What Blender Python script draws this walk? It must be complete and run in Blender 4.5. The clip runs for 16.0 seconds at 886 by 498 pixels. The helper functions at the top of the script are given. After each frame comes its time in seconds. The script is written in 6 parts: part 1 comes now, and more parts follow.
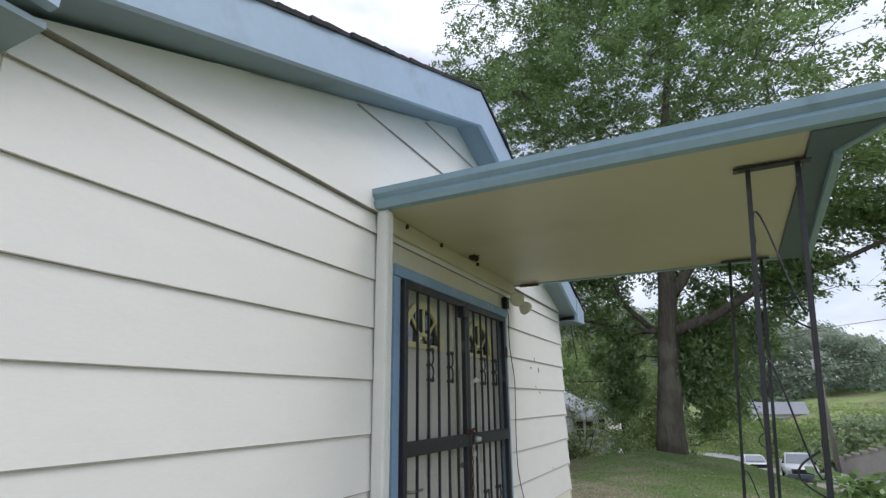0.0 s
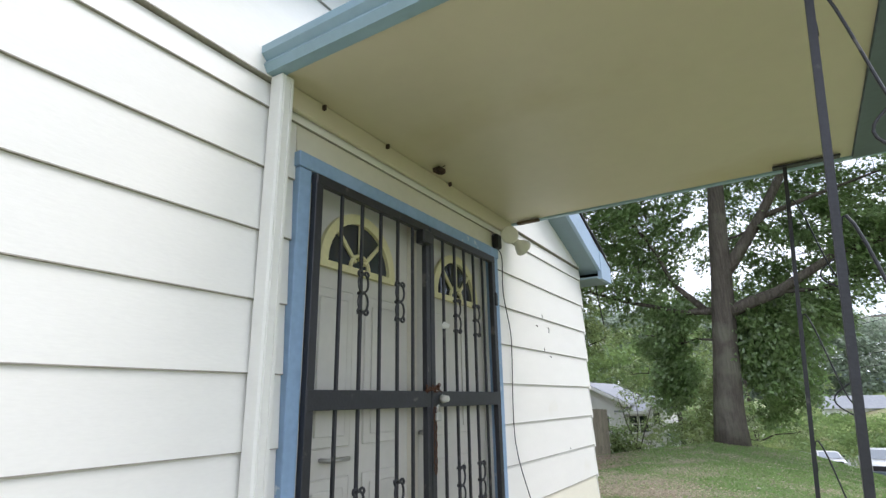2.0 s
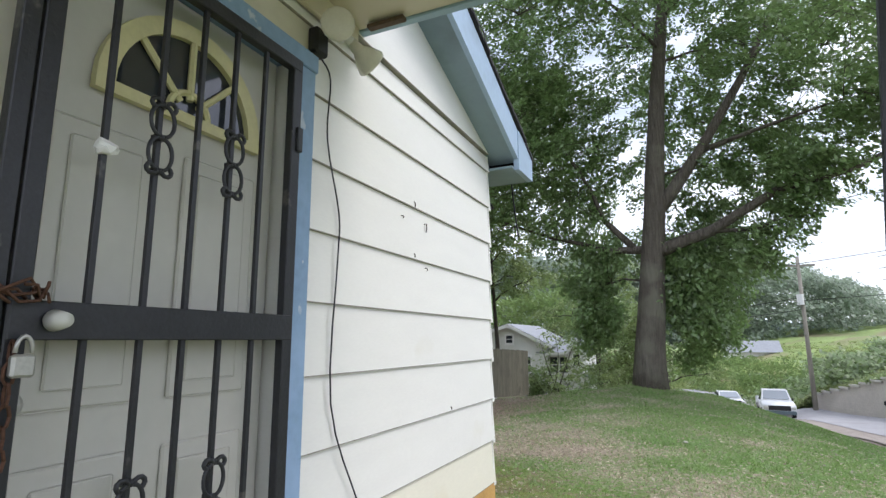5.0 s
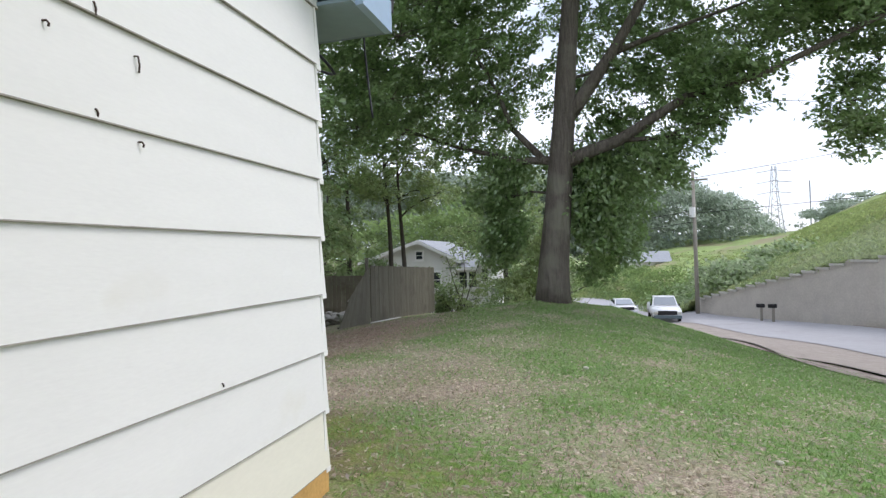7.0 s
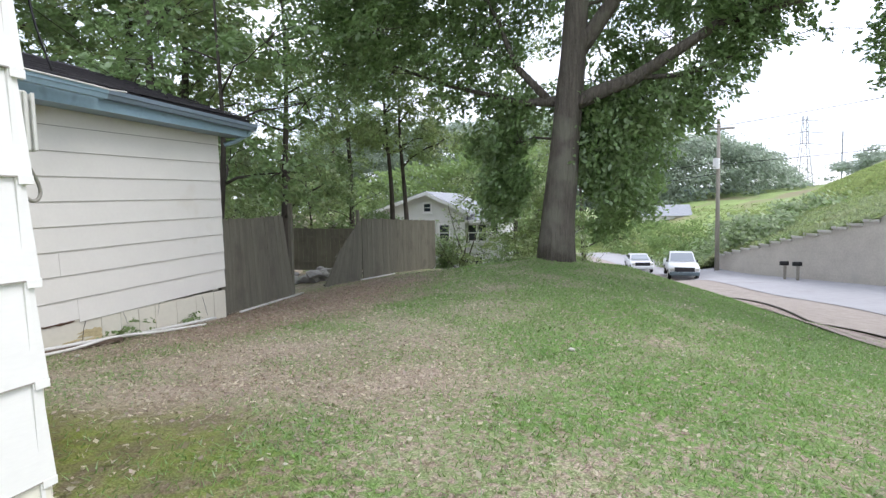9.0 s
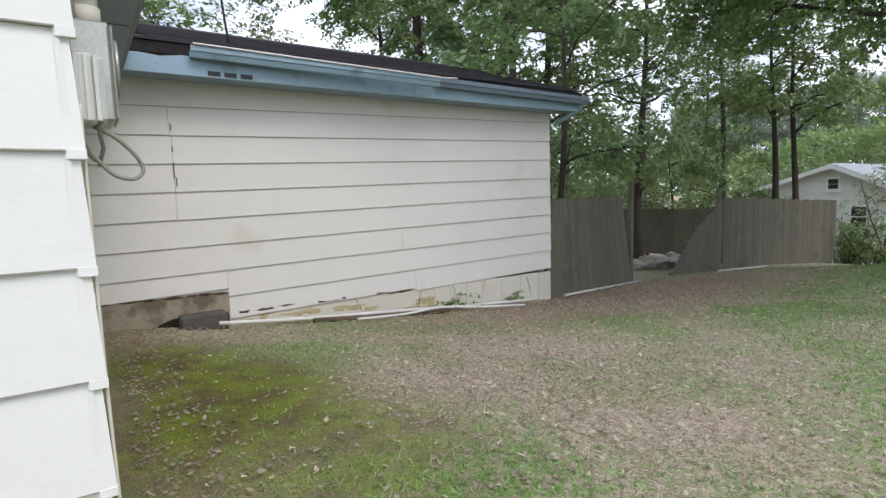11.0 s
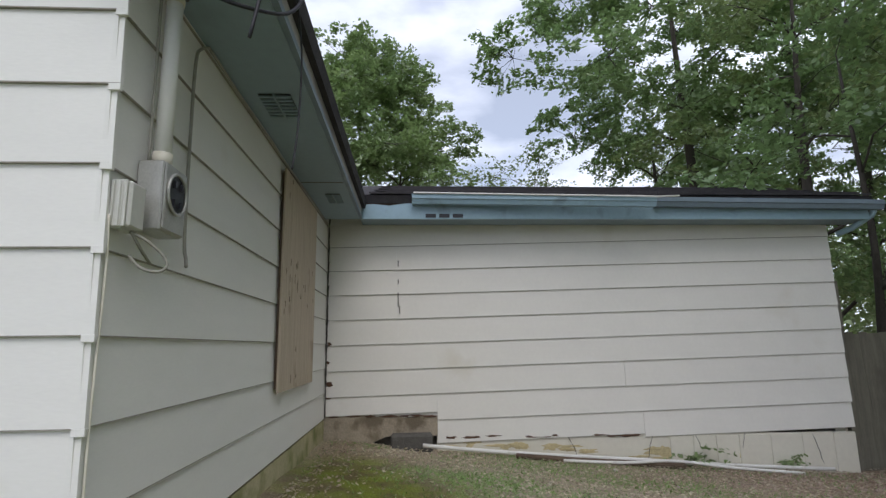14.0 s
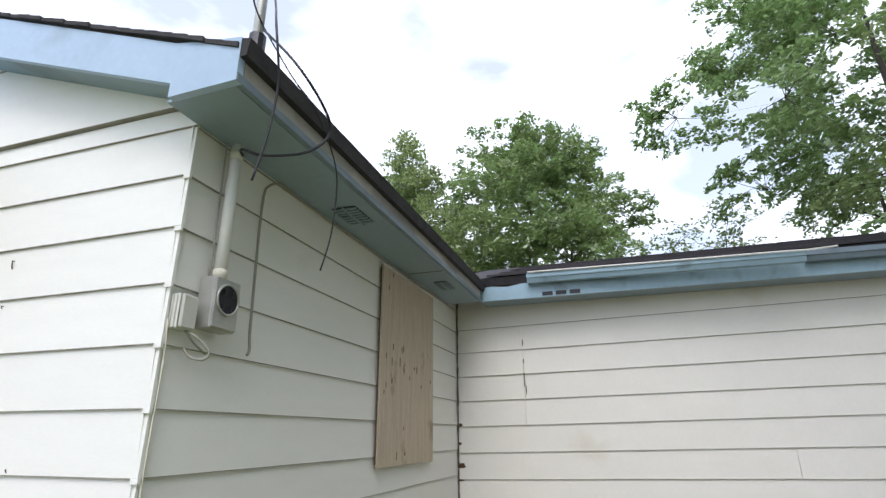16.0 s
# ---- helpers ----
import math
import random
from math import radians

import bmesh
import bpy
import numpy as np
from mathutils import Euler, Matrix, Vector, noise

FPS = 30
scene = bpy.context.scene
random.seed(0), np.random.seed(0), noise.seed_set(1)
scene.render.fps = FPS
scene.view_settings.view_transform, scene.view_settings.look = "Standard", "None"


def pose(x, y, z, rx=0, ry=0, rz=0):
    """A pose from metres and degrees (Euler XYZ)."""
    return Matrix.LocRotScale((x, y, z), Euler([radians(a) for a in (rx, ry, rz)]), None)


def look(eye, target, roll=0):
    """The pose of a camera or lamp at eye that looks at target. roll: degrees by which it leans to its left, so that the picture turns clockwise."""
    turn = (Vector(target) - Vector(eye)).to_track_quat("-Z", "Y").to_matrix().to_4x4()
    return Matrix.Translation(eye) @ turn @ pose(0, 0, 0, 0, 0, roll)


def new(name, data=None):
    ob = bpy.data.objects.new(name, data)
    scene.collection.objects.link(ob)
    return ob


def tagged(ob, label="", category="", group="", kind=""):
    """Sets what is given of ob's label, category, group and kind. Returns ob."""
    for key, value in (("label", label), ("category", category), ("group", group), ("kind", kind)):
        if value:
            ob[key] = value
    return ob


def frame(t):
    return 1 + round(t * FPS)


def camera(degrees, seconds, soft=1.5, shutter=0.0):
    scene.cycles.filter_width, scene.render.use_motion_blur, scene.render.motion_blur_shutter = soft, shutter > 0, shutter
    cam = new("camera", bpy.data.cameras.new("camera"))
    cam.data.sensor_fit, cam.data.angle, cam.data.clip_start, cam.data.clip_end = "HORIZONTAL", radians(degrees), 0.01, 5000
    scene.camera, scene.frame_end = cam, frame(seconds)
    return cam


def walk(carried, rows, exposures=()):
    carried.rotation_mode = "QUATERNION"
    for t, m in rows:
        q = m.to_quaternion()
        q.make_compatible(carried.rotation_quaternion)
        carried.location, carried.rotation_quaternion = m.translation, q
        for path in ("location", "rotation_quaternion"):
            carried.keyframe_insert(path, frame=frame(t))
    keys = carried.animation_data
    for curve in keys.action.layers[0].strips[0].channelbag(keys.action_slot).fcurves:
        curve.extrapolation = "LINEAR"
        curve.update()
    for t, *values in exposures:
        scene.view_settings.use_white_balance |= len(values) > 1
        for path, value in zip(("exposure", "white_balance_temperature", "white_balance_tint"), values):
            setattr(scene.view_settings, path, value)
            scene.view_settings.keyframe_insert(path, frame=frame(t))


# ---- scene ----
cam = camera(79.6, 16.0, 1.4)
PATH = [
    (0, (0.501, 0.997, 1.554), (-0.344, 2.724, 2.106), -0.6),
    (0.5, (0.555, 1.287, 1.441), (-0.298, 3.01, 1.99), -0.5),
    (1, (0.577, 1.614, 1.346), (-0.279, 3.337, 1.892), -0.6),
    (1.5, (0.519, 1.952, 1.279), (-0.337, 3.674, 1.827), -0.9),
    (2, (0.523, 2.249, 1.255), (-0.478, 3.89, 1.806), -1.1),
    (2.5, (0.509, 2.517, 1.243), (-0.637, 4.062, 1.792), -0.9),
    (3, (0.388, 2.866, 1.256), (-0.695, 4.329, 2.086), -0.9),
    (3.5, (0.348, 3.252, 1.237), (-0.565, 4.682, 2.297), -0.8),
    (4, (0.28, 3.575, 1.255), (-0.618, 5.031, 2.292), -0.4),
    (4.5, (0.178, 3.95, 1.241), (-0.773, 5.605, 1.84), -0.6),
    (4.7, (0.145, 4.096, 1.217), (-0.762, 5.835, 1.608), -1.0),
    (6.8, (0.026, 5.631, 1.267), (-0.493, 7.546, 1.517), -1.7),
    (7, (0.055, 5.788, 1.266), (-0.478, 7.716, 1.29), -1.6),
    (7.5, (0.1, 6.188, 1.265), (-0.411, 8.118, 1.148), -1.6),
    (8, (0.166, 6.548, 1.215), (-0.309, 8.488, 1.097), -1.8),
    (8.2, (0.201, 6.671, 1.223), (-0.268, 8.612, 1.109), -2.1),
    (10.3, (0.367, 8.013, 1.298), (-0.873, 9.561, 1.042), -1.5),
    (10.5, (0.291, 8.117, 1.273), (-1.084, 9.552, 1.051), -2.0),
    (11, (0.353, 8.296, 1.233), (-1.295, 9.413, 1.04), -1.8),
    (11.5, (0.494, 8.392, 1.238), (-1.335, 9.182, 1.063), -1.2),
    (12, (0.695, 8.46, 1.215), (-1.196, 9.093, 1.071), -1.0),
    (12.5, (0.756, 8.627, 1.256), (-1.167, 9.174, 1.302), -0.9),
    (13, (0.781, 8.865, 1.203), (-1.168, 9.217, 1.48), -0.8),
    (13.5, (0.679, 9.13, 1.11), (-1.269, 9.421, 1.456), -0.9),
    (14, (0.561, 9.374, 1.027), (-1.403, 9.492, 1.389), -0.8),
    (14.5, (0.528, 9.623, 0.977), (-1.425, 9.417, 1.355), -0.3),
    (15, (0.645, 9.864, 0.977), (-1.274, 9.506, 1.41), -0.3),
    (15.5, (0.692, 10.15, 1.005), (-1.156, 9.643, 1.58), -0.3),
    (16, (0.706, 10.392, 0.962), (-1.088, 9.805, 1.621), -0.2),
]
EXPOSURES = [(t, stops, 6400, 18 if 3.2 < t < 4.6 else 14) for t, stops in ((0, 0.05), (1.0, 0.33), (2.0, 0.77), (2.5, 0.9), (3.0, 1.15), (3.5, 1.42), (4.0, 1.3), (4.5, 0.9), (4.7, 0.7), (7, 0.6), (7.5, 0.66), (8, 0.92), (10.5, 0.93), (11, 0.65), (12.0, 0.1), (12.5, -0.08), (13.5, 0.0), (14.5, 0.32), (15.2, 0.55), (16, 0.8))]
walk(cam, [(t, look(eye, target, roll)) for t, eye, target, roll in PATH], EXPOSURES)

# ---- world and sun: bright overcast, soft light from the street side ----
world = bpy.data.worlds.new("overcast")
scene.world = world
world.use_nodes = True
wn, wl = world.node_tree.nodes, world.node_tree.links
wn.clear()
w_out, w_bg = wn.new("ShaderNodeOutputWorld"), wn.new("ShaderNodeBackground")
w_sky = wn.new("ShaderNodeTexSky")
w_sky.sky_type, w_sky.sun_disc = "NISHITA", False
w_sky.sun_elevation, w_sky.sun_rotation = radians(52), radians(76)
w_sky.air_density, w_sky.dust_density = 1.0, 2.0
w_co, w_map = wn.new("ShaderNodeTexCoord"), wn.new("ShaderNodeMapping")
w_map.inputs["Scale"].default_value = (1.6, 1.6, 4.0)
w_noise, w_ramp, w_mix = wn.new("ShaderNodeTexNoise"), wn.new("ShaderNodeValToRGB"), wn.new("ShaderNodeMix")
w_noise.inputs["Scale"].default_value, w_noise.inputs["Detail"].default_value = 1.7, 7
w_ramp.color_ramp.elements[0].position, w_ramp.color_ramp.elements[0].color = 0.38, (0.35, 0.35, 0.35, 1)
w_ramp.color_ramp.elements[1].position, w_ramp.color_ramp.elements[1].color = 0.60, (1, 1, 1, 1)
w_mix.data_type = "RGBA"
w_mix.inputs["B"].default_value = (9.6, 10.3, 11.7, 1)
wl.new(w_co.outputs["Generated"], w_map.inputs["Vector"])
wl.new(w_map.outputs["Vector"], w_noise.inputs["Vector"])
wl.new(w_noise.outputs["Fac"], w_ramp.inputs["Fac"])
wl.new(w_ramp.outputs["Color"], w_mix.inputs["Factor"])
wl.new(w_sky.outputs["Color"], w_mix.inputs["A"])
wl.new(w_mix.outputs["Result"], w_bg.inputs["Color"])
w_bg.inputs["Strength"].default_value = 0.112
wl.new(w_bg.outputs["Background"], w_out.inputs["Surface"])

sun = new("sun", bpy.data.lights.new("sun", "SUN"))
sun.data.energy, sun.data.angle, sun.data.color = 1.05, radians(30), (1.0, 0.975, 0.95)
sun.matrix_world = look((12, 3, 16), (0, 0, 0))


# ---- materials ----
def material(name, color, rough=0.8, spread=0.12, scale=6.0, stain=None, stain_scale=1.5, stain_cut=0.62, bump=0.15, bump_scale=60.0,
             metal=0.0, stretch=(1, 1, 1), per=None, wear=None, spec=0.35, relief=0.01):
    """A procedural surface: grain at two scales, stains of a second colour, fine relief, variation from piece to piece."""
    m = bpy.data.materials.new(name)
    m.use_nodes = True
    n, l = m.node_tree.nodes, m.node_tree.links
    b = n["Principled BSDF"]
    b.inputs["Roughness"].default_value, b.inputs["Metallic"].default_value = rough, metal
    b.inputs["Specular IOR Level"].default_value = spec
    co, mp = n.new("ShaderNodeTexCoord"), n.new("ShaderNodeMapping")
    geo = n.new("ShaderNodeNewGeometry")
    mp.inputs["Scale"].default_value = stretch
    l.new(geo.outputs["Position"], mp.inputs["Vector"])

    def noise_node(sc, detail=5, src=mp.outputs["Vector"]):
        t = n.new("ShaderNodeTexNoise")
        t.inputs["Scale"].default_value, t.inputs["Detail"].default_value = sc, detail
        l.new(src, t.inputs["Vector"])
        return t.outputs["Fac"]

    def mixed(fac, a, c, kind="MIX"):
        x = n.new("ShaderNodeMix")
        x.data_type, x.blend_type = "RGBA", kind
        for sock, v in ((x.inputs["Factor"], fac), (x.inputs["A"], a), (x.inputs["B"], c)):
            if isinstance(v, (int, float)):
                sock.default_value = v
            elif isinstance(v, tuple):
                sock.default_value = (*v, 1)
            else:
                l.new(v, sock)
        return x.outputs["Result"]

    def ramp(fac, lo, hi):
        r = n.new("ShaderNodeMapRange")
        r.inputs["From Min"].default_value, r.inputs["From Max"].default_value = lo, hi
        l.new(fac, r.inputs["Value"])
        return r.outputs["Result"]

    dark, light = tuple(c * (1 - spread) for c in color), tuple(min(1, c * (1 + spread)) for c in color)
    col = mixed(ramp(noise_node(scale), 0.3, 0.7), dark, light)
    col = mixed(0.5, col, mixed(ramp(noise_node(scale * 9, 3), 0.3, 0.7), dark, light))
    if per:
        src = n.new("ShaderNodeObjectInfo").outputs["Random"] if per in ("object", "board") else geo.outputs["Random Per Island"]
        pr = n.new("ShaderNodeMapRange")
        pr.inputs["To Min"].default_value, pr.inputs["To Max"].default_value = {"object": (0.88, 1.08), "board": (0.98, 1.012)}.get(per, (0.6, 1.4))
        l.new(src, pr.inputs["Value"])
        hs = n.new("ShaderNodeHueSaturation")
        l.new(pr.outputs["Result"], hs.inputs["Value"])
        l.new(col, hs.inputs["Color"])
        col = hs.outputs["Color"]
    if stain:
        col = mixed(ramp(noise_node(stain_scale, 8, geo.outputs["Position"]), stain_cut, stain_cut + 0.14), col, stain)
    if wear:
        col = mixed(ramp(noise_node(9, 10, geo.outputs["Position"]), 0.66, 0.7), col, wear)
    l.new(col, b.inputs["Base Color"])
    if bump:
        bp = n.new("ShaderNodeBump")
        bp.inputs["Strength"].default_value, bp.inputs["Distance"].default_value = bump, relief
        l.new(noise_node(bump_scale, 4), bp.inputs["Height"])
        l.new(bp.outputs["Normal"], b.inputs["Normal"])
    return m


def leaf_material(name, color, second):
    m = bpy.data.materials.new(name)
    m.use_nodes = True
    n, l = m.node_tree.nodes, m.node_tree.links
    n.clear()
    out, add = n.new("ShaderNodeOutputMaterial"), n.new("ShaderNodeMixShader")
    dif, tra, glo, mx2 = n.new("ShaderNodeBsdfDiffuse"), n.new("ShaderNodeBsdfTranslucent"), n.new("ShaderNodeBsdfGlossy"), n.new("ShaderNodeMixShader")
    geo, mix, noi = n.new("ShaderNodeNewGeometry"), n.new("ShaderNodeMix"), n.new("ShaderNodeTexNoise")
    hs, mr = n.new("ShaderNodeHueSaturation"), n.new("ShaderNodeMapRange")
    mix.data_type = "RGBA"
    mix.inputs["A"].default_value, mix.inputs["B"].default_value = (*color, 1), (*second, 1)
    noi.inputs["Scale"].default_value = 0.45
    l.new(geo.outputs["Position"], noi.inputs["Vector"])
    l.new(noi.outputs["Fac"], mix.inputs["Factor"])
    mr.inputs["To Min"].default_value, mr.inputs["To Max"].default_value = 0.72, 1.3
    l.new(geo.outputs["Random Per Island"], mr.inputs["Value"])
    l.new(mr.outputs["Result"], hs.inputs["Value"])
    l.new(mix.outputs["Result"], hs.inputs["Color"])
    glo.inputs["Roughness"].default_value = 0.45
    for s in (dif, tra):
        l.new(hs.outputs["Color"], s.inputs["Color"])
    add.inputs["Fac"].default_value, mx2.inputs["Fac"].default_value = 0.5, 0.085
    l.new(dif.outputs[0], add.inputs[1])
    l.new(tra.outputs[0], add.inputs[2])
    l.new(add.outputs[0], mx2.inputs[1])
    l.new(glo.outputs[0], mx2.inputs[2])
    l.new(mx2.outputs[0], out.inputs["Surface"])
    return m


cream_wing = material("yellowed_cream_paint", (0.72, 0.70, 0.64), 0.55, 0.03, 3.0, stain=(0.60, 0.56, 0.46), stain_scale=0.8, stain_cut=0.62, bump=0.05, bump_scale=25, per="board")
cream = material("cream_paint", (0.76, 0.755, 0.715), 0.55, 0.03, 3.0, stain=(0.66, 0.63, 0.53), stain_scale=0.9, stain_cut=0.66, bump=0.05, bump_scale=25, stretch=(1, 1, 4), per="board")
cream_base = material("splash_stained_cream_paint", (0.74, 0.715, 0.60), 0.58, 0.04, 2.5, stain=(0.68, 0.61, 0.44), stain_scale=1.1, stain_cut=0.6, bump=0.06, bump_scale=25, stretch=(1, 1, 3), per="board")
cream_old = material("weathered_cream_paint", (0.66, 0.63, 0.53), 0.6, 0.05, 2.0, stain=(0.42, 0.37, 0.26), stain_scale=1.3, stain_cut=0.66, bump=0.08, bump_scale=25, per="board")
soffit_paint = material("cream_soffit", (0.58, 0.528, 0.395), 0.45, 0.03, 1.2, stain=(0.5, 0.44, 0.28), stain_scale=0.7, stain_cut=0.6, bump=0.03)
blue = material("pale_blue_paint", (0.36, 0.47, 0.60), 0.5, 0.06, 2.5, stain=(0.28, 0.36, 0.44), stain_scale=2.0, stain_cut=0.6, bump=0.06)
blue_trim = material("worn_blue_trim", (0.24, 0.36, 0.52), 0.55, 0.12, 3.0, stain=(0.3, 0.42, 0.6), stain_scale=3.0, stain_cut=0.55, bump=0.12, wear=(0.5, 0.56, 0.62))
blue_metal = material("blue_gutter_metal", (0.27, 0.39, 0.46), 0.4, 0.08, 2.0, stain=(0.18, 0.25, 0.28), stain_scale=3.0, stain_cut=0.6, bump=0.03)
slate_metal = material("dull_slate_metal", (0.17, 0.22, 0.26), 0.5, 0.1, 2.0, stain=(0.26, 0.32, 0.36), stain_scale=2.0, stain_cut=0.6, bump=0.03)
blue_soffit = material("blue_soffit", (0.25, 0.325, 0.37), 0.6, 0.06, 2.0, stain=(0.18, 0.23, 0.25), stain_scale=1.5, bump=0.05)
shingle = material("dark_shingle", (0.045, 0.042, 0.045), 0.95, 0.35, 8.0, bump=0.6, bump_scale=150, per="object")
rot = material("rotten_wood", (0.10, 0.055, 0.035), 0.95, 0.5, 14.0, bump=0.8, bump_scale=40)
# windscreen glass: reflected sky painted in as a pale grey-blue base
car_glass = material("painted_sky_reflection_glass", (0.30, 0.33, 0.36), 0.08, 0.05, 2.0, bump=0.0, spec=0.8)
iron = material("black_iron", (0.02, 0.021, 0.026), 0.42, 0.3, 10.0, bump=0.15, bump_scale=80, wear=(0.09, 0.085, 0.08), spec=0.5)
door_paint = material("grey_white_door", (0.56, 0.55, 0.50), 0.5, 0.05, 2.0, stain=(0.42, 0.4, 0.34), stain_scale=2.0, bump=0.04)
yellow = material("yellowed_trim", (0.64, 0.60, 0.34), 0.5, 0.1, 5.0, bump=0.05)
glass = material("dark_glass", (0.03, 0.035, 0.045), 0.05, 0.1, 2.0, bump=0.0, spec=0.8)
galv = material("galvanised_metal", (0.46, 0.46, 0.43), 0.42, 0.15, 12.0, stain=(0.35, 0.33, 0.28), stain_scale=8, bump=0.08, metal=0.55)
dial_dark = material("dark_socket", (0.02, 0.02, 0.022), 0.35, 0.2, 10.0, bump=0.1)
plastic = material("aged_white_plastic", (0.55, 0.55, 0.50), 0.5, 0.05, 6.0, bump=0.03)
cable_black = material("black_cable", (0.02, 0.02, 0.025), 0.5, 0.2, 20.0, bump=0.0)
cable_grey = material("grey_cable", (0.3, 0.29, 0.25), 0.6, 0.2, 20.0, bump=0.0)
plywood = material("weathered_plywood", (0.50, 0.415, 0.32), 0.85, 0.22, 3.0, stain=(0.2, 0.13, 0.08), stain_scale=2.4, stain_cut=0.62, bump=0.3, bump_scale=18, stretch=(9, 9, 0.7))
ply_edge = material("dark_wood_edge", (0.12, 0.085, 0.06), 0.9, 0.3, 8.0, bump=0.3)
fence_wood = material("grey_fence_wood", (0.155, 0.145, 0.112), 0.92, 0.28, 4.0, stain=(0.12, 0.11, 0.085), stain_scale=2.0, stain_cut=0.55, bump=0.5, bump_scale=30, stretch=(6, 6, 0.5), per="object")
bare_board = material("bare_grey_board", (0.40, 0.38, 0.35), 0.85, 0.15, 3.0, stain=(0.28, 0.27, 0.26), stain_scale=1.2, stain_cut=0.5, bump=0.2)
mossy = material("mossy_board", (0.44, 0.40, 0.24), 0.9, 0.2, 5.0, stain=(0.22, 0.24, 0.09), stain_scale=3.0, stain_cut=0.48, bump=0.3)
raw_wood = material("orange_raw_wood", (0.5, 0.3, 0.1), 0.85, 0.2, 6.0, bump=0.3)
concrete = material("old_concrete", (0.33, 0.28, 0.21), 0.95, 0.25, 5.0, stain=(0.16, 0.13, 0.09), stain_scale=4, stain_cut=0.52, bump=0.6, bump_scale=45)
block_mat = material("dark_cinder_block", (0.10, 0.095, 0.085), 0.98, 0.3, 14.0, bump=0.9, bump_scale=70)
pvc = material("white_pipe", (0.66, 0.65, 0.61), 0.5, 0.08, 6.0, stain=(0.4, 0.36, 0.3), stain_scale=5, bump=0.03)
bark = material("oak_bark", (0.115, 0.10, 0.082), 0.95, 0.5, 3.5, stain=(0.17, 0.16, 0.125), stain_scale=1.2, stain_cut=0.55, bump=1.0, bump_scale=3.2, stretch=(5, 5, 0.6), relief=0.09)
bark_far = material("dark_bark", (0.07, 0.06, 0.05), 0.95, 0.4, 3.0, bump=0.6, bump_scale=9, stretch=(3, 3, 0.6))
leaf_a = leaf_material("oak_leaves", (0.175, 0.295, 0.10), (0.25, 0.355, 0.135))
leaf_b = leaf_material("wood_leaves", (0.17, 0.27, 0.10), (0.29, 0.345, 0.12))
leaf_c = leaf_material("light_leaves", (0.16, 0.265, 0.095), (0.26, 0.34, 0.12))
# distant leaves: aerial haze mixed into a paler, bluer green
leaf_hazed = leaf_material("haze_tinted_leaves", (0.24, 0.31, 0.225), (0.29, 0.36, 0.25))
asphalt = material("pale_asphalt", (0.36, 0.355, 0.365), 0.95, 0.1, 0.4, stain=(0.30, 0.29, 0.29), stain_scale=0.5, bump=0.3, bump_scale=60)
dirt = material("pinkish_dirt", (0.32, 0.28, 0.245), 0.98, 0.25, 3.0, stain=(0.24, 0.2, 0.165), stain_scale=1.0, bump=0.6, bump_scale=20)
gravel = material("verge_gravel", (0.33, 0.28, 0.24), 0.98, 0.45, 14.0, stain=(0.16, 0.125, 0.10), stain_scale=3.0, stain_cut=0.5, bump=0.9, bump_scale=30, relief=0.03)
kerb_mat = material("dark_kerb", (0.22, 0.195, 0.175), 0.95, 0.3, 5.0, bump=0.4)
wall_block = material("grey_wall_block", (0.56, 0.515, 0.455), 0.95, 0.15, 1.2, stain=(0.43, 0.4, 0.365), stain_scale=0.6, bump=0.5, bump_scale=20, per="object")
cap_block = material("pale_cap_block", (0.55, 0.53, 0.48), 0.95, 0.12, 2.0, bump=0.4)
white_car = material("white_car_paint", (0.75, 0.76, 0.78), 0.2, 0.02, 2.0, bump=0.0, spec=0.6)
tyre_mat = material("tyre", (0.02, 0.02, 0.02), 0.9, 0.2, 10.0)
house_mat = material("pale_clapboard", (0.68, 0.68, 0.66), 0.8, 0.06, 2.0, bump=0.1)
tray_blue = material("dark_slate_tray", (0.12, 0.16, 0.18), 0.6, 0.1, 3.0, bump=0.05)
house_roof = material("grey_roof", (0.30, 0.315, 0.335), 0.95, 0.15, 3.0, bump=0.4)
white_paint = material("white_paint", (0.78, 0.78, 0.77), 0.6, 0.03, 3.0, bump=0.03)
pole_wood = material("pole_wood", (0.30, 0.275, 0.235), 0.95, 0.25, 2.0, bump=0.4, stretch=(4, 4, 0.5))
ochre = material("ochre_damp_stain", (0.50, 0.42, 0.24), 0.9, 0.3, 9.0, stain=(0.36, 0.3, 0.2), stain_scale=9, bump=0.3)
pale_stone = material("pale_stone", (0.52, 0.49, 0.42), 0.9, 0.15, 12.0, bump=0.3)
rubble_mat = material("grey_rubble", (0.38, 0.365, 0.34), 0.95, 0.25, 5.0, bump=0.6)
pylon_mat = material("pylon_steel", (0.25, 0.27, 0.29), 0.6, 0.1, 2.0, metal=0.4)
# the ridge's blue is distance haze put straight into its colour
haze_mat = material("ridge_haze_blue", (0.21, 0.26, 0.31), 1.0, 0.06, 0.01, bump=0.0)
rust = material("rust", (0.10, 0.05, 0.032), 0.9, 0.4, 30.0, bump=0.5)
insect = material("wasp_nest", (0.06, 0.04, 0.03), 0.95, 0.4, 30.0, bump=0.8)
lamp_glass = material("dusty_flood_bulb", (0.62, 0.6, 0.5), 0.25, 0.06, 10.0, bump=0.02)


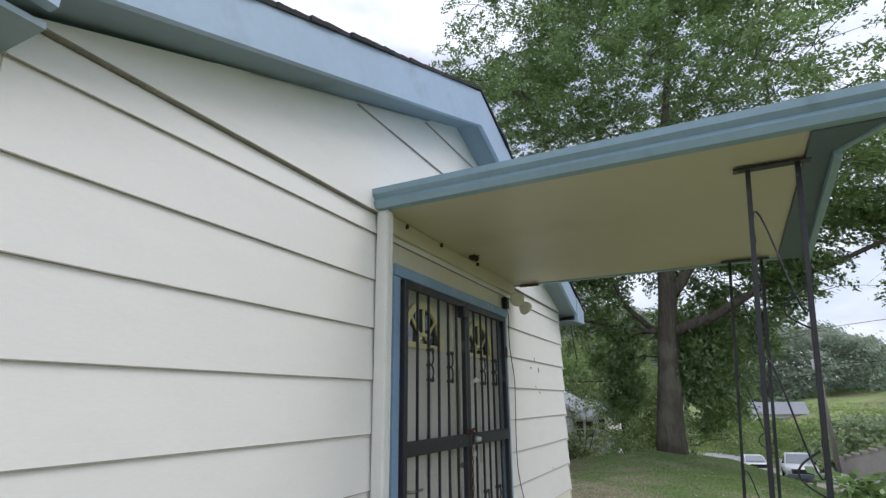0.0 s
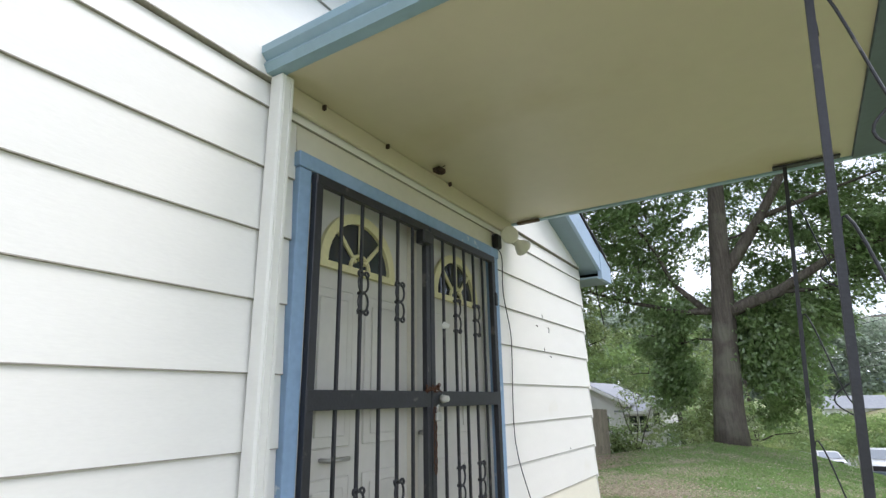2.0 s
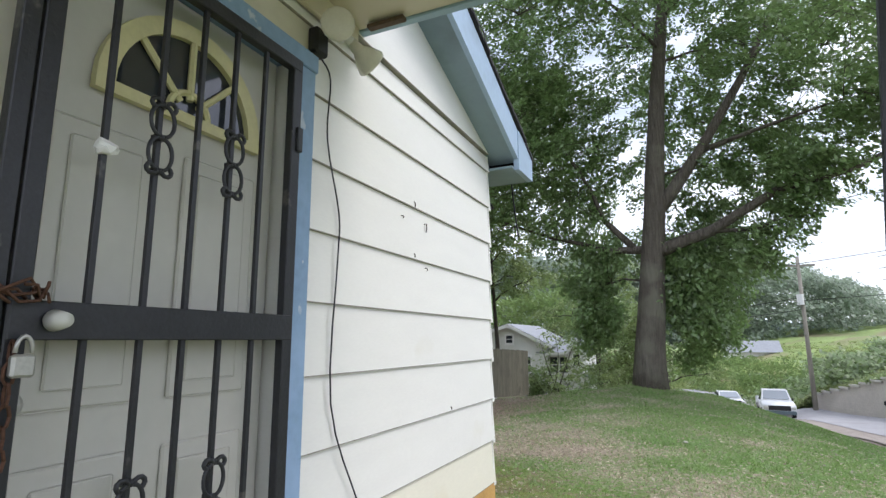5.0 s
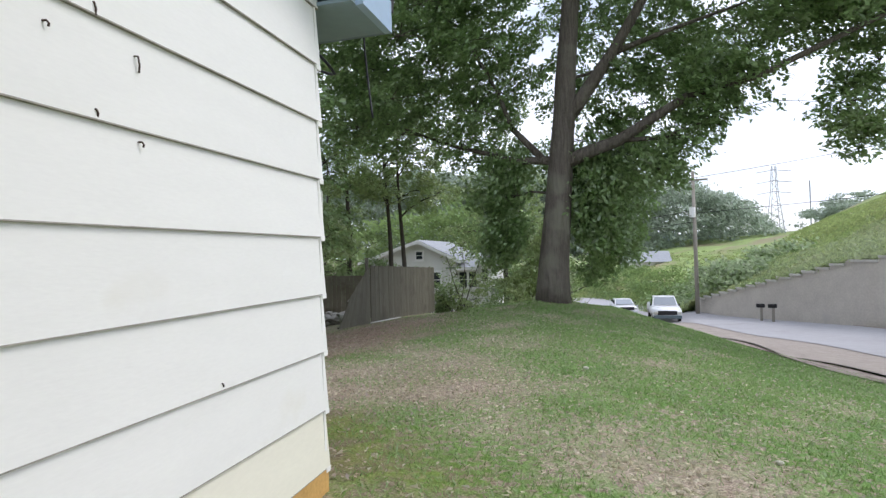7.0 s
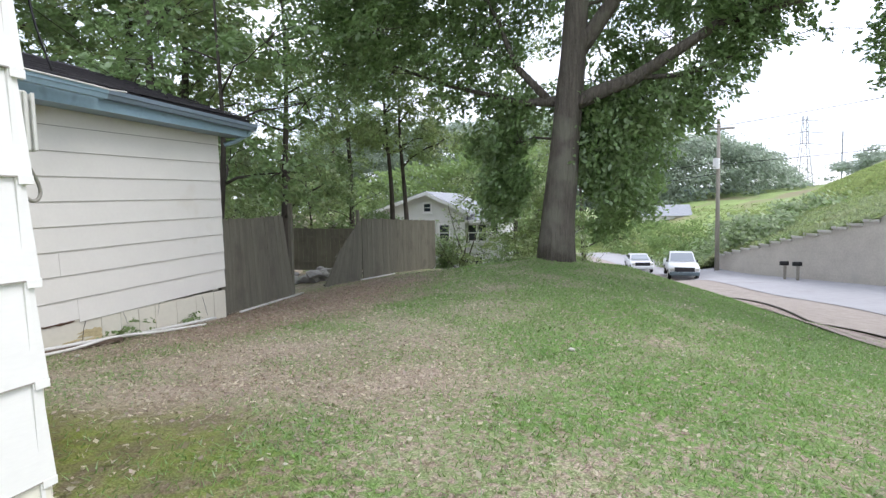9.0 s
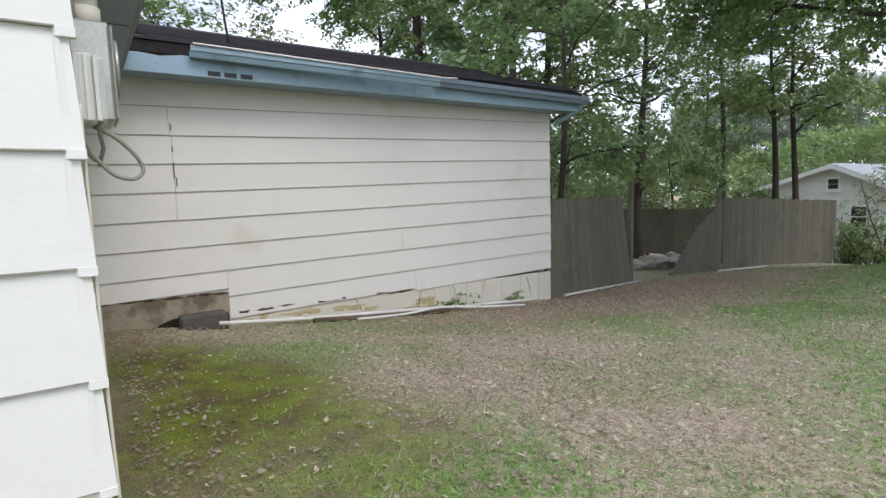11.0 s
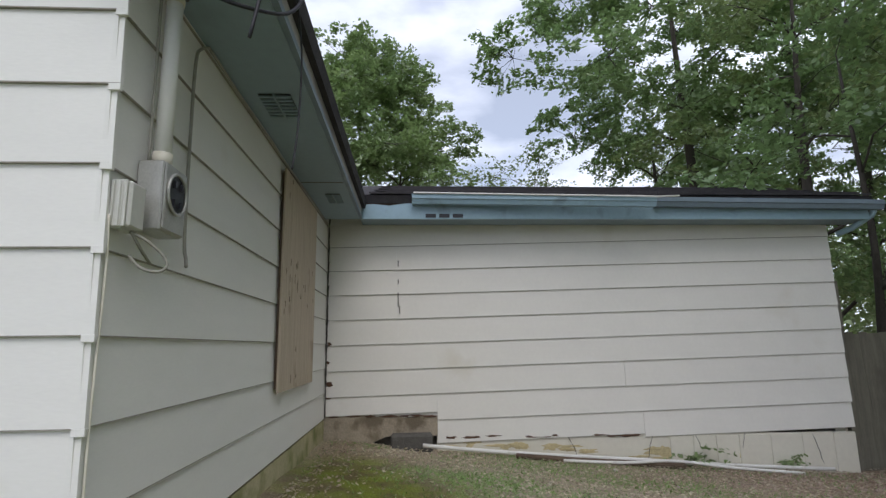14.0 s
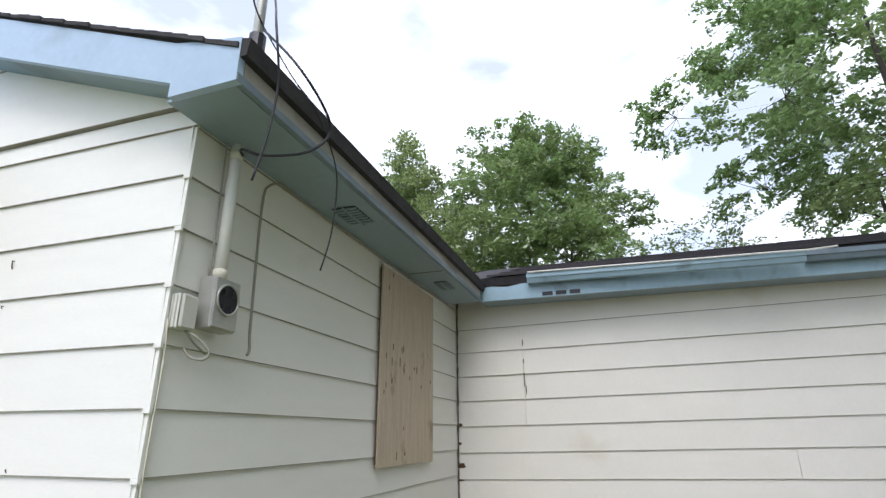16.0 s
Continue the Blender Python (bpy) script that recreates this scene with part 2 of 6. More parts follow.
def lawn_material():
    """Short lawn: green patches, dry straw patches, leaf litter and moss near the house, all at ground scale."""
    m = bpy.data.materials.new("lawn")
    m.use_nodes = True
    n, l = m.node_tree.nodes, m.node_tree.links
    b = n["Principled BSDF"]
    b.inputs["Roughness"].default_value, b.inputs["Specular IOR Level"].default_value = 0.98, 0.1
    geo = n.new("ShaderNodeNewGeometry")

    def nz(sc, lo, hi, detail=6):
        t, r = n.new("ShaderNodeTexNoise"), n.new("ShaderNodeMapRange")
        t.inputs["Scale"].default_value, t.inputs["Detail"].default_value = sc, detail
        r.inputs["From Min"].default_value, r.inputs["From Max"].default_value = lo, hi
        l.new(geo.outputs["Position"], t.inputs["Vector"])
        l.new(t.outputs["Fac"], r.inputs["Value"])
        return r.outputs["Result"]

    def mx(f, a, c):
        x = n.new("ShaderNodeMix")
        x.data_type = "RGBA"
        for sock, v in ((x.inputs["Factor"], f), (x.inputs["A"], a), (x.inputs["B"], c)):
            if isinstance(v, tuple):
                sock.default_value = (*v, 1)
            else:
                l.new(v, sock)
        return x.outputs["Result"]

    at = n.new("ShaderNodeAttribute")
    at.attribute_name = "cover"
    sp = n.new("ShaderNodeSeparateColor")
    l.new(at.outputs["Color"], sp.inputs["Color"])
    soil = mx(nz(40, 0.35, 0.65, 3), (0.18, 0.13, 0.10), (0.37, 0.29, 0.235))
    straw = mx(nz(25, 0.4, 0.62, 4), soil, (0.38, 0.32, 0.245))
    green = mx(nz(30, 0.3, 0.7, 4), (0.108, 0.222, 0.048), (0.185, 0.305, 0.085))
    chips = mx(nz(55, 0.54, 0.62, 3), straw, (0.45, 0.39, 0.31))
    turf = mx(nz(16, 0.40, 0.56, 6), straw, green)
    lawn = mx(sp.outputs["Red"], chips, turf)
    litter = mx(nz(30, 0.35, 0.6, 4), (0.19, 0.13, 0.095), (0.33, 0.24, 0.18))
    lawn = mx(sp.outputs["Green"], lawn, litter)
    moss = mx(nz(4, 0.38, 0.62, 6), (0.105, 0.088, 0.038), (0.145, 0.175, 0.025))
    lawn = mx(sp.outputs["Blue"], lawn, moss)
    speck, hs = n.new("ShaderNodeMapRange"), n.new("ShaderNodeHueSaturation")
    speck.inputs["To Min"].default_value, speck.inputs["To Max"].default_value = 0.55, 1.4
    l.new(nz(110, 0.32, 0.68, 3), speck.inputs["Value"])
    l.new(speck.outputs["Result"], hs.inputs["Value"])
    l.new(lawn, hs.inputs["Color"])
    l.new(hs.outputs["Color"], b.inputs["Base Color"])
    bp, tn = n.new("ShaderNodeBump"), n.new("ShaderNodeTexNoise")
    bp.inputs["Strength"].default_value, bp.inputs["Distance"].default_value = 0.8, 0.02
    tn.inputs["Scale"].default_value = 35
    l.new(geo.outputs["Position"], tn.inputs["Vector"])
    l.new(tn.outputs["Fac"], bp.inputs["Height"])
    l.new(bp.outputs["Normal"], b.inputs["Normal"])
    return m


# lap edges: the shadow line under each lap, plus dirt, painted dark
lap_shade_grime = material("shaded_grimy_lap_edge", (0.30, 0.28, 0.24), 0.9, 0.3, 8.0, bump=0.0)
lawn_mat = lawn_material()
meadow = material("meadow_grass", (0.22, 0.29, 0.10), 0.98, 0.35, 0.3, stain=(0.25, 0.225, 0.13), stain_scale=0.12, stain_cut=0.52, bump=0.8, bump_scale=6)


# ---- helpers of this scene ----
def prism(bm, pts, a, b, axis):
    """Extrudes a closed outline of pairs along an axis from a to b."""
    def at(p, v):
        return {"x": (v, p[0], p[1]), "y": (p[0], v, p[1]), "z": (p[0], p[1], v)}[axis]
    v0, v1 = [bm.verts.new(at(p, a)) for p in pts], [bm.verts.new(at(p, b)) for p in pts]
    k = len(pts)
    bm.faces.new(v0[::-1])
    bm.faces.new(v1)
    for i in range(k):
        bm.faces.new((v0[i], v0[(i + 1) % k], v1[(i + 1) % k], v1[i]))


def box(bm, x0, x1, y0, y1, z0, z1, bevel=0.0):
    r = bmesh.ops.create_cube(bm, size=1.0, matrix=Matrix.Translation(((x0 + x1) / 2, (y0 + y1) / 2, (z0 + z1) / 2)) @ Matrix.Diagonal((x1 - x0, y1 - y0, z1 - z0, 1)))
    if bevel:
        es = list({e for v in r["verts"] for e in v.link_edges})
        bmesh.ops.bevel(bm, geom=es, offset=bevel, segments=1, affect="EDGES", profile=0.5)


def tube(bm, pts, radii, sides=8, caps=True):
    """A round bar along a line of points, with a radius at each."""
    pts = [Vector(p) for p in pts]
    if isinstance(radii, (int, float)):
        radii = [radii] * len(pts)
    radii = [float(r) for r in radii]
    rings, ref = [], None
    for i, p in enumerate(pts):
        d = (pts[min(i + 1, len(pts) - 1)] - pts[max(i - 1, 0)]).normalized()
        if ref is None:
            ref = d.orthogonal().normalized()
        ref = (ref - d * ref.dot(d)).normalized()
        side = d.cross(ref)
        rings.append([bm.verts.new(p + radii[i] * (math.cos(2 * math.pi * j / sides) * ref + math.sin(2 * math.pi * j / sides) * side)) for j in range(sides)])
    for a, b in zip(rings, rings[1:]):
        for j in range(sides):
            bm.faces.new((a[j], a[(j + 1) % sides], b[(j + 1) % sides], b[j]))
    if caps:
        bm.faces.new(rings[0][::-1])
        bm.faces.new(rings[-1])


def finish(name, bm, mat, smooth=False):
    bmesh.ops.recalc_face_normals(bm, faces=bm.faces)
    me = bpy.data.meshes.new(name)
    bm.to_mesh(me)
    bm.free()
    me.materials.append(mat)
    if smooth:
        me.polygons.foreach_set("use_smooth", [True] * len(me.polygons))
    return me


def origin_of(ob):
    v = Vector()
    while ob:
        v += ob.location
        ob = ob.parent
    return v


def part(name, bm, mat, parent=None, label="", smooth=False):
    """Links a bmesh given in world places as one mesh object, under a thing or a part."""
    if parent:
        bm.transform(Matrix.Translation(-origin_of(parent)))
    ob = new(name, finish(name, bm, mat, smooth))
    ob.parent = parent
    if label:
        ob["label"] = label
    return ob


def thing(name, at, label, category, group="", kind=""):
    ob = new(name)
    ob.location = at
    ob.empty_display_size = 0.1
    return tagged(ob, label, category, group, kind)


def boxes(name, mat, parent, dims, bevel=0.0, label=""):
    bm = bmesh.new()
    for d in dims:
        box(bm, *d, bevel=bevel)
    return part(name, bm, mat, parent, label)


def structure(name, bm, mat, label, category, smooth=False):
    return tagged(part(name, bm, mat, None, "", smooth), label, category, "", "structure")


def arrays(name, verts, faces, mat, smooth=False):
    me = bpy.data.meshes.new(name)
    me.from_pydata(verts, [], faces)
    me.materials.append(mat)
    if smooth:
        me.polygons.foreach_set("use_smooth", [True] * len(me.polygons))
    return me


# ---- plan ----
WX, YA, YB = -1.29, 1.66, 8.30          # street gable wall: face and ends
WING_X, WING_Y = -6.28, 15.08           # wing wall: face and far end
RIDGE_Y, RIDGE_Z = 4.98, 3.92
EAVE_Z = 2.6

# ---- ground: one sheet, level at the house, falling to the fence and to the road ----
LEVELS = np.array([
    (0.5, -6, 0.0), (0.5, 4, 0.02), (-1.3, 8.4, 0.06), (-3.6, 8.5, 0.0), (-6.2, 8.6, -0.07), (-6.2, 9.8, -0.25), (-6.2, 12.5, -0.45), (-6.2, 15.1, -0.64),
    (-7.3, 18.5, -0.85), (-6.9, 22, -0.92), (-6.1, 26.9, -1.05), (-3, 12, -0.22), (0, 10, 0.0), (3, 9, -0.2), (-1.4, 20.8, 0.0), (0.6, 15, -0.1), (0.7, 22, -0.33), (4.7, 45, -4.0),
    (4.0, 14.7, -1.0), (2.9, 22.4, -1.1), (5.5, 18.5, -1.55), (5.2, 22.5, -1.95), (4.6, 32, -2.85), (4.4, 40, -3.2), (13.2, 32.7, -2.5), (-1, 58, -4.2), (2.7, 55, -4.85)])
FAR = np.array([(9, 20, -1.75), (24, 5, -1.6), (7.4, 47.9, -3.3), (5, 80, -4.4), (-12, 50, -4.2), (-30, 60, -4.0), (-30, 20, -1.0), (-30, -20, 0.0), (30, -30, -1.5), (-5, 33, -2.6), (60, 60, -2.0)])
_p = np.vstack([LEVELS, FAR])
_k = np.linalg.norm(_p[:, None, :2] - _p[None, :, :2], axis=2)
_n = len(_p)
_a = np.zeros((_n + 3, _n + 3))
_a[:_n, :_n] = _k - 0.4 * np.eye(_n)
_a[:_n, _n], _a[:_n, _n + 1:] = 1, _p[:, :2]
_a[_n, :_n], _a[_n + 1:, :_n] = 1, _p[:, :2].T
_w = np.linalg.solve(_a, np.r_[_p[:, 2], 0, 0, 0])


def level(x, y):
    """The ground's height."""
    x, y = np.asarray(x, float), np.asarray(y, float)
    z = _w[_n] + _w[_n + 1] * x + _w[_n + 2] * y
    for (px, py, _), w in zip(_p, _w[:_n]):
        z = z + w * np.hypot(x - px, y - py)
    r = np.hypot(x, y - 20)
    f = np.clip((r - 70) / 80, 0, 1)
    return z * (1 - f) + f * (-4.0)


def cover(x, y):
    """Green grass, leaf litter and moss at a place."""
    litter = np.clip(1 - np.hypot((x + 5.2) / 2.6, (y - 16.5) / 6.5), 0, 1) * 1.5
    litter = np.maximum(litter, 0.7 * np.clip(1 - abs(y - 8.6) / 0.45, 0, 1) * (x < -1.2) * (x > -6.3))
    moss = np.clip(1.15 - np.hypot((x + 3.15) / 2.7, (y - 8.95) / 1.1) + 0.25 * np.sin(2.3 * x) * np.sin(2.9 * y + x), 0, 1) * 1.3
    p = np.sin(x * 2.1 + 1.3 * np.sin(y * 1.4)) * np.sin(y * 1.8 + np.sin(x * 1.1 + 2)) + 0.5 * np.sin(x * 4.3 + y * 2) * np.sin(y * 5 - x * 1.7)
    bare = 0
    for bx, by, rx, ry in ((-2.2, 11.3, 2.1, 2.0), (0.5, 9.0, 1.0, 0.45), (-0.6, 9.6, 0.5, 0.4), (1.7, 10.3, 0.8, 0.3)):
        bare = np.maximum(bare, np.clip(1.5 - 1.5 * np.hypot((x - bx) / rx, (y - by) / ry), 0, 1))
    green = np.clip(0.70 + 0.085 * (x + 1) + 0.02 * (y - 11) + 0.36 * p - 0.42 * bare, 0.03, 1)
    return green, np.clip(litter, 0, 1), np.clip(moss, 0, 1)


def axis_steps(lo, hi, a, b, fine):
    near = list(np.arange(a, b + 1e-6, fine))
    out, s, v = [], fine, b
    while v < hi:
        s *= 1.16
        v += s
        out.append(v)
    left, s, v = [], fine, a
    while v > lo:
        s *= 1.16
        v -= s
        left.append(v)
    return np.array(left[::-1] + near + out)


gx, gy = axis_steps(-900, 900, -9, 16, 0.33), axis_steps(-900, 2200, 3, 48, 0.33)
GX, GY = np.meshgrid(gx, gy)
GZ = level(GX, GY)
GZ = GZ + np.where(np.hypot(GX, GY - 15) < 30, 0.018 * np.sin(GX * 3.1 + 1.3 * np.sin(GY * 1.7)) * np.sin(GY * 2.3 + GX), 0)
nx, ny = len(gx), len(gy)
ids = np.arange(nx * ny).reshape(ny, nx)
quads = np.stack([ids[:-1, :-1], ids[:-1, 1:], ids[1:, 1:], ids[1:, :-1]], -1).reshape(-1, 4)
ground_mesh = arrays("ground", np.stack([GX, GY, GZ], -1).reshape(-1, 3).tolist(), quads.tolist(), lawn_mat, True)
cr, cg, cb = cover(GX.ravel(), GY.ravel())
attr = ground_mesh.color_attributes.new("cover", "FLOAT_COLOR", "POINT")
attr.data.foreach_set("color", np.stack([cr, cg, cb, np.ones_like(cr)], -1).ravel())
ground = tagged(new("ground", ground_mesh), "patchy lawn with dry straw, moss and fallen leaves", "ground", "", "structure")


def strip(name, centre, widths, mat, label, category, lift=0.03, thick=0.0, offset=0.0):
    """A band laid on the ground along a smooth line; widths left and right of it."""
    c = [Vector((*p, 0)) for p in centre]
    pts = []
    for i in range(len(c) - 1):
        p0, p1, p2, p3 = c[max(i - 1, 0)], c[i], c[i + 1], c[min(i + 2, len(c) - 1)]
        for k in range(10):
            t = k / 10
            pts.append(0.5 * (2 * p1 + (p2 - p0) * t + (2 * p0 - 5 * p1 + 4 * p2 - p3) * t * t + (3 * p1 - p0 - 3 * p2 + p3) * t ** 3))
    pts.append(c[-1])
    verts, faces, m = [], [], 7
    for i, p in enumerate(pts):
        d = (pts[min(i + 1, len(pts) - 1)] - pts[max(i - 1, 0)]).normalized()
        side = Vector((d.y, -d.x, 0))
        for j in range(m):
            q = p + side * (offset - widths[0] + (widths[0] + widths[1]) * j / (m - 1))
            edge = thick * (0 if j in (0, m - 1) else 1)
            verts.append((q.x, q.y, float(level(q.x, q.y)) + lift + edge))
    for i in range(len(pts) - 1):
        for j in range(m - 1):
            a = i * m + j
            faces.append((a, a + 1, a + m + 1, a + m))
    return tagged(new(name, arrays(name, verts, faces, mat, True)), label, category, "", "structure")


KERB_LINE = [(26, -6), (14, 6), (7.6, 15.2), (5.6, 20.5), (4.7, 27), (3.4, 36), (1.5, 46), (-1.5, 57), (-6, 70)]
strip("road", KERB_LINE, (-3.0, 8.6), asphalt, "pale worn asphalt street falling away downhill", "road", 0.09)
strip("road_shoulder", KERB_LINE, (0.0, 3.3), dirt, "pinkish dirt shoulder beside the street", "road shoulder", 0.07)
strip("dirt_verge", KERB_LINE, (1.5, 0.0), gravel, "bare dirt and gravel verge below the lawn", "verge", 0.035)
strip("kerb", KERB_LINE, (0.03, 0.05), kerb_mat, "low dark worn kerb along the street", "kerb", 0.082, 0.006)
strip("far_kerb", KERB_LINE, (-8.5, 8.7), dirt, "low earthy kerb along the retaining wall", "kerb", 0.1, 0.04)
strip("upper_road", [(-14, 100), (0, 92), (8, 84), (16, 86)], (1.5, 1.5), asphalt, "distant pale lane between the trees", "road", 1.6)


# ---- house walls ----
def rake_left(z):
    return 1.62 + (z - 2.72) / 0.36


def rake_right(z):
    return 8.36 - (z - 2.69) / 0.375


bm = bmesh.new()
box(bm, -1.46, WX - 0.024, YA, 3.96, 0.12, 2.72)
box(bm, -1.46, WX - 0.024, 5.90, YB - 0.02, 0.12, 2.72)
box(bm, -1.46, WX - 0.024, 3.96, 5.90, 2.35, 2.72)
box(bm, -1.46, WX - 0.024, 3.96, 5.90, 0.06, 0.22)
prism(bm, [(YA, 2.721), (YB, 2.721), (RIDGE_Y + 0.1, RIDGE_Z + 0.12), (RIDGE_Y - 0.1, RIDGE_Z + 0.12)], -1.46, WX - 0.024, "x")
wall_gable = structure("wall_gable", bm, cream, "cream lapped siding gable wall facing the street", "wall")
boxes("sill_board", raw_wood, wall_gable, [(-1.45, WX - 0.002, YA + 0.01, YB + 0.004, 0.02, 0.185)], label="orange raw sill board under the siding")

bm = bmesh.new()
box(bm, WING_X - 0.0, -1.462, YB - 0.16, YB - 0.024, 0.08, 2.72)
wall_meter = structure("wall_meter", bm, cream, "shaded cream lapped siding wall beside the meter", "wall")
boxes("sill_board", mossy, wall_meter, [(WING_X, -1.32, YB - 0.1, YB - 0.004, -0.2, 0.165)], label="mossy painted footing board")

bm = bmesh.new()
box(bm, -6.44, WING_X - 0.024, YB - 0.02, WING_Y, 0.17, 2.75)
wall_wing = structure("wall_wing", bm, cream, "weathered cream lapped siding wing wall with a failing base", "wall")

bm = bmesh.new()
box(bm, -12.9, -6.44, WING_Y - 0.15, WING_Y - 0.001, -0.8, 2.75)
prism(bm, [(-12.9, 2.751), (-6.44, 2.751), (-9.7, 3.95)], WING_Y - 0.15, WING_Y - 0.001, "y")
structure("wall_wing_end", bm, cream_old, "cream end wall of the wing", "wall")
boxes("wall_back", cream_old, None, [(-13.0, -12.85, YA, WING_Y, -0.9, 2.75), (-12.85, -1.46, YA, YA + 0.15, 0.0, 2.72)])
tagged(bpy.data.objects["wall_back"], "plain cream wall closing the back of the house", "wall", "", "structure")
boxes("floor", concrete, None, [(-12.8, -1.47, YA + 0.16, YB - 0.17, 0.05, 0.12)])
tagged(bpy.data.objects["floor"], "bare floor inside the house", "floor", "", "structure")


def lap(parent, axis, plane, a0, a1, z0, z1, mat, out=1, name="siding_board", proud=0.0, a0t=None, a1t=None, sag=0.0):
    """One lapped board: thick lower edge standing proud, upper edge tucked back. axis: the way it runs; sag: its fall along the wall."""
    a0t, a1t = a0 if a0t is None else a0t, a1 if a1t is None else a1t
    bm = bmesh.new()
    back, top, bot = plane - out * 0.0235, plane - out * (0.014 - proud), plane + out * proud
    ring = [(a0, back, z0), (a0, bot, z0), (a0, bot, z0 + 0.0045), (a0t, top, z1 + 0.012), (a0t, back, z1 + 0.012)]
    ring2 = [(a1, back, z0), (a1, bot, z0), (a1, bot, z0 + 0.0045), (a1t, top, z1 + 0.012), (a1t, back, z1 + 0.012)]
    def at(p):
        return (p[1], p[0], p[2]) if axis == "y" else (p[0], p[1], p[2])
    r0, r1 = [bm.verts.new(at(p)) for p in ring], [bm.verts.new(at(p)) for p in ring2]
    for v in bm.verts:
        v.co.z += sag * (v.co.y - WING_Y)
    bm.faces.new(r0)
    bm.faces.new(r1[::-1])
    for i in range(5):
        bm.faces.new((r0[i], r0[(i + 1) % 5], r1[(i + 1) % 5], r1[i]))
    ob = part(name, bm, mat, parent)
    ob.data.materials.append(lap_shade_grime)
    # underside and lower lip take the painted shadow line
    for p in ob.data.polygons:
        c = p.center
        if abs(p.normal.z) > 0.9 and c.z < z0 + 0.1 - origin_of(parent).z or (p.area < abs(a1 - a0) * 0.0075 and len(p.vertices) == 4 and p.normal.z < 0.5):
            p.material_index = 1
    return ob


COURSES = [1.38 + 0.3 * k for k in range(-4, 5)]
rng = random.Random(4)
for z in COURSES:
    top = min(z + 0.3, 2.70)
    jz = rng.uniform(-0.003, 0.003)
    if z < 2.2:
        lap(wall_gable, "y", WX, YA, 3.882, z + jz, top, cream)
        lap(wall_gable, "y", WX, 6.02, YB + 0.021, z + jz, top, cream_base if z < 0.3 else cream, a1t=YB + 0.006)
    else:
        if z > 2.4:
            lap(wall_gable, "y", WX, YA, YB + 0.012, z, top, cream)
        else:
            # over-door board: yellower paint imitates warm light bounced under the canopy
            lap(wall_gable, "y", WX, 3.884, 6.018, 2.43, top, cream_old)
            lap(wall_gable, "y", WX, YA, 3.882, z, top, cream)
            lap(wall_gable, "y", WX, 6.02, YB + 0.021, z, top, cream, a1t=YB + 0.006)
    if z < 2.3:
        boxes("corner_tab", cream, wall_gable, [(WX - 0.016, WX + 0.0015, YB - 0.02, YB + 0.0235, z - 0.022, z + 0.0035)], 0.001)
GABLE = [2.72, 3.06, 3.38, 3.71, RIDGE_Z + 0.12]
for z, zt in zip(GABLE, GABLE[1:]):
    lap(wall_gable, "y", WX, max(YA, rake_left(z)), min(YB, rake_right(z)), z, zt, cream, proud=0.014 if z < 2.8 else 0.0, a0t=rake_left(zt) if zt < 3.9 else RIDGE_Y - 0.1, a1t=rake_right(zt) if zt < 3.9 else RIDGE_Y + 0.1)
for z in COURSES:
    lap(wall_meter, "x", YB, WING_X + 0.005, WX - 0.004, z + rng.uniform(-0.003, 0.003), min(z + 0.3, 2.70), cream)
WING_LAPS = [2.134 + 0.314 * k for k in range(-7, 2)]
SAG = 0.021
for i, z in enumerate(WING_LAPS):
    seams = {4: 9.2, 5: 9.2, 6: 9.2, 7: 9.18, 2: 12.1}
    zt = min(z + 0.314, 2.74)
    if z < 0.0:
        lap(wall_wing, "y", WING_X, 9.69, 12.3, z + 0.04, zt, cream_wing, sag=SAG)
        lap(wall_wing, "y", WING_X, 12.304, WING_Y, z, zt, cream_wing, sag=SAG)
    elif z < 0.3:
        lap(wall_wing, "y", WING_X, YB + 0.004, 9.688, 0.345, zt, cream_wing, sag=SAG)
        lap(wall_wing, "y", WING_X, 9.69, WING_Y + 0.01, z, zt, cream_wing, sag=SAG)
    elif i in seams:
        lap(wall_wing, "y", WING_X, YB + 0.004, seams[i] - 0.002, z + 0.003, zt, cream_wing, sag=SAG)
        lap(wall_wing, "y", WING_X, seams[i] + 0.002, WING_Y + 0.01, z, zt, cream_wing, sag=SAG)
    else:
        lap(wall_wing, "y", WING_X, YB + 0.004, WING_Y + 0.01, z, zt, cream_wing, sag=SAG)

# ---- wing footing: broken render, blocks and a crawl hole ----
bm = bmesh.new()
prism(bm, [(8.29, -0.4), (8.29, 0.205), (8.5, 0.2), (8.72, 0.215), (8.95, 0.19), (9.1, 0.21), (9.28, 0.17), (9.5, 0.2), (9.69, 0.19), (9.69, -0.05), (9.3, -0.02), (9.05, -0.05), (8.85, -0.13), (8.7, -0.16), (8.66, -0.4)], WING_X - 0.1, WING_X - 0.012, "x")
footing = structure("footing_left", bm, concrete, "crumbling brown concrete footing with a crawl hole", "footing")
bm = bmesh.new()
prism(bm, [(9.68, -0.5), (9.68, -0.02), (10.4, -0.03), (11.2, -0.03), (12.0, -0.04), (12.6, -0.05), (12.6, -0.08), (WING_Y, -0.13), (WING_Y, -0.9), (12.5, -0.8)], WING_X - 0.1, WING_X - 0.017, "x")
structure("footing_right", bm, cream_old, "flaking cream painted block footing", "footing")
rngf = random.Random(8)
yb = 12.62
while yb < WING_Y - 0.1:
    w = rngf.choice((0.3, 0.42, 0.62))
    e = min(yb + w, WING_Y)
    o = boxes("footing_block", cream_old, bpy.data.objects["footing_right"], [(WING_X - 0.06, WING_X - 0.008 + rngf.uniform(-0.003, 0.004), yb, e - 0.012, -0.62, -0.085 - rngf.uniform(0.02, 0.05))], 0.006)
    yb = e
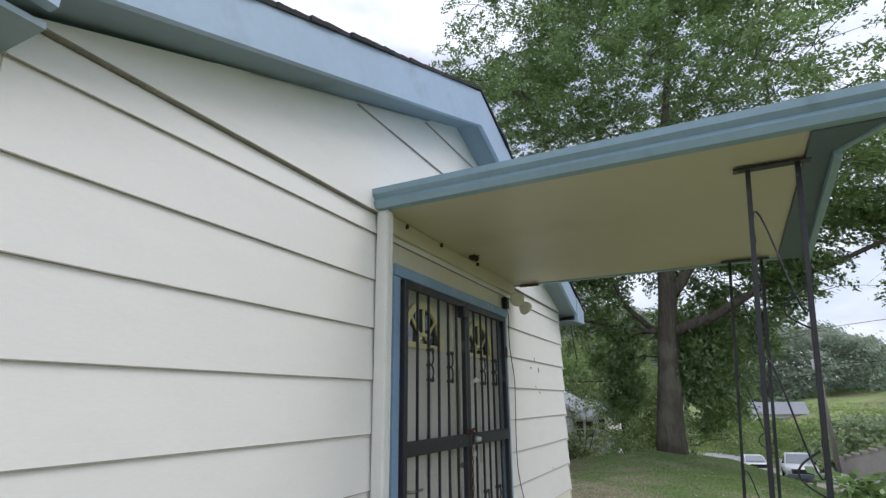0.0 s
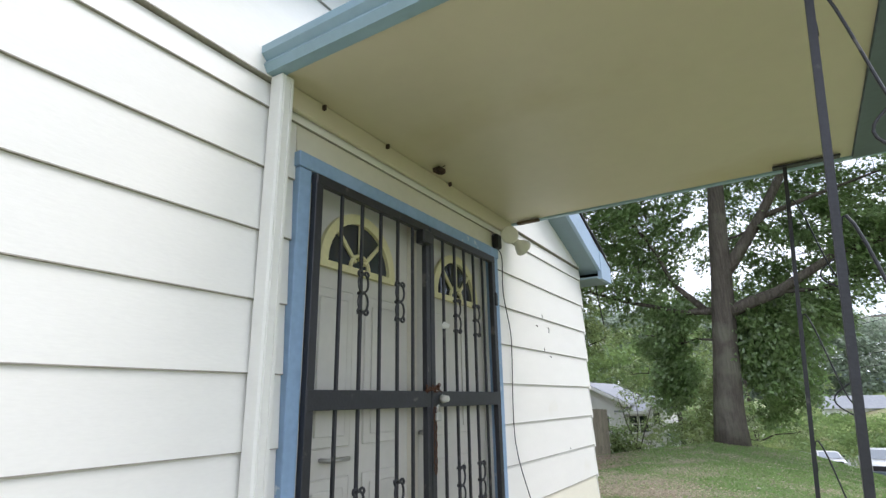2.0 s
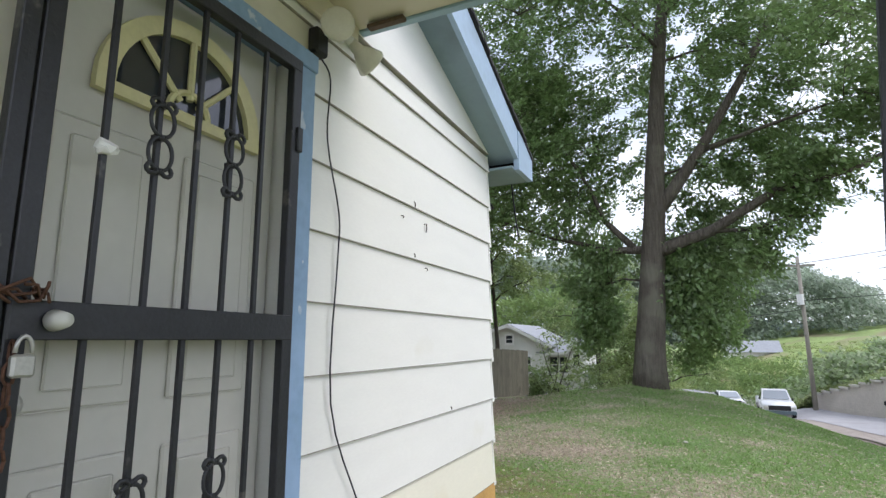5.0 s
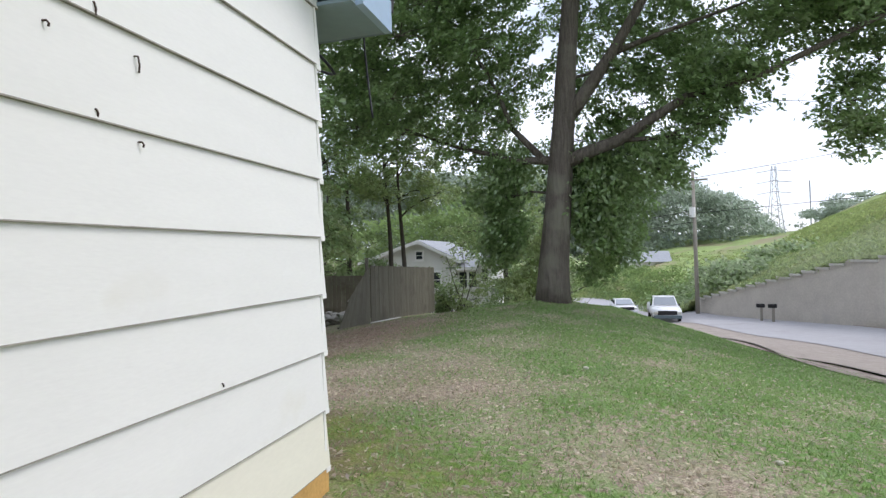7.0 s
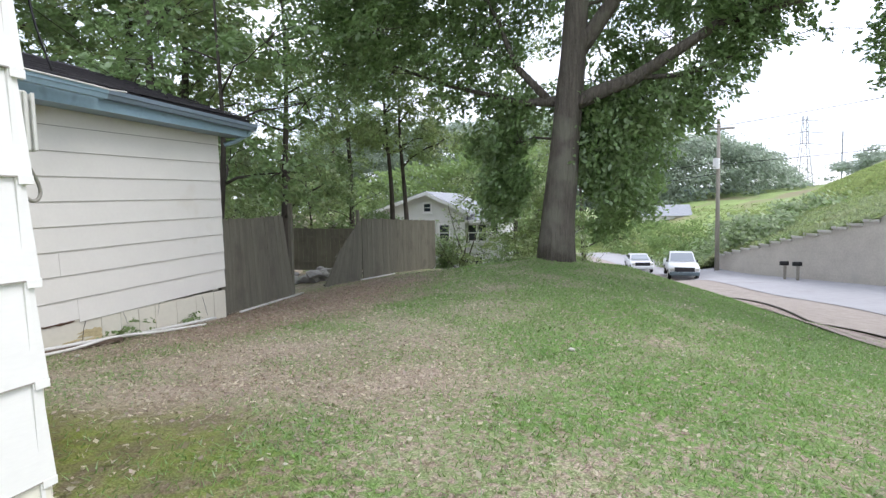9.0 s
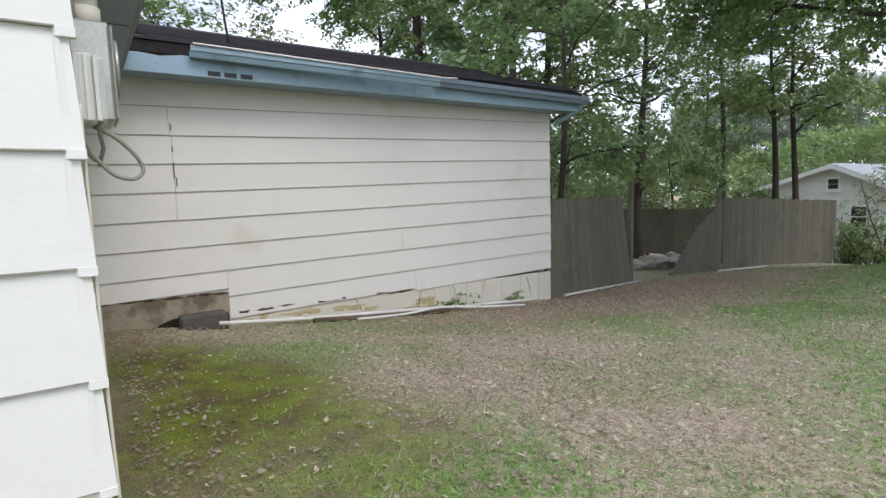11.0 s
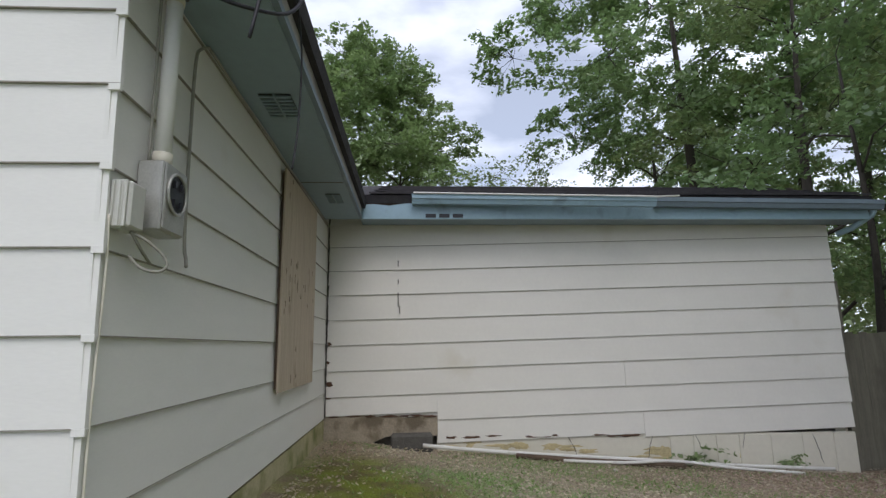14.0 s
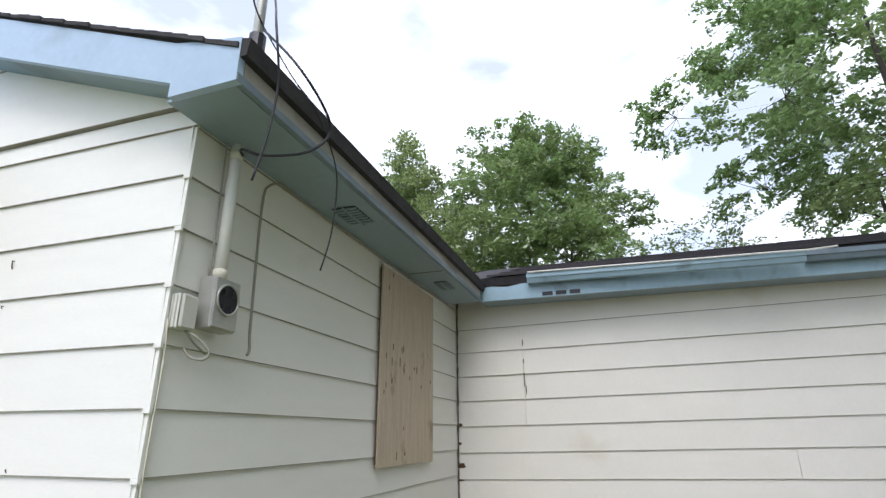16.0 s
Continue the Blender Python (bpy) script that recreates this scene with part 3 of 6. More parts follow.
# dark sheet added behind the crawl hole to stand for its unlit depth
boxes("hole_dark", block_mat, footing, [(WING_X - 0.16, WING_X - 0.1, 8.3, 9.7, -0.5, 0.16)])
block = boxes("cinder_block", block_mat, None, [(WING_X + 0.0, WING_X + 0.22, 9.12, 9.62, -0.33, -0.0)], 0.02)
tagged(block, "dark cinder block leaning at the crawl hole", "cinder block")


def pipe(name, pts, r, mat, label, category, sides=8):
    if len(pts) > 3:
        c = [Vector(p) for p in pts]
        pts = [c[0]]
        for i in range(len(c) - 1):
            p0, p1, p2, p3 = c[max(i - 1, 0)], c[i], c[i + 1], c[min(i + 2, len(c) - 1)]
            pts += [0.5 * (2 * p1 + (p2 - p0) * t + (2 * p0 - 5 * p1 + 4 * p2 - p3) * t * t + (3 * p1 - p0 - 3 * p2 + p3) * t ** 3) for t in (0.25, 0.5, 0.75, 1.0)]
    bm = bmesh.new()
    tube(bm, pts, r, sides)
    return tagged(part(name, bm, mat, None, "", True), label, category)


def g(x, y, up=0.0):
    return (x, y, float(level(x, y)) + up)


pipe("drain_pipe", [g(-5.98, 9.5, 0.08), g(-6.02, 10.6, 0.06), g(-6.05, 12.0, 0.06), g(-6.03, 13.2, 0.05), g(-6.12, 14.6, 0.05)], 0.024, pvc, "long dirty white plastic drain pipe along the footing", "pipe")
pipe("downspout_pipe", [g(-5.75, 11.1, 0.04), g(-5.78, 11.8, 0.05), g(-5.95, 12.5, 0.08), g(-5.8, 13.1, 0.05), g(-5.7, 13.9, 0.03)], 0.018, pvc, "fallen bent white downspout in the leaves", "pipe")
pipe("edging_strip", [g(-6.0, 10.6, 0.03), g(-5.9, 11.3, 0.03), g(-5.93, 12.6, 0.03)], 0.035, ply_edge, "dark strip along the ground by the footing", "debris")

# ---- roofs ----
bm = bmesh.new()
T = 0.36
for sgn, y_e, z_e in ((-1, 1.27, 2.50), (1, 8.75, 2.50)):
    prism(bm, [(y_e, z_e + T - 0.06), (RIDGE_Y, RIDGE_Z + T), (RIDGE_Y, RIDGE_Z + T - 0.1), (y_e - 0, z_e + T - 0.16)], -13.0, -1.06, "x")
roof = structure("roof_main", bm, shingle, "dark shingle gable roof with worn edges", "roof")
rngs = random.Random(11)
for sgn, y_e in ((-1, 1.27), (1, 8.75)):
    n_t = 34
    for i in range(n_t):
        f0, f1 = i / n_t, (i + 1) / n_t
        ya, yb2 = y_e + (RIDGE_Y - y_e) * f0, y_e + (RIDGE_Y - y_e) * f1
        za, zb2 = 2.80 + (RIDGE_Z + T - 2.80) * f0, 2.80 + (RIDGE_Z + T - 2.80) * f1
        d = rngs.uniform(-0.006, 0.01)
        bm = bmesh.new()
        prism(bm, [(ya, za - 0.01), (yb2, zb2 - 0.01), (yb2, zb2 + 0.014), (ya, za + 0.022)], -1.7, -1.035 + d, "x")
        part("shingle", bm, shingle, roof)
bm = bmesh.new()
prism(bm, [(1.62, 2.73), (RIDGE_Y, RIDGE_Z), (RIDGE_Y, RIDGE_Z + 0.34), (1.4, 2.90), (1.4, 2.73)], -1.085, -1.05, "x")
rake_l = structure("rake_fascia_left", bm, blue, "pale blue rake board of the gable", "fascia")
bm = bmesh.new()
prism(bm, [(RIDGE_Y + 0.003, RIDGE_Z), (8.34, 2.68), (8.344, 2.93), (RIDGE_Y + 0.003, RIDGE_Z + 0.34)], -1.087, -1.052, "x")
structure("rake_fascia_right", bm, blue, "pale blue rake board of the gable", "fascia")
bm = bmesh.new()
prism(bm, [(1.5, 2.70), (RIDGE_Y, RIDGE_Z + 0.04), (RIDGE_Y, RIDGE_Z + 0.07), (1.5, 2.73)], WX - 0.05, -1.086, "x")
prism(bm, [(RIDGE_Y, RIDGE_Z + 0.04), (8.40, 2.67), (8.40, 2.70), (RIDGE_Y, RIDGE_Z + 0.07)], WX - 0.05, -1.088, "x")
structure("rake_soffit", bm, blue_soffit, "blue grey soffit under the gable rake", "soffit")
# eave boxes at the two lower corners
for name, y0, y1 in (("eave_return_right", 8.345, 8.76), ("eave_return_left", 1.24, 1.66)):
    bm = bmesh.new()
    if name.endswith("right"):
        prism(bm, [(y0, 2.59), (y1, 2.60), (y1, 2.855), (y0, 2.925)], -1.09, -1.045, "x")
    else:
        prism(bm, [(y0, 2.67), (y1, 2.655), (y1, 2.93), (y0, 2.89)], -1.09, -1.045, "x")
    structure(name, bm, blue, "pale blue boxed eave end", "fascia")
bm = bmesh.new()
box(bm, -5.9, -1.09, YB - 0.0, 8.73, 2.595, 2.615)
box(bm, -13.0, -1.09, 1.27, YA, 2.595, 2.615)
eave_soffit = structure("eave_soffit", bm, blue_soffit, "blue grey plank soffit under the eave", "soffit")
boxes("seam", ply_edge, eave_soffit, [(-4.4, -4.39, YB + 0.02, 8.72, 2.591, 2.5945)])
bm = bmesh.new()
box(bm, -5.9, -1.047, 8.731, 8.765, 2.60, 2.645)
box(bm, -13.0, -1.047, 1.235, 1.269, 2.60, 2.70)
structure("eave_fascia", bm, slate_metal, "narrow blue eave board with a bare strip above", "fascia")
bm = bmesh.new()
box(bm, -5.85, -1.10, 8.722, 8.758, 2.647, 2.735)
structure("eave_strip", bm, bare_board, "bare pale strip under the roof edge", "fascia")
bm = bmesh.new()
prism(bm, [(8.70, 2.738), (8.80, 2.738), (8.815, 2.835), (8.70, 2.865)], -6.1, -1.048, "x")
structure("roof_edge", bm, shingle, "dark sagging shingle edge over the eave", "roof edge")

# vents in the soffit
def vent(x, y, w, d, name="soffit_vent"):
    e = thing(name, (x, y, 2.594), "dark louvred vent let into the blue soffit", "vent", "soffit vents")
    boxes("backing", dial_dark, e, [(x - w / 2, x + w / 2, y - d / 2, y + d / 2, 2.589, 2.5935)])
    k = 7
    for i in range(k):
        xs = x - w / 2 + w * (i + 0.5) / k
        boxes("slat", blue_soffit, e, [(xs - 0.008, xs + 0.008, y - d / 2, y + d / 2, 2.578, 2.5885)])
    boxes("frame", blue_soffit, e, [(x - w / 2 - 0.015, x + w / 2 + 0.015, y - 0.006, y + 0.006, 2.574, 2.588)])
    return e


vent(-2.75, 8.52, 0.34, 0.2)
vent(-4.95, 8.56, 0.34, 0.15)

# ---- wing roof, fascia and broken gutter ----
bm = bmesh.new()
prism(bm, [(-5.86, 2.90), (-9.7, 4.20), (-9.7, 4.10), (-5.9, 2.80)], 8.0, WING_Y + 0.35, "y")
prism(bm, [(-9.7, 4.20), (-13.4, 2.90), (-13.4, 2.80), (-9.7, 4.10)], 3.0, WING_Y + 0.35, "y")
wing_roof = structure("roof_wing", bm, shingle, "low dark shingle roof of the wing", "roof")
for i in range(7):
    x0, x1 = -5.86 - i * 0.42, -5.86 - (i + 1) * 0.42
    z0, z1 = 2.905 + i * 0.142, 2.905 + (i + 1) * 0.142
    for j in range(8):
        ya = 8.85 + j * 0.82 + (0.2 if i % 2 else 0)
        bm = bmesh.new()
        prism(bm, [(x0 + 0.02, z0 + 0.004), (x0 + 0.02, z0 + 0.022 + rngs.uniform(0, 0.01)), (x1, z1 + 0.006), (x1, z1 - 0.005)], ya, ya + 0.814, "y")
        part("shingle", bm, shingle, wing_roof)
bm = bmesh.new()
prism(bm, [(8.74, 2.60), (WING_Y + 0.3, 2.60), (WING_Y + 0.3, 2.86), (9.5, 2.86), (9.3, 2.80), (9.1, 2.77), (8.9, 2.79), (8.74, 2.78)], -5.93, -5.9, "x")
structure("wing_fascia", bm, blue_metal, "pale blue wing fascia board, rotted at the inner corner", "fascia")
bm = bmesh.new()
prism(bm, [(8.7, 2.75), (9.45, 2.8), (9.45, 2.9), (8.72, 2.92)], -6.05, -5.931, "x")
structure("rotten_edge", bm, rot, "rotten brown roof edge above the corner", "roof edge")
bm = bmesh.new()
box(bm, -6.26, -5.931, 8.74, WING_Y + 0.3, 2.605, 2.625)
structure("wing_soffit", bm, blue_soffit, "blue grey soffit under the wing eave", "soffit")
for k in range(3):
    boxes("gable_vent_slot", dial_dark, bpy.data.objects["wing_fascia"], [(-5.91, -5.895, 9.55 + k * 0.17, 9.68 + k * 0.17, 2.615, 2.665)], label="dark vent slot")


def gutter(y0, y1, za, zb, tilt=0.0):
    bm = bmesh.new()
    prof = [(-5.89, 0.0), (-5.81, 0.0), (-5.79, 0.05), (-5.775, 0.06), (-5.775, 0.115), (-5.80, 0.115), (-5.805, 0.075), (-5.82, 0.06), (-5.83, 0.015), (-5.88, 0.015), (-5.88, 0.12), (-5.89, 0.12)]
    v0 = [bm.verts.new((x, y0, za + z)) for x, z in prof]
    v1 = [bm.verts.new((x + tilt, y1, zb + z)) for x, z in prof]
    k = len(prof)
    bm.faces.new(v0)
    bm.faces.new(v1[::-1])
    for i in range(k):
        bm.faces.new((v0[i], v0[(i + 1) % k], v1[(i + 1) % k], v1[i]))
    return bm


gut = thing("wing_gutter", (-5.85, 9.4, 2.72), "sagging blue metal gutter, kinked and pulled from the fascia", "gutter")
part("gutter_run", gutter(9.38, 12.42, 2.775, 2.715, 0.12), blue_metal, gut)
part("gutter_run", gutter(12.46, WING_Y + 0.42, 2.745, 2.71, 0.02), slate_metal, gut, "dull slate gutter length")
bm = bmesh.new()
tube(bm, [(-5.76, 9.4, 2.90), (-5.70, 11.0, 2.86), (-5.64, 12.2, 2.83), (-5.63, 12.42, 2.82), (-5.74, 12.75, 2.865)], 0.012, 6)
part("torn_lip", bm, pvc, gut, "bent pale gutter lip")
bm = bmesh.new()
tube(bm, [(-5.83, WING_Y + 0.35, 2.78), (-5.9, WING_Y + 0.34, 2.66), (-6.1, WING_Y + 0.2, 2.52), (-6.22, WING_Y + 0.08, 2.46)], 0.04, 8)
part("elbow", bm, blue_metal, gut, smooth=True)

# ---- porch canopy ----
CY0, CY1, CX, CZ = 3.66, 6.38, 1.38, 2.745
canopy = thing("porch_canopy", (-1.27, 5.0, CZ), "flat cream porch canopy with a blue metal edge, on iron posts", "porch canopy")
YN, YF = CY0 + 0.062, CY1 - 0.032


def canopy_sheet(name, pts, za, zb, mat, label=""):
    """A flat sheet of the canopy, whose front edge runs askew."""
    bm = bmesh.new()
    prism(bm, pts, za, zb, "z")
    part(name, bm, mat, canopy, label)


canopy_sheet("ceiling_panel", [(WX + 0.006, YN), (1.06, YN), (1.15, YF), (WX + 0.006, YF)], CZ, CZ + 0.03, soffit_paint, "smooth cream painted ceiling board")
canopy_sheet("deck", [(WX + 0.008, CY0 + 0.04), (CX + 0.0, CY0 + 0.04), (1.2, 4.0), (CX - 0.02, CY1 - 0.01), (WX + 0.008, CY1 - 0.01)], CZ + 0.034, CZ + 0.12, blue_metal)
bm = bmesh.new()
prism(bm, [(CY0 + 0.06, CZ - 0.012), (CY0 + 0.0, CZ - 0.012), (CY0 - 0.02, CZ + 0.025), (CY0 - 0.005, CZ + 0.05), (CY0 - 0.035, CZ + 0.075), (CY0 - 0.035, CZ + 0.115), (CY0 + 0.0, CZ + 0.13), (CY0 + 0.06, CZ + 0.125)], WX + 0.004, CX + 0.03, "x")
part("edge_gutter", bm, blue_metal, canopy, "ribbed blue gutter edge")
boxes("far_edge", blue_metal, canopy, [(WX + 0.01, CX - 0.03, CY1 - 0.03, CY1 + 0.02, CZ - 0.012, CZ + 0.12)], 0.006)
canopy_sheet("front_beam", [(1.063, YN + 0.003), (CX - 0.03, YN + 0.003), (1.18, 4.0), (CX - 0.03, YF), (1.153, YF)], CZ - 0.02, CZ + 0.03, tray_blue, "dark blue front gutter tray")
canopy_sheet("front_edge", [(1.183, 4.0), (1.22, 4.0), (CX + 0.015, CY1 + 0.018), (CX - 0.027, CY1 + 0.018)], CZ - 0.05, CZ + 0.125, blue_metal)
canopy_sheet("edge_return", [(CX - 0.027, YN + 0.004), (CX + 0.01, YN + 0.004), (1.222, 3.996), (1.185, 3.996)], CZ - 0.03, CZ + 0.123, blue_metal)
boxes("wall_moulding", soffit_paint, canopy, [(WX + 0.002, WX + 0.03, CY0 + 0.09, CY1 - 0.05, CZ - 0.12, CZ - 0.001)], 0.006, "cream moulding along the wall")
spout = thing("downspout", (-1.24, 3.73, 0.05), "cream square downspout fixed to the siding", "downspout")
boxes("shaft", cream, spout, [(WX + 0.004, WX + 0.085, 3.69, 3.77, 0.03, 2.735)], 0.008)
boxes("rib", cream, spout, [(WX + 0.0855, WX + 0.09, 3.705, 3.717, 0.05, 2.72), (WX + 0.0855, WX + 0.09, 3.743, 3.755, 0.05, 2.72)])


LEAN = 0.085


def iron_post(xa, xb, y):
    zt = CZ - 0.012
    e = thing("porch_post", g((xa + xb) / 2, y), "black wrought iron porch post of two bars with wire scrolls", "porch post", "porch posts")
    zb = float(level(xa, y)) - 0.05
    for x in (xa, xb):
        bm = bmesh.new()
        off = LEAN * (zt - zb)
        lo = [bm.verts.new((x - off + a, y + b, zb)) for a, b in ((-0.0115, -0.0115), (0.0115, -0.0115), (0.0115, 0.0115), (-0.0115, 0.0115))]
        hi = [bm.verts.new((x + a, y + b, zt)) for a, b in ((-0.0115, -0.0115), (0.0115, -0.0115), (0.0115, 0.0115), (-0.0115, 0.0115))]
        bm.faces.new(lo[::-1])
        bm.faces.new(hi)
        for k in range(4):
            bm.faces.new((lo[k], lo[(k + 1) % 4], hi[(k + 1) % 4], hi[k]))
        part("bar", bm, iron, e)
    boxes("cap", iron, e, [(xa - 0.07, xb + 0.06, y - 0.03, y + 0.03, zt - 0.012, zt)], 0.002)
    for k in range(3):
        zc = 2.32 - k * 0.75
        sx = LEAN * (zt - zc + 0.1)
        pts = []
        for i in range(17):
            a = i / 16
            pts.append((xa - sx + 0.02 + (xb - xa - 0.04) * (0.5 - 0.5 * math.cos(a * math.pi)), y, zc + 0.22 * math.sin(a * 2 * math.pi) - 0.2 * a))
        bm = bmesh.new()
        tube(bm, pts, 0.005, 5)
        part("scroll", bm, iron, e, "thin wire scroll", True)
        bm = bmesh.new()
        tube(bm, [(xb - sx - 0.035 - 0.1 * math.sin(i / 10 * math.pi), y, zc - 0.25 - 0.2 * i / 10) for i in range(11)], 0.005, 5)
        part("scroll", bm, iron, e, "thin wire scroll", True)
    return e


iron_post(0.815, 1.04, 4.06)
iron_post(0.775, 1.02, 6.26)

# ---- front door and iron gate ----
GX, DX = -1.25, -1.36
casing = thing("door_casing", (WX, 4.94, 0.2), "worn pale blue wooden door casing with peeling paint", "door casing", "", "structure")
boxes("side_board", blue_trim, casing, [(-1.40, WX + 0.028, 3.884, 3.962, 0.12, 2.348)], 0.004)
boxes("side_board", blue_trim, casing, [(-1.40, WX + 0.028, 5.902, 6.015, 0.12, 2.348)], 0.004)
boxes("head_board", blue_trim, casing, [(-1.40, WX + 0.034, 3.874, 6.025, 2.35, 2.428)], 0.004)
boxes("threshold", concrete, casing, [(-1.46, WX + 0.03, 3.97, 5.895, 0.12, 0.235)], 0.006)


def fan_window(parent, yc, zc):
    r0, r1 = 0.255, 0.31
    bm = bmesh.new()
    n = 20
    arc = [(math.cos(math.pi * i / n), math.sin(math.pi * i / n)) for i in range(n + 1)]
    ring = [(yc + r1 * c, zc + r1 * s) for c, s in arc] + [(yc + r0 * c, zc + r0 * s) for c, s in arc[::-1]]
    v0, v1 = [bm.verts.new((DX + 0.004, *p)) for p in ring], [bm.verts.new((DX + 0.028, *p)) for p in ring]
    k = len(ring)
    for i in range(n):
        j = k - 1 - i
        bm.faces.new((v1[i], v1[i + 1], v1[j - 1], v1[j]))
    for i in range(k):
        bm.faces.new((v0[i], v0[(i + 1) % k], v1[(i + 1) % k], v1[i]))
    box(bm, DX + 0.004, DX + 0.029, yc - r1, yc + r1, zc - 0.035, zc + 0.002)
    fr = part("fan_frame", bm, yellow, parent, "yellowed half-round window frame")
    for a in (45, 90, 135):
        c, s = math.cos(radians(a)), math.sin(radians(a))
        bm = bmesh.new()
        tube(bm, [(DX + 0.018, yc + 0.05 * c, zc + 0.05 * s), (DX + 0.018, yc + r0 * c, zc + r0 * s)], 0.012, 6)
        part("muntin", bm, yellow, fr)
    bm = bmesh.new()
    tube(bm, [(DX + 0.018, yc + 0.075 * c, zc + 0.075 * s) for c, s in arc], 0.012, 6)
    part("muntin", bm, yellow, fr)
    bm = bmesh.new()
    bm.faces.new([bm.verts.new((DX + 0.006, yc + 0.26 * c, zc + 0.26 * s)) for c, s in arc])
    part("pane", bm, glass, fr, "dark reflecting pane")


def door_leaf(y0, y1, yc):
    d = thing("front_door", (DX, (y0 + y1) / 2, 0.24), "closed grey-white panelled front door with a fan window", "door", "front doors")
    boxes("slab", door_paint, d, [(DX - 0.045, DX, y0, y1, 0.24, 2.345)], 0.003)
    mid = (y0 + y1) / 2
    for ya, yb in ((y0 + 0.1, mid - 0.05), (mid + 0.05, y1 - 0.1)):
        for za, zb in ((0.38, 0.92), (1.05, 1.82)):
            boxes("panel_moulding", door_paint, d, [(DX + 0.0005, DX + 0.012, ya, yb, za, zb)], 0.008)
            boxes("panel", door_paint, d, [(DX + 0.0125, DX + 0.02, ya + 0.05, yb - 0.05, za + 0.05, zb - 0.05)], 0.006)
    fan_window(d, yc, 1.955)
    return d


dl = door_leaf(3.985, 4.90, 4.425)
dr = door_leaf(4.97, 5.885, 5.47)
boxes("astragal", cream_old, dl, [(DX - 0.02, DX + 0.03, 4.90, 4.965, 0.24, 2.345)], 0.004, "pale meeting strip between the leaves")
bm = bmesh.new()
tube(bm, [(DX, 4.2, 1.0), (DX + 0.05, 4.2, 1.0), (DX + 0.055, 4.24, 1.0), (DX + 0.055, 4.34, 1.0)], 0.011, 8)
part("lever_handle", bm, galv, dl, "dull metal lever handle", True)
bm = bmesh.new()
bmesh.ops.create_uvsphere(bm, u_segments=12, v_segments=8, radius=0.03, matrix=Matrix.Translation((DX + 0.06, 5.03, 1.08)))
tube(bm, [(DX, 5.03, 1.08), (DX + 0.05, 5.03, 1.08)], 0.014, 8)
part("door_knob", bm, galv, dr, "dull metal knob", True)


def scroll(parent, y, z):
    """Cast basket scroll: two rings on the bar with curled ends."""
    bm = bmesh.new()
    for s in (-1, 1):
        for zc in (z + 0.05, z - 0.05):
            tube(bm, [(GX + 0.018, y + s * (0.006 + 0.032 * math.sin(math.pi * i / 10)), zc + 0.047 * math.cos(math.pi * i / 10)) for i in range(11)], 0.0062, 6)
        for e in (-1, 1):
            tube(bm, [(GX + 0.018, y + s * (0.008 + 0.016 * (1 - math.cos(i / 7 * 4.6))), z + e * (0.098 + 0.014 * math.sin(i / 7 * 4.6))) for i in range(8)], 0.007, 6)
    for zc in (z + 0.1, z, z - 0.1):
        box(bm, GX - 0.012, GX + 0.022, y - 0.013, y + 0.013, zc - 0.008, zc + 0.008)
    part("scroll", bm, iron, parent, "cast iron basket scroll", True)


def gate_leaf(y0, y1, bars, scrolls, s0, s1):
    e = thing("security_gate", (GX, (y0 + y1) / 2, 0.24), "closed black iron security gate with scrolls, chained to its twin", "gate", "security gates")
    boxes("stile", iron, e, [(GX - 0.018, GX + 0.018, y0, y0 + s0, 0.24, 2.335)], 0.003)
    boxes("stile", iron, e, [(GX - 0.018, GX + 0.018, y1 - s1, y1, 0.24, 2.335)], 0.003)
    for za, zb in ((0.24, 0.30), (1.225, 1.315), (2.285, 2.335)):
        boxes("rail", iron, e, [(GX - 0.016, GX + 0.021, y0 + 0.004, y1 - 0.004, za, zb)], 0.003)
    for y in bars:
        boxes("bar", iron, e, [(GX - 0.008, GX + 0.008, y - 0.008, y + 0.008, 0.29, 2.29)], 0.0015)
    for y in scrolls:
        scroll(e, y, 1.8)
        scroll(e, y, 0.76)
    return e


gl = gate_leaf(3.966, 4.965, (4.17, 4.33, 4.49, 4.65, 4.80), (4.33, 4.65), 0.05, 0.04)
gr = gate_leaf(4.972, 5.897, (5.15, 5.30, 5.435, 5.57, 5.71), (5.30, 5.57), 0.045, 0.05)
boxes("lock_box", iron, gl, [(GX - 0.02, GX + 0.045, 4.86, 4.96, 2.20, 2.29)], 0.008, "black latch box")
boxes("hinge", iron, gr, [(GX - 0.02, GX + 0.03, 5.87, 5.9, 1.95, 2.05)], 0.004)
chain = thing("rusty_chain", (GX, 4.98, 1.3), "rusty wire and chain knotted round the gate rails", "chain")
rngc = random.Random(5)
for k in range(9):
    bm = bmesh.new()
    c = Vector((GX + 0.02, 4.97, 1.33))
    a0 = rngc.uniform(0, 6.3)
    tube(bm, [c + Vector((0.03 * math.cos(a0 + i * 0.7) + rngc.uniform(-0.01, 0.01), 0.07 * math.sin(a0 + i * 0.6) + rngc.uniform(-0.015, 0.015), rngc.uniform(-0.03, 0.03))) for i in range(6)], 0.004, 5)
    part("link", bm, rust, chain, smooth=True)
for k in range(8):
    bm = bmesh.new()
    z = 1.2 - k * 0.045
    tube(bm, [(GX + 0.03, 4.985 + 0.012 * math.cos(t), z + 0.026 * math.sin(t)) if k % 2 else (GX + 0.03 + 0.01 * math.cos(t), 4.985, z + 0.026 * math.sin(t)) for t in [i * 0.9 for i in range(8)]], 0.004, 5)
    part("link", bm, rust, chain, smooth=True)
lock = thing("padlock", (GX + 0.045, 5.0, 1.18), "scuffed steel padlock hanging on the gate chain", "padlock")
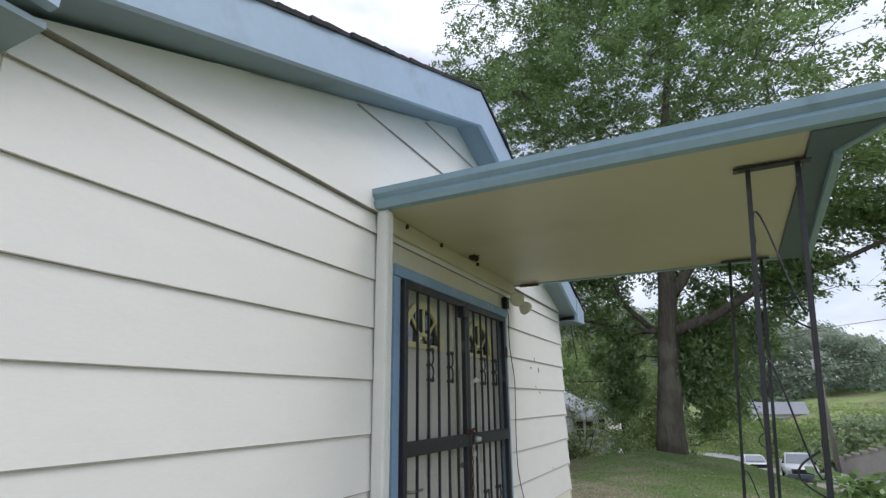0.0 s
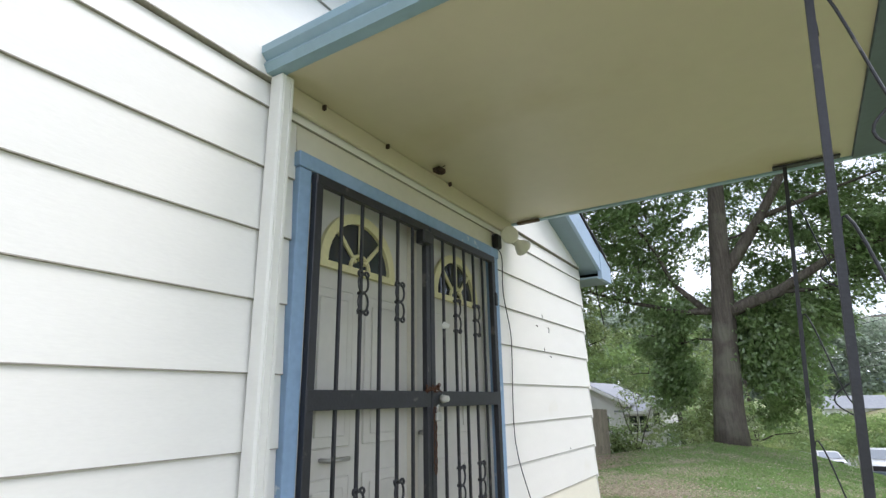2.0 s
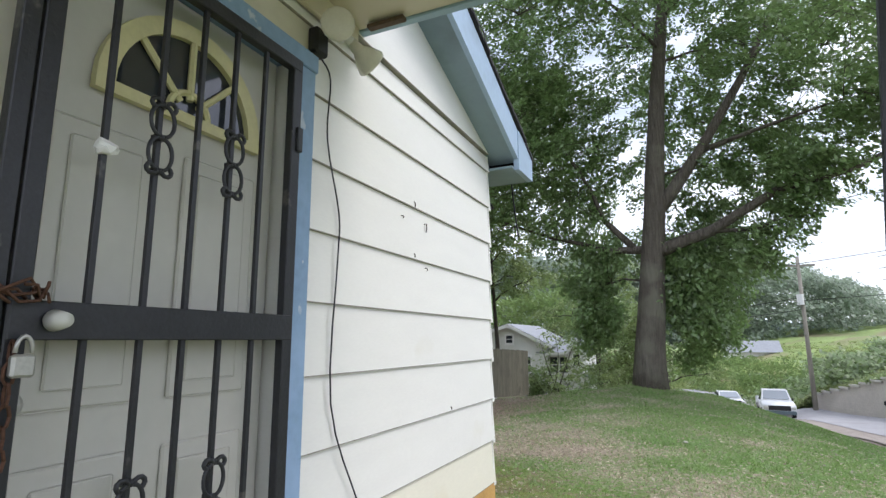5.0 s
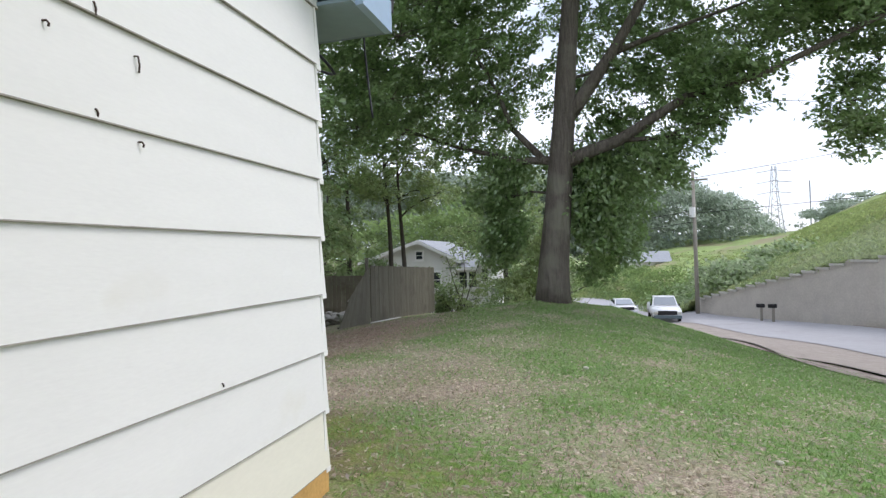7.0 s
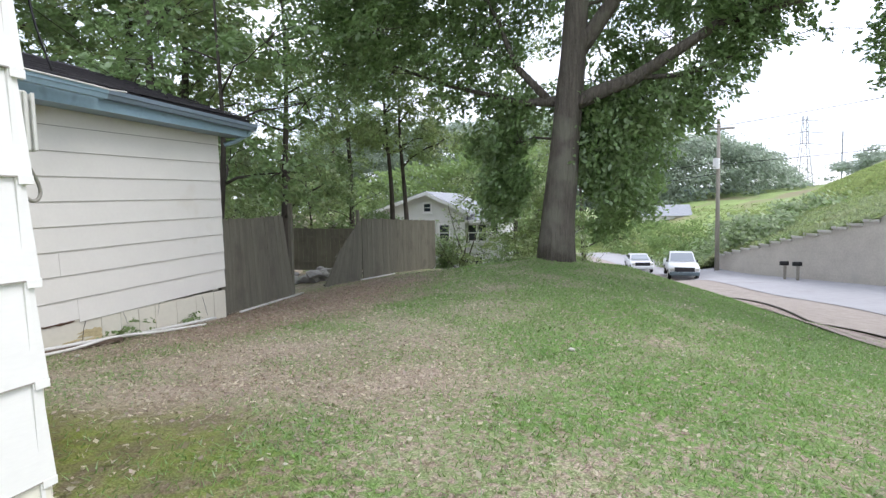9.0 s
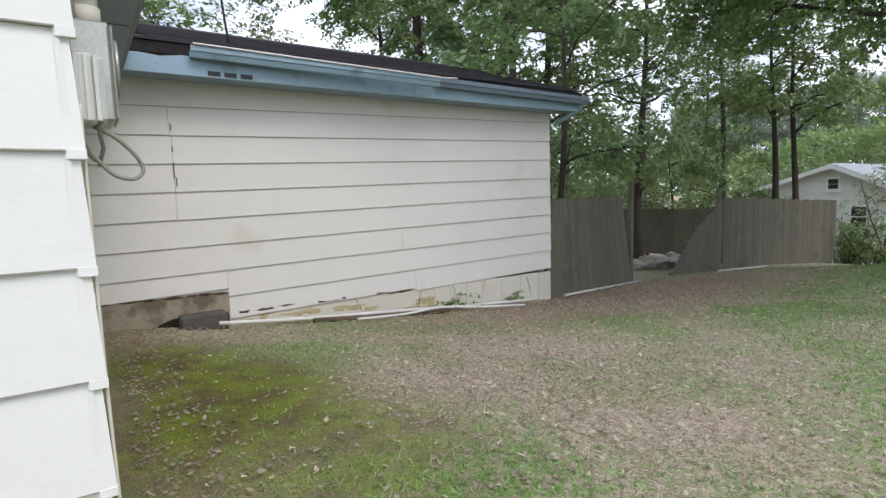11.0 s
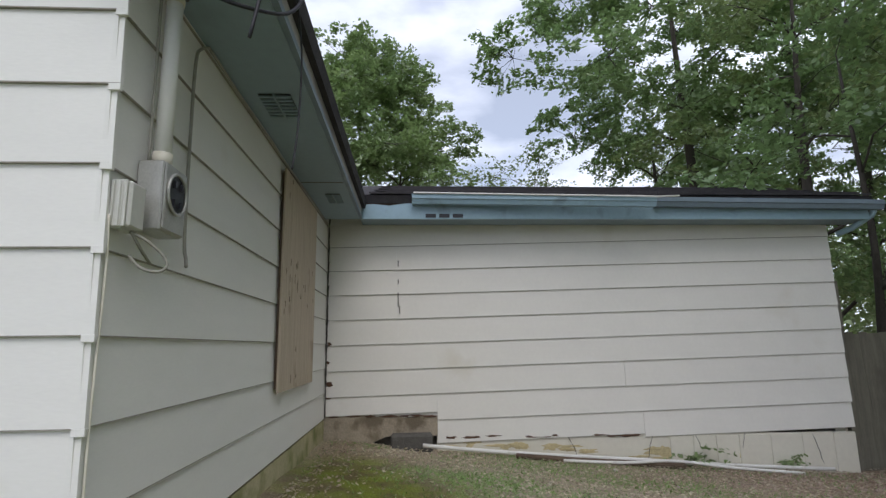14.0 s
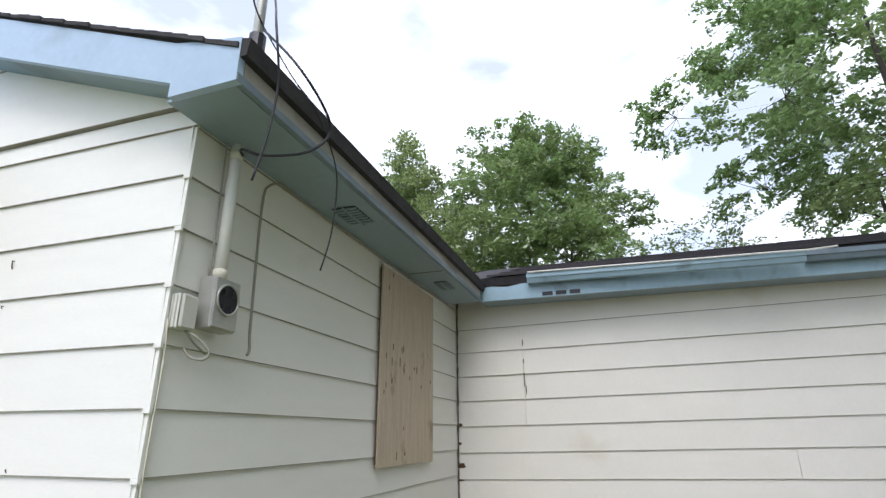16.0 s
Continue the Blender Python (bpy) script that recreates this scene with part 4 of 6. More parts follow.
boxes("body", galv, lock, [(GX + 0.03, GX + 0.052, 4.978, 5.026, 1.145, 1.195)], 0.006)
bm = bmesh.new()
tube(bm, [(GX + 0.042, 5.002 + 0.017 * math.cos(math.pi * i / 8), 1.198 + 0.036 * math.sin(math.pi * i / 8)) for i in range(9)], 0.005, 6)
part("shackle", bm, galv, lock, smooth=True)
bm = bmesh.new()
bmesh.ops.create_cone(bm, cap_ends=True, segments=16, radius1=0.026, radius2=0.017, depth=0.045, matrix=Matrix.Translation((GX + 0.05, 5.065, 1.27)) @ Matrix.Rotation(radians(90), 4, "Y"))
tagged(part("gate_knob", bm, plastic, None, "", True), "clear plastic knob on the gate rail", "knob")
bm = bmesh.new()
bmesh.ops.create_icosphere(bm, subdivisions=2, radius=0.026, matrix=Matrix.Translation((GX + 0.012, 5.15, 1.72)) @ Matrix.Diagonal((0.7, 1.2, 0.8, 1)))
for v in bm.verts:
    v.co += Vector((rngc.uniform(-1, 1), rngc.uniform(-1, 1), rngc.uniform(-1, 1))) * 0.006
tagged(part("paper_scrap", bm, white_paint, None), "crumpled white paper scrap tied to a gate bar", "paper scrap")

# ---- twin flood lamp, its wire, nest and wall fixings ----
flood = thing("flood_lamp", (WX, 6.03, 2.5), "dusty twin flood lamp under the porch eave, unlit", "lamp")
boxes("base", dial_dark, flood, [(WX - 0.005, WX + 0.05, 5.985, 6.07, 2.44, 2.56)], 0.01)


def bulb(c, d):
    d = Vector(d).normalized()
    bm = bmesh.new()
    prof = [(-0.11, 0.022), (-0.06, 0.03), (-0.02, 0.058), (0.015, 0.072), (0.026, 0.07), (0.03, 0.06), (0.032, 0.03), (0.0325, 0.004)]
    tube(bm, [Vector(c) + d * a for a, _ in prof], [r for _, r in prof], 14)
    b = part("bulb", bm, lamp_glass, flood, "dusty clear flood bulb", True)
    bm = bmesh.new()
    tube(bm, [Vector(c) - d * 0.1, Vector(c) - d * 0.16], 0.022, 10)
    part("socket", bm, plastic, b, "", True)


bulb((-1.13, 5.98, 2.52), (0.5, -0.8, -0.2))
bulb((-1.12, 6.2, 2.47), (0.3, 0.8, -0.45))
pipe("lamp_wire", [(WX + 0.02, 6.06, 2.44), (WX + 0.01, 6.14, 2.38), (WX + 0.01, 6.13, 2.10), (WX + 0.012, 6.23, 1.78), (WX + 0.012, 6.23, 1.57), (WX + 0.012, 6.21, 0.96), (WX + 0.02, 6.42, 0.52), (WX + 0.05, 6.5, 0.3)], 0.004, cable_black, "thin dark wire hanging from the flood lamp", "wire", 5)
boxes("junction_block", ply_edge, None, [(-1.2, -1.0, 6.3, 6.34, CZ - 0.035, CZ - 0.012)], 0.004)
tagged(bpy.data.objects["junction_block"], "small dark wooden block under the canopy edge", "block")
bm = bmesh.new()
for k in range(7):
    bmesh.ops.create_icosphere(bm, subdivisions=1, radius=rngc.uniform(0.014, 0.028), matrix=Matrix.Translation((-1.16 + rngc.uniform(-0.02, 0.025), 4.98 + rngc.uniform(-0.035, 0.035), CZ - 0.02 + rngc.uniform(-0.025, 0.0))))
for k in range(4):
    tube(bm, [(-1.16, 4.98, CZ - 0.02), (-1.13 + rngc.uniform(-0.05, 0.05), 4.98 + rngc.uniform(-0.06, 0.06), CZ - 0.03 + rngc.uniform(-0.03, 0.02))], 0.004, 5)
tagged(part("wasp_nest", bm, insect, None), "dark broken wasp nest under the porch ceiling", "nest")
for y, z in ((4.0, 2.715), (4.53, 2.72), (5.25, 2.73)):
    bm = bmesh.new()
    box(bm, WX + 0.04, WX + 0.062, y - 0.008, y + 0.008, z - 0.02, z + 0.01, 0.003)
    tagged(part("clip", bm, insect, None), "small dark clip on the porch moulding", "clip", "moulding clips")
for y, z, hgt in ((6.98, 2.0, 0.035), (7.13, 1.89, 0.05), (6.98, 1.7, 0.02), (7.14, 1.64, 0.015), (6.84, 1.9, 0.012), (7.49, 0.8, 0.015)):
    bm = bmesh.new()
    tube(bm, [(WX - 0.012, y, z + hgt / 2), (WX + 0.002, y + 0.003, z + hgt / 2), (WX + 0.003, y + 0.008, z), (WX - 0.002, y + 0.01, z - hgt / 2)], 0.0032, 5)
    tagged(part("wall_hook", bm, insect, None), "small rusty hook nailed into the siding", "hook", "wall hooks")

# ---- meter, conduit and cables ----
FY = YB + 0.006
meter = thing("electric_meter_box", (-1.59, FY, 1.5), "grey metal meter socket box without its meter", "meter box")
boxes("body", galv, meter, [(-1.69, -1.49, FY, FY + 0.10, 1.485, 1.765)], 0.006)
boxes("cover", galv, meter, [(-1.686, -1.494, FY + 0.101, FY + 0.11, 1.49, 1.76)], 0.005)
bm = bmesh.new()
ring = [(-1.59 + 0.082 * math.cos(2 * math.pi * i / 24), FY + 0.116, 1.65 + 0.082 * math.sin(2 * math.pi * i / 24)) for i in range(25)]
tube(bm, ring, 0.0065, 6, caps=False)
part("ring", bm, galv, meter, "raised round metal rim", True)
bm = bmesh.new()
bm.faces.new([bm.verts.new((-1.59 + 0.078 * math.cos(2 * math.pi * i / 24), FY + 0.1125, 1.65 + 0.078 * math.sin(2 * math.pi * i / 24))) for i in range(24)])
sock = part("socket", bm, dial_dark, meter, "dark open meter socket")
for dx in (-0.03, 0.03):
    for dz in (-0.04, 0.035):
        boxes("jaw", iron, sock, [(-1.59 + dx - 0.006, -1.59 + dx + 0.006, FY + 0.113, FY + 0.124, 1.65 + dz - 0.014, 1.65 + dz + 0.014)])
tele = thing("cable_box", (-1.36, FY, 1.5), "aged grey plastic cable box with hanging wires", "cable box")
boxes("body", plastic, tele, [(-1.44, -1.325, FY, FY + 0.05, 1.455, 1.635)], 0.008)
boxes("lid", plastic, tele, [(-1.435, -1.33, FY + 0.051, FY + 0.072, 1.46, 1.63)], 0.008)
for k in range(3):
    boxes("rib", plastic, tele, [(-1.3245, -1.319, FY + 0.004 + k * 0.022, FY + 0.016 + k * 0.022, 1.46, 1.63)], 0.002)
conduit = thing("service_conduit", (-1.6, FY, 1.79), "cream painted service conduit running up into the eave", "conduit")
bm = bmesh.new()
tube(bm, [(-1.575, FY + 0.05, 1.765), (-1.575, FY + 0.05, 2.596)], 0.034, 12)
part("pipe", bm, cream, conduit, smooth=True)
for z in (1.77, 2.50):
    bm = bmesh.new()
    tube(bm, [(-1.575, FY + 0.05, z), (-1.575, FY + 0.05, z + 0.05)], 0.039, 12)
    part("coupling", bm, cream_old, conduit, smooth=True)
pipe("grey_cable", [(-1.53, FY + 0.02, 1.77), (-1.535, FY + 0.015, 2.1), (-1.525, FY + 0.015, 2.5), (-1.515, FY + 0.02, 2.59)], 0.006, cable_grey, "grey cable beside the conduit", "cable", 6)
pipe("wall_cable", [(-2.06, FY + 0.012, 2.585), (-1.96, FY + 0.012, 2.52), (-1.91, FY + 0.012, 2.42), (-1.91, FY + 0.012, 2.04), (-1.93, FY + 0.012, 1.55), (-1.92, FY + 0.03, 1.44), (-1.88, FY + 0.05, 1.40)], 0.0085, cable_grey, "thick grey cable bent down the wall", "cable", 8)
pipe("eave_cable", [(-2.06, FY + 0.012, 2.585), (-2.6, FY + 0.014, 2.57), (-3.2, FY + 0.014, 2.575), (-3.9, FY + 0.014, 2.565), (-4.8, FY + 0.014, 2.58), (-6.2, FY + 0.014, 2.57)], 0.008, cable_grey, "grey cable along the top of the wall", "cable", 6)
for pts in ([(-1.39, FY + 0.05, 1.455), (-1.45, FY + 0.06, 1.40), (-1.55, FY + 0.05, 1.36)], [(-1.40, FY + 0.04, 1.455), (-1.42, FY + 0.09, 1.43), (-1.45, FY + 0.14, 1.38), (-1.46, FY + 0.155, 1.34), (-1.45, FY + 0.13, 1.315), (-1.42, FY + 0.08, 1.325), (-1.41, FY + 0.04, 1.37)]):
    pipe("loose_wire", pts, 0.006, cable_grey, "loose grey wire end below the cable box", "wire", 5)
pipe("ground_wire", [(-1.31, FY + 0.012, 1.5), (-1.325, FY + 0.012, 1.3), (-1.32, FY + 0.012, 0.83), (-1.325, FY + 0.02, 0.3)], 0.005, cream_old, "thin painted wire down the corner", "wire", 5)
mast = thing("service_mast", (-1.6, 8.37, 2.95), "grey steel service mast rising above the roof edge", "mast")
bm = bmesh.new()
tube(bm, [(-1.6, 8.37, 2.9), (-1.6, 8.36, 4.6)], 0.035, 10)
part("pole", bm, galv, mast, smooth=True)
bm = bmesh.new()
tube(bm, [(-1.6, 8.37, 3.3), (-1.6, 8.37, 3.42)], 0.055, 10)
part("clamp", bm, iron, mast)
pipe("service_cable", [(-1.6, 8.4, 4.0), (-1.45, 8.6, 3.5), (-1.19, 8.84, 3.03), (-1.26, 8.84, 2.72), (-1.24, 8.83, 2.4), (-1.2, 8.8, 2.12)], 0.007, cable_black, "heavy black service cable hanging from the mast", "cable", 6)
pipe("service_cable", [(-1.58, 8.42, 3.45), (-1.5, 8.75, 3.05), (-1.65, 8.86, 2.84), (-1.77, 8.86, 2.71), (-1.62, 8.82, 2.5), (-1.4, 8.7, 2.38), (-1.45, 8.5, 2.48), (-1.57, FY + 0.1, 2.52)], 0.009, cable_black, "heavy black service cable looping to the conduit", "cable", 6)
pipe("drop_wire", [(-1.6, 8.4, 3.5), (-1.55, 8.7, 3.0), (-1.66, 8.82, 2.8), (-1.9, 8.82, 2.6), (-1.96, 8.82, 2.42), (-1.93, 8.82, 2.1), (-1.84, 8.82, 1.85)], 0.005, cable_black, "thin black wire end hanging from the eave", "wire", 5)
pipe("mast_wire", [(-1.6, 8.4, 3.5), (-1.45, 8.42, 3.6), (-1.35, 8.45, 3.9), (-1.5, 8.4, 4.2)], 0.006, cable_black, "thin black wire round the mast", "wire", 5)

# ---- boarded window ----
board = thing("boarded_window", (-4.46, FY, 0.69), "weathered plywood sheet screwed over a window", "boarded window")
boxes("frame", ply_edge, board, [(-5.16, -3.76, FY - 0.004, FY + 0.018, 0.72, 2.49)], 0.002, "dark old window frame behind the sheet")
boxes("plywood_sheet", plywood, board, [(-5.18, -3.74, FY + 0.0185, FY + 0.035, 0.69, 2.51)], 0.002)
rngp = random.Random(3)
for k in range(26):
    x, z = rngp.uniform(-5.1, -3.83), 1.55 + rngp.gauss(0, 0.12) if k < 16 else rngp.uniform(0.75, 2.5)
    boxes("knot", ply_edge, board, [(x - rngp.uniform(0.004, 0.012), x + rngp.uniform(0.004, 0.012), FY + 0.0352, FY + 0.0362, z - rngp.uniform(0.01, 0.05), z + 0.02)])

# ---- dirt in the inner corner and open seams ----
bm = bmesh.new()
prev = None
for i in range(40):
    z = 0.2 + i * 0.062
    tube(bm, [(WING_X + 0.006, YB + 0.006, z), (WING_X + 0.006 + rngp.uniform(-0.004, 0.006), YB + 0.008 + rngp.uniform(-0.003, 0.006), z + 0.066)], rngp.uniform(0.006, 0.014), 5)
tagged(part("corner_gap", bm, block_mat, None), "dark mouldy open joint in the inner corner", "joint", "", "structure")
for y, z, h2 in ((9.2, 1.63, 0.09), (9.2, 1.86, 0.03), (9.2, 2.1, 0.04), (9.22, 1.5, 0.05)):
    boxes("seam_crack", block_mat, wall_wing, [(WING_X - 0.006, WING_X + 0.002, y - 0.006, y + 0.006, z - h2, z + h2)], 0.002)


def blotch(x, y, z, rx, ry, rz, mat, name, label, n=9):
    """A low ragged crust of rot or moss on a wall."""
    bm = bmesh.new()
    bmesh.ops.create_icosphere(bm, subdivisions=3, radius=1)
    for v in bm.verts:
        f = 0.75 + 0.8 * noise.noise(v.co * 2.3 + Vector((y * 7, z * 5, n)))
        v.co = Vector((x + v.co.x * rx * 1.2, y + v.co.y * ry * f, z + v.co.z * rz * f))
    return tagged(part(name, bm, mat, None), label, "rot", "rot patches")


for y, z, ry, rz in ((8.34, 1.08, 0.035, 0.03), (8.35, 0.59, 0.05, 0.035), (8.34, 0.42, 0.04, 0.012), (8.33, 0.85, 0.02, 0.02)):
    blotch(WING_X - 0.002, y, z, 0.006, ry, rz, rot, "rot_patch", "dark crumbling rot on the siding end")
for y0, y1, z in ((8.45, 9.1, 0.2), (9.1, 9.6, 0.19), (9.9, 10.35, -0.075), (10.8, 11.2, -0.085), (11.7, 12.2, -0.09)):
    for k in range(4):
        yy = y0 + (y1 - y0) * k / 3 + rngp.uniform(-0.05, 0.05)
        blotch(WING_X - 0.006, yy, z + rngp.uniform(-0.01, 0.012), 0.008, rngp.uniform(0.05, 0.13), rngp.uniform(0.008, 0.02), rot, "rot_patch", "ragged broken lower edge of the siding", 5)

for k in range(22):
    yy = rngp.uniform(9.75, 13.6)
    blotch(WING_X - 0.0165, yy, -0.10 - 0.06 * (yy - 9.7) - abs(rngp.gauss(0, 0.07)), 0.006, rngp.uniform(0.04, 0.2), rngp.uniform(0.012, 0.05), ochre, "damp_stain", "ochre damp stain on the footing", 6)
for yy, z0, z1, dy in ((11.3, -0.06, -0.36, 0.03), (12.4, -0.09, -0.42, -0.02), (12.95, -0.08, -0.3, 0.015), (13.6, -0.1, -0.28, -0.01), (14.5, -0.14, -0.5, 0.02)):
    bm = bmesh.new()
    tube(bm, [(WING_X - 0.006, yy + dy * j + rngp.uniform(-0.012, 0.012), z0 + (z1 - z0) * j / 5) for j in range(6)], [0.002, 0.004, 0.003, 0.0045, 0.003, 0.0015], 5)
    part("crack", bm, block_mat, bpy.data.objects["footing_right"], "dark crack in the footing")


# ---- fence ----
def fence_run(name, a, b, za, zb, ta, tb, label, lean=0.0, w=0.14, rails=0.045):
    """Upright boards on two rails from a to b; za, zb bottoms, ta, tb tops."""
    a, b = Vector(a), Vector(b)
    d = b - a
    n = max(2, int(d.length / w))
    u = d.normalized()
    nrm = Vector((-u.y, u.x))
    e = thing(name, (a.x, a.y, za), label, "fence", "fences")
    rf = random.Random(int(a.y * 10))
    for i in range(n):
        f0 = (i + 0.04) / n
        p, q = a + d * f0, a + d * ((i + 1.01) / n)
        zb0, zt0 = za + (zb - za) * f0, ta + (tb - ta) * f0 + rf.uniform(-0.02, 0.02)
        sh = u * (lean * (1 - f0) if lean > 0 else lean * f0) + nrm * rf.uniform(-0.008, 0.008)
        t = nrm * 0.018
        bm = bmesh.new()
        lo = [bm.verts.new((*(v), zb0)) for v in (p, q, q + t, p + t)]
        hi = [bm.verts.new((*(v + sh), zt0)) for v in (p, q, q + t, p + t)]
        bm.faces.new(lo[::-1])
        bm.faces.new(hi)
        for k in range(4):
            bm.faces.new((lo[k], lo[(k + 1) % 4], hi[(k + 1) % 4], hi[k]))
        part("board", bm, fence_wood, e)
    for f in (0.2, 0.8):
        bm = bmesh.new()
        pts = []
        for s in (0, 1):
            c = (a if s == 0 else b) + u * (lean * (1 - s) if lean > 0 else lean * s) * f + nrm * rails
            pts.append((c.x, c.y, (za if s == 0 else zb) * (1 - f) + (ta if s == 0 else tb) * f))
        tube(bm, pts, 0.035, 4)
        part("rail", bm, fence_wood, e)
    return e


fence_run("fence_gate", (-6.42, 15.14), (-7.02, 18.4), -0.78, -0.92, 1.13, 1.16, "grey weathered board fence panel beside the wing", -0.55)
fence_run("leaning_fence_panel", (-7.05, 19.7), (-6.92, 21.9), -1.0, -1.05, 0.15, 1.0, "leaning broken grey board fence panel", 1.0)
fence_run("board_fence", (-6.9, 21.95), (-6.35, 27.4), -1.1, -1.1, 1.0, 0.76, "weathered grey board fence along the yard", 0.0)
fence_run("back_fence", (-15.0, 27.0), (-7.5, 30.5), -1.3, -1.6, 0.55, 0.3, "dark low back fence behind the gap", 0.0, 0.2, -0.03)
for x, y, h2, lean in ((-6.5, 15.3, 2.5, 0.02), (-7.05, 18.45, 2.25, 0.1), (-6.95, 21.9, 2.15, 0.05), (-9.3, 27.6, 1.9, 0.1)):
    bm = bmesh.new()
    z = float(level(x, y))
    tube(bm, [(x - 0.08, y, z - 0.2), (x - 0.08 + lean, y - lean, z + h2)], 0.06, 4)
    tagged(part("fence_post", bm, fence_wood, None), "grey splintered wooden fence post", "fence post", "fence posts")
for (xa, ya), (xb, yb3) in (((-6.25, 15.4), (-6.8, 18.4)), ((-6.6, 21.2), (-6.3, 23.0))):
    pipe("ground_board", [g(xa, ya, 0.04), g(xb, yb3, 0.04)], 0.025, pvc, "pale board lying along the fence foot", "board", 4)
rngr = random.Random(21)
for k in range(26):
    bm = bmesh.new()
    x, y = -8.9 + rngr.gauss(0, 0.6), 22.3 + rngr.gauss(0, 0.7)
    r = rngr.uniform(0.1, 0.28) if k else 0.4
    bmesh.ops.create_icosphere(bm, subdivisions=1, radius=r, matrix=Matrix.Translation((x, y, float(level(x, y)) + r * 0.4 + max(0, 0.3 - abs(k - 4) * 0.05))) @ Matrix.Diagonal((1.2, 1.0, 0.6, 1)))
    for v in bm.verts:
        v.co += Vector((rngr.uniform(-1, 1), rngr.uniform(-1, 1), rngr.uniform(-1, 1))) * r * 0.25
    tagged(part("rubble", bm, rubble_mat, None), "broken grey concrete rubble behind the fence gap", "rubble", "rubble pile")


# ---- trees ----
def leaves(centres, each, spread, length, width, rs, spray=0.0):
    """Many small pointed leaves in clumps round the centres; spray: the length of the twig along which each clump fans out."""
    k = np.asarray(centres, float)
    c = np.repeat(k, each, axis=0)
    n = len(c)
    if spray:
        mid = k.mean(axis=0)
        ax = k - mid
        ax[:, 2] *= 0.35
        ax /= np.linalg.norm(ax, axis=1, keepdims=True) + 1e-6
        ax = ax + rs.normal(0, 0.55, ax.shape) * np.array([1, 1, 0.45]) - np.array([0, 0, 0.12])
        ax /= np.linalg.norm(ax, axis=1, keepdims=True)
        side = np.cross(ax, np.array([0, 0, 1.0]))
        side /= np.linalg.norm(side, axis=1, keepdims=True) + 1e-6
        up = np.cross(side, ax)
        ax, side, up = (np.repeat(q, each, axis=0) for q in (ax, side, up))
        t = rs.uniform(-0.5, 0.5, (n, 1))
        c = c + ax * t * spray + side * rs.normal(0, 0.2, (n, 1)) * spray * (1.0 - 0.6 * abs(t)) + up * (rs.normal(0, 0.085, (n, 1)) - 0.25 * t * t) * spray
        face = up * 0.75 + rs.normal(0, 0.42, (n, 3))
        u = ax * 0.7 + side * rs.normal(0, 0.8, (n, 1)) + up * rs.normal(-0.15, 0.3, (n, 1))
        u -= face * (np.sum(u * face, axis=1, keepdims=True) / np.sum(face * face, axis=1, keepdims=True))
    else:
        c = c + rs.normal(0, spread, (n, 3)) * np.array([1.15, 1.15, 0.42])
        out = c - c.mean(axis=0)
        out /= np.linalg.norm(out, axis=1, keepdims=True) + 1e-6
        face = out * 0.65 + np.array([0, 0, 0.7]) + rs.normal(0, 0.42, (n, 3))
        u = np.cross(face, rs.normal(0, 0.8, (n, 3)))
    u /= np.linalg.norm(u, axis=1, keepdims=True)
    v = np.cross(u, face)
    v /= np.linalg.norm(v, axis=1, keepdims=True)
    s = rs.uniform(0.6, 1.3, (n, 1))
    verts = np.empty((n, 4, 3))
    verts[:, 0], verts[:, 2] = c - u * s * length / 2, c + u * s * length / 2
    verts[:, 1], verts[:, 3] = c + v * s * width / 2 + u * s * length * 0.08, c - v * s * width / 2 + u * s * length * 0.08
    return verts.reshape(-1, 3), np.arange(n * 4).reshape(-1, 4)


def leaf_mesh(name, verts, faces, mat):
    me = bpy.data.meshes.new(name)
    nv, nf = len(verts), len(faces)
    me.vertices.add(nv)
    me.vertices.foreach_set("co", np.asarray(verts, np.float32).ravel())
    me.loops.add(faces.size)
    me.loops.foreach_set("vertex_index", faces.ravel().astype(np.int32))
    me.polygons.add(nf)
    me.polygons.foreach_set("loop_start", np.arange(0, faces.size, faces.shape[1], dtype=np.int32))
    me.materials.append(mat)
    me.update(calc_edges=True)
    return me


def bent(a, b, rs, n=5, wob=0.12):
    a, b = np.asarray(a, float), np.asarray(b, float)
    L = np.linalg.norm(b - a)
    return [a + (b - a) * i / n + (rs.normal(0, wob * L / n, 3) if 0 < i < n else 0) + np.array([0, 0, 0.06 * L * math.sin(math.pi * i / n)]) for i in range(n + 1)]


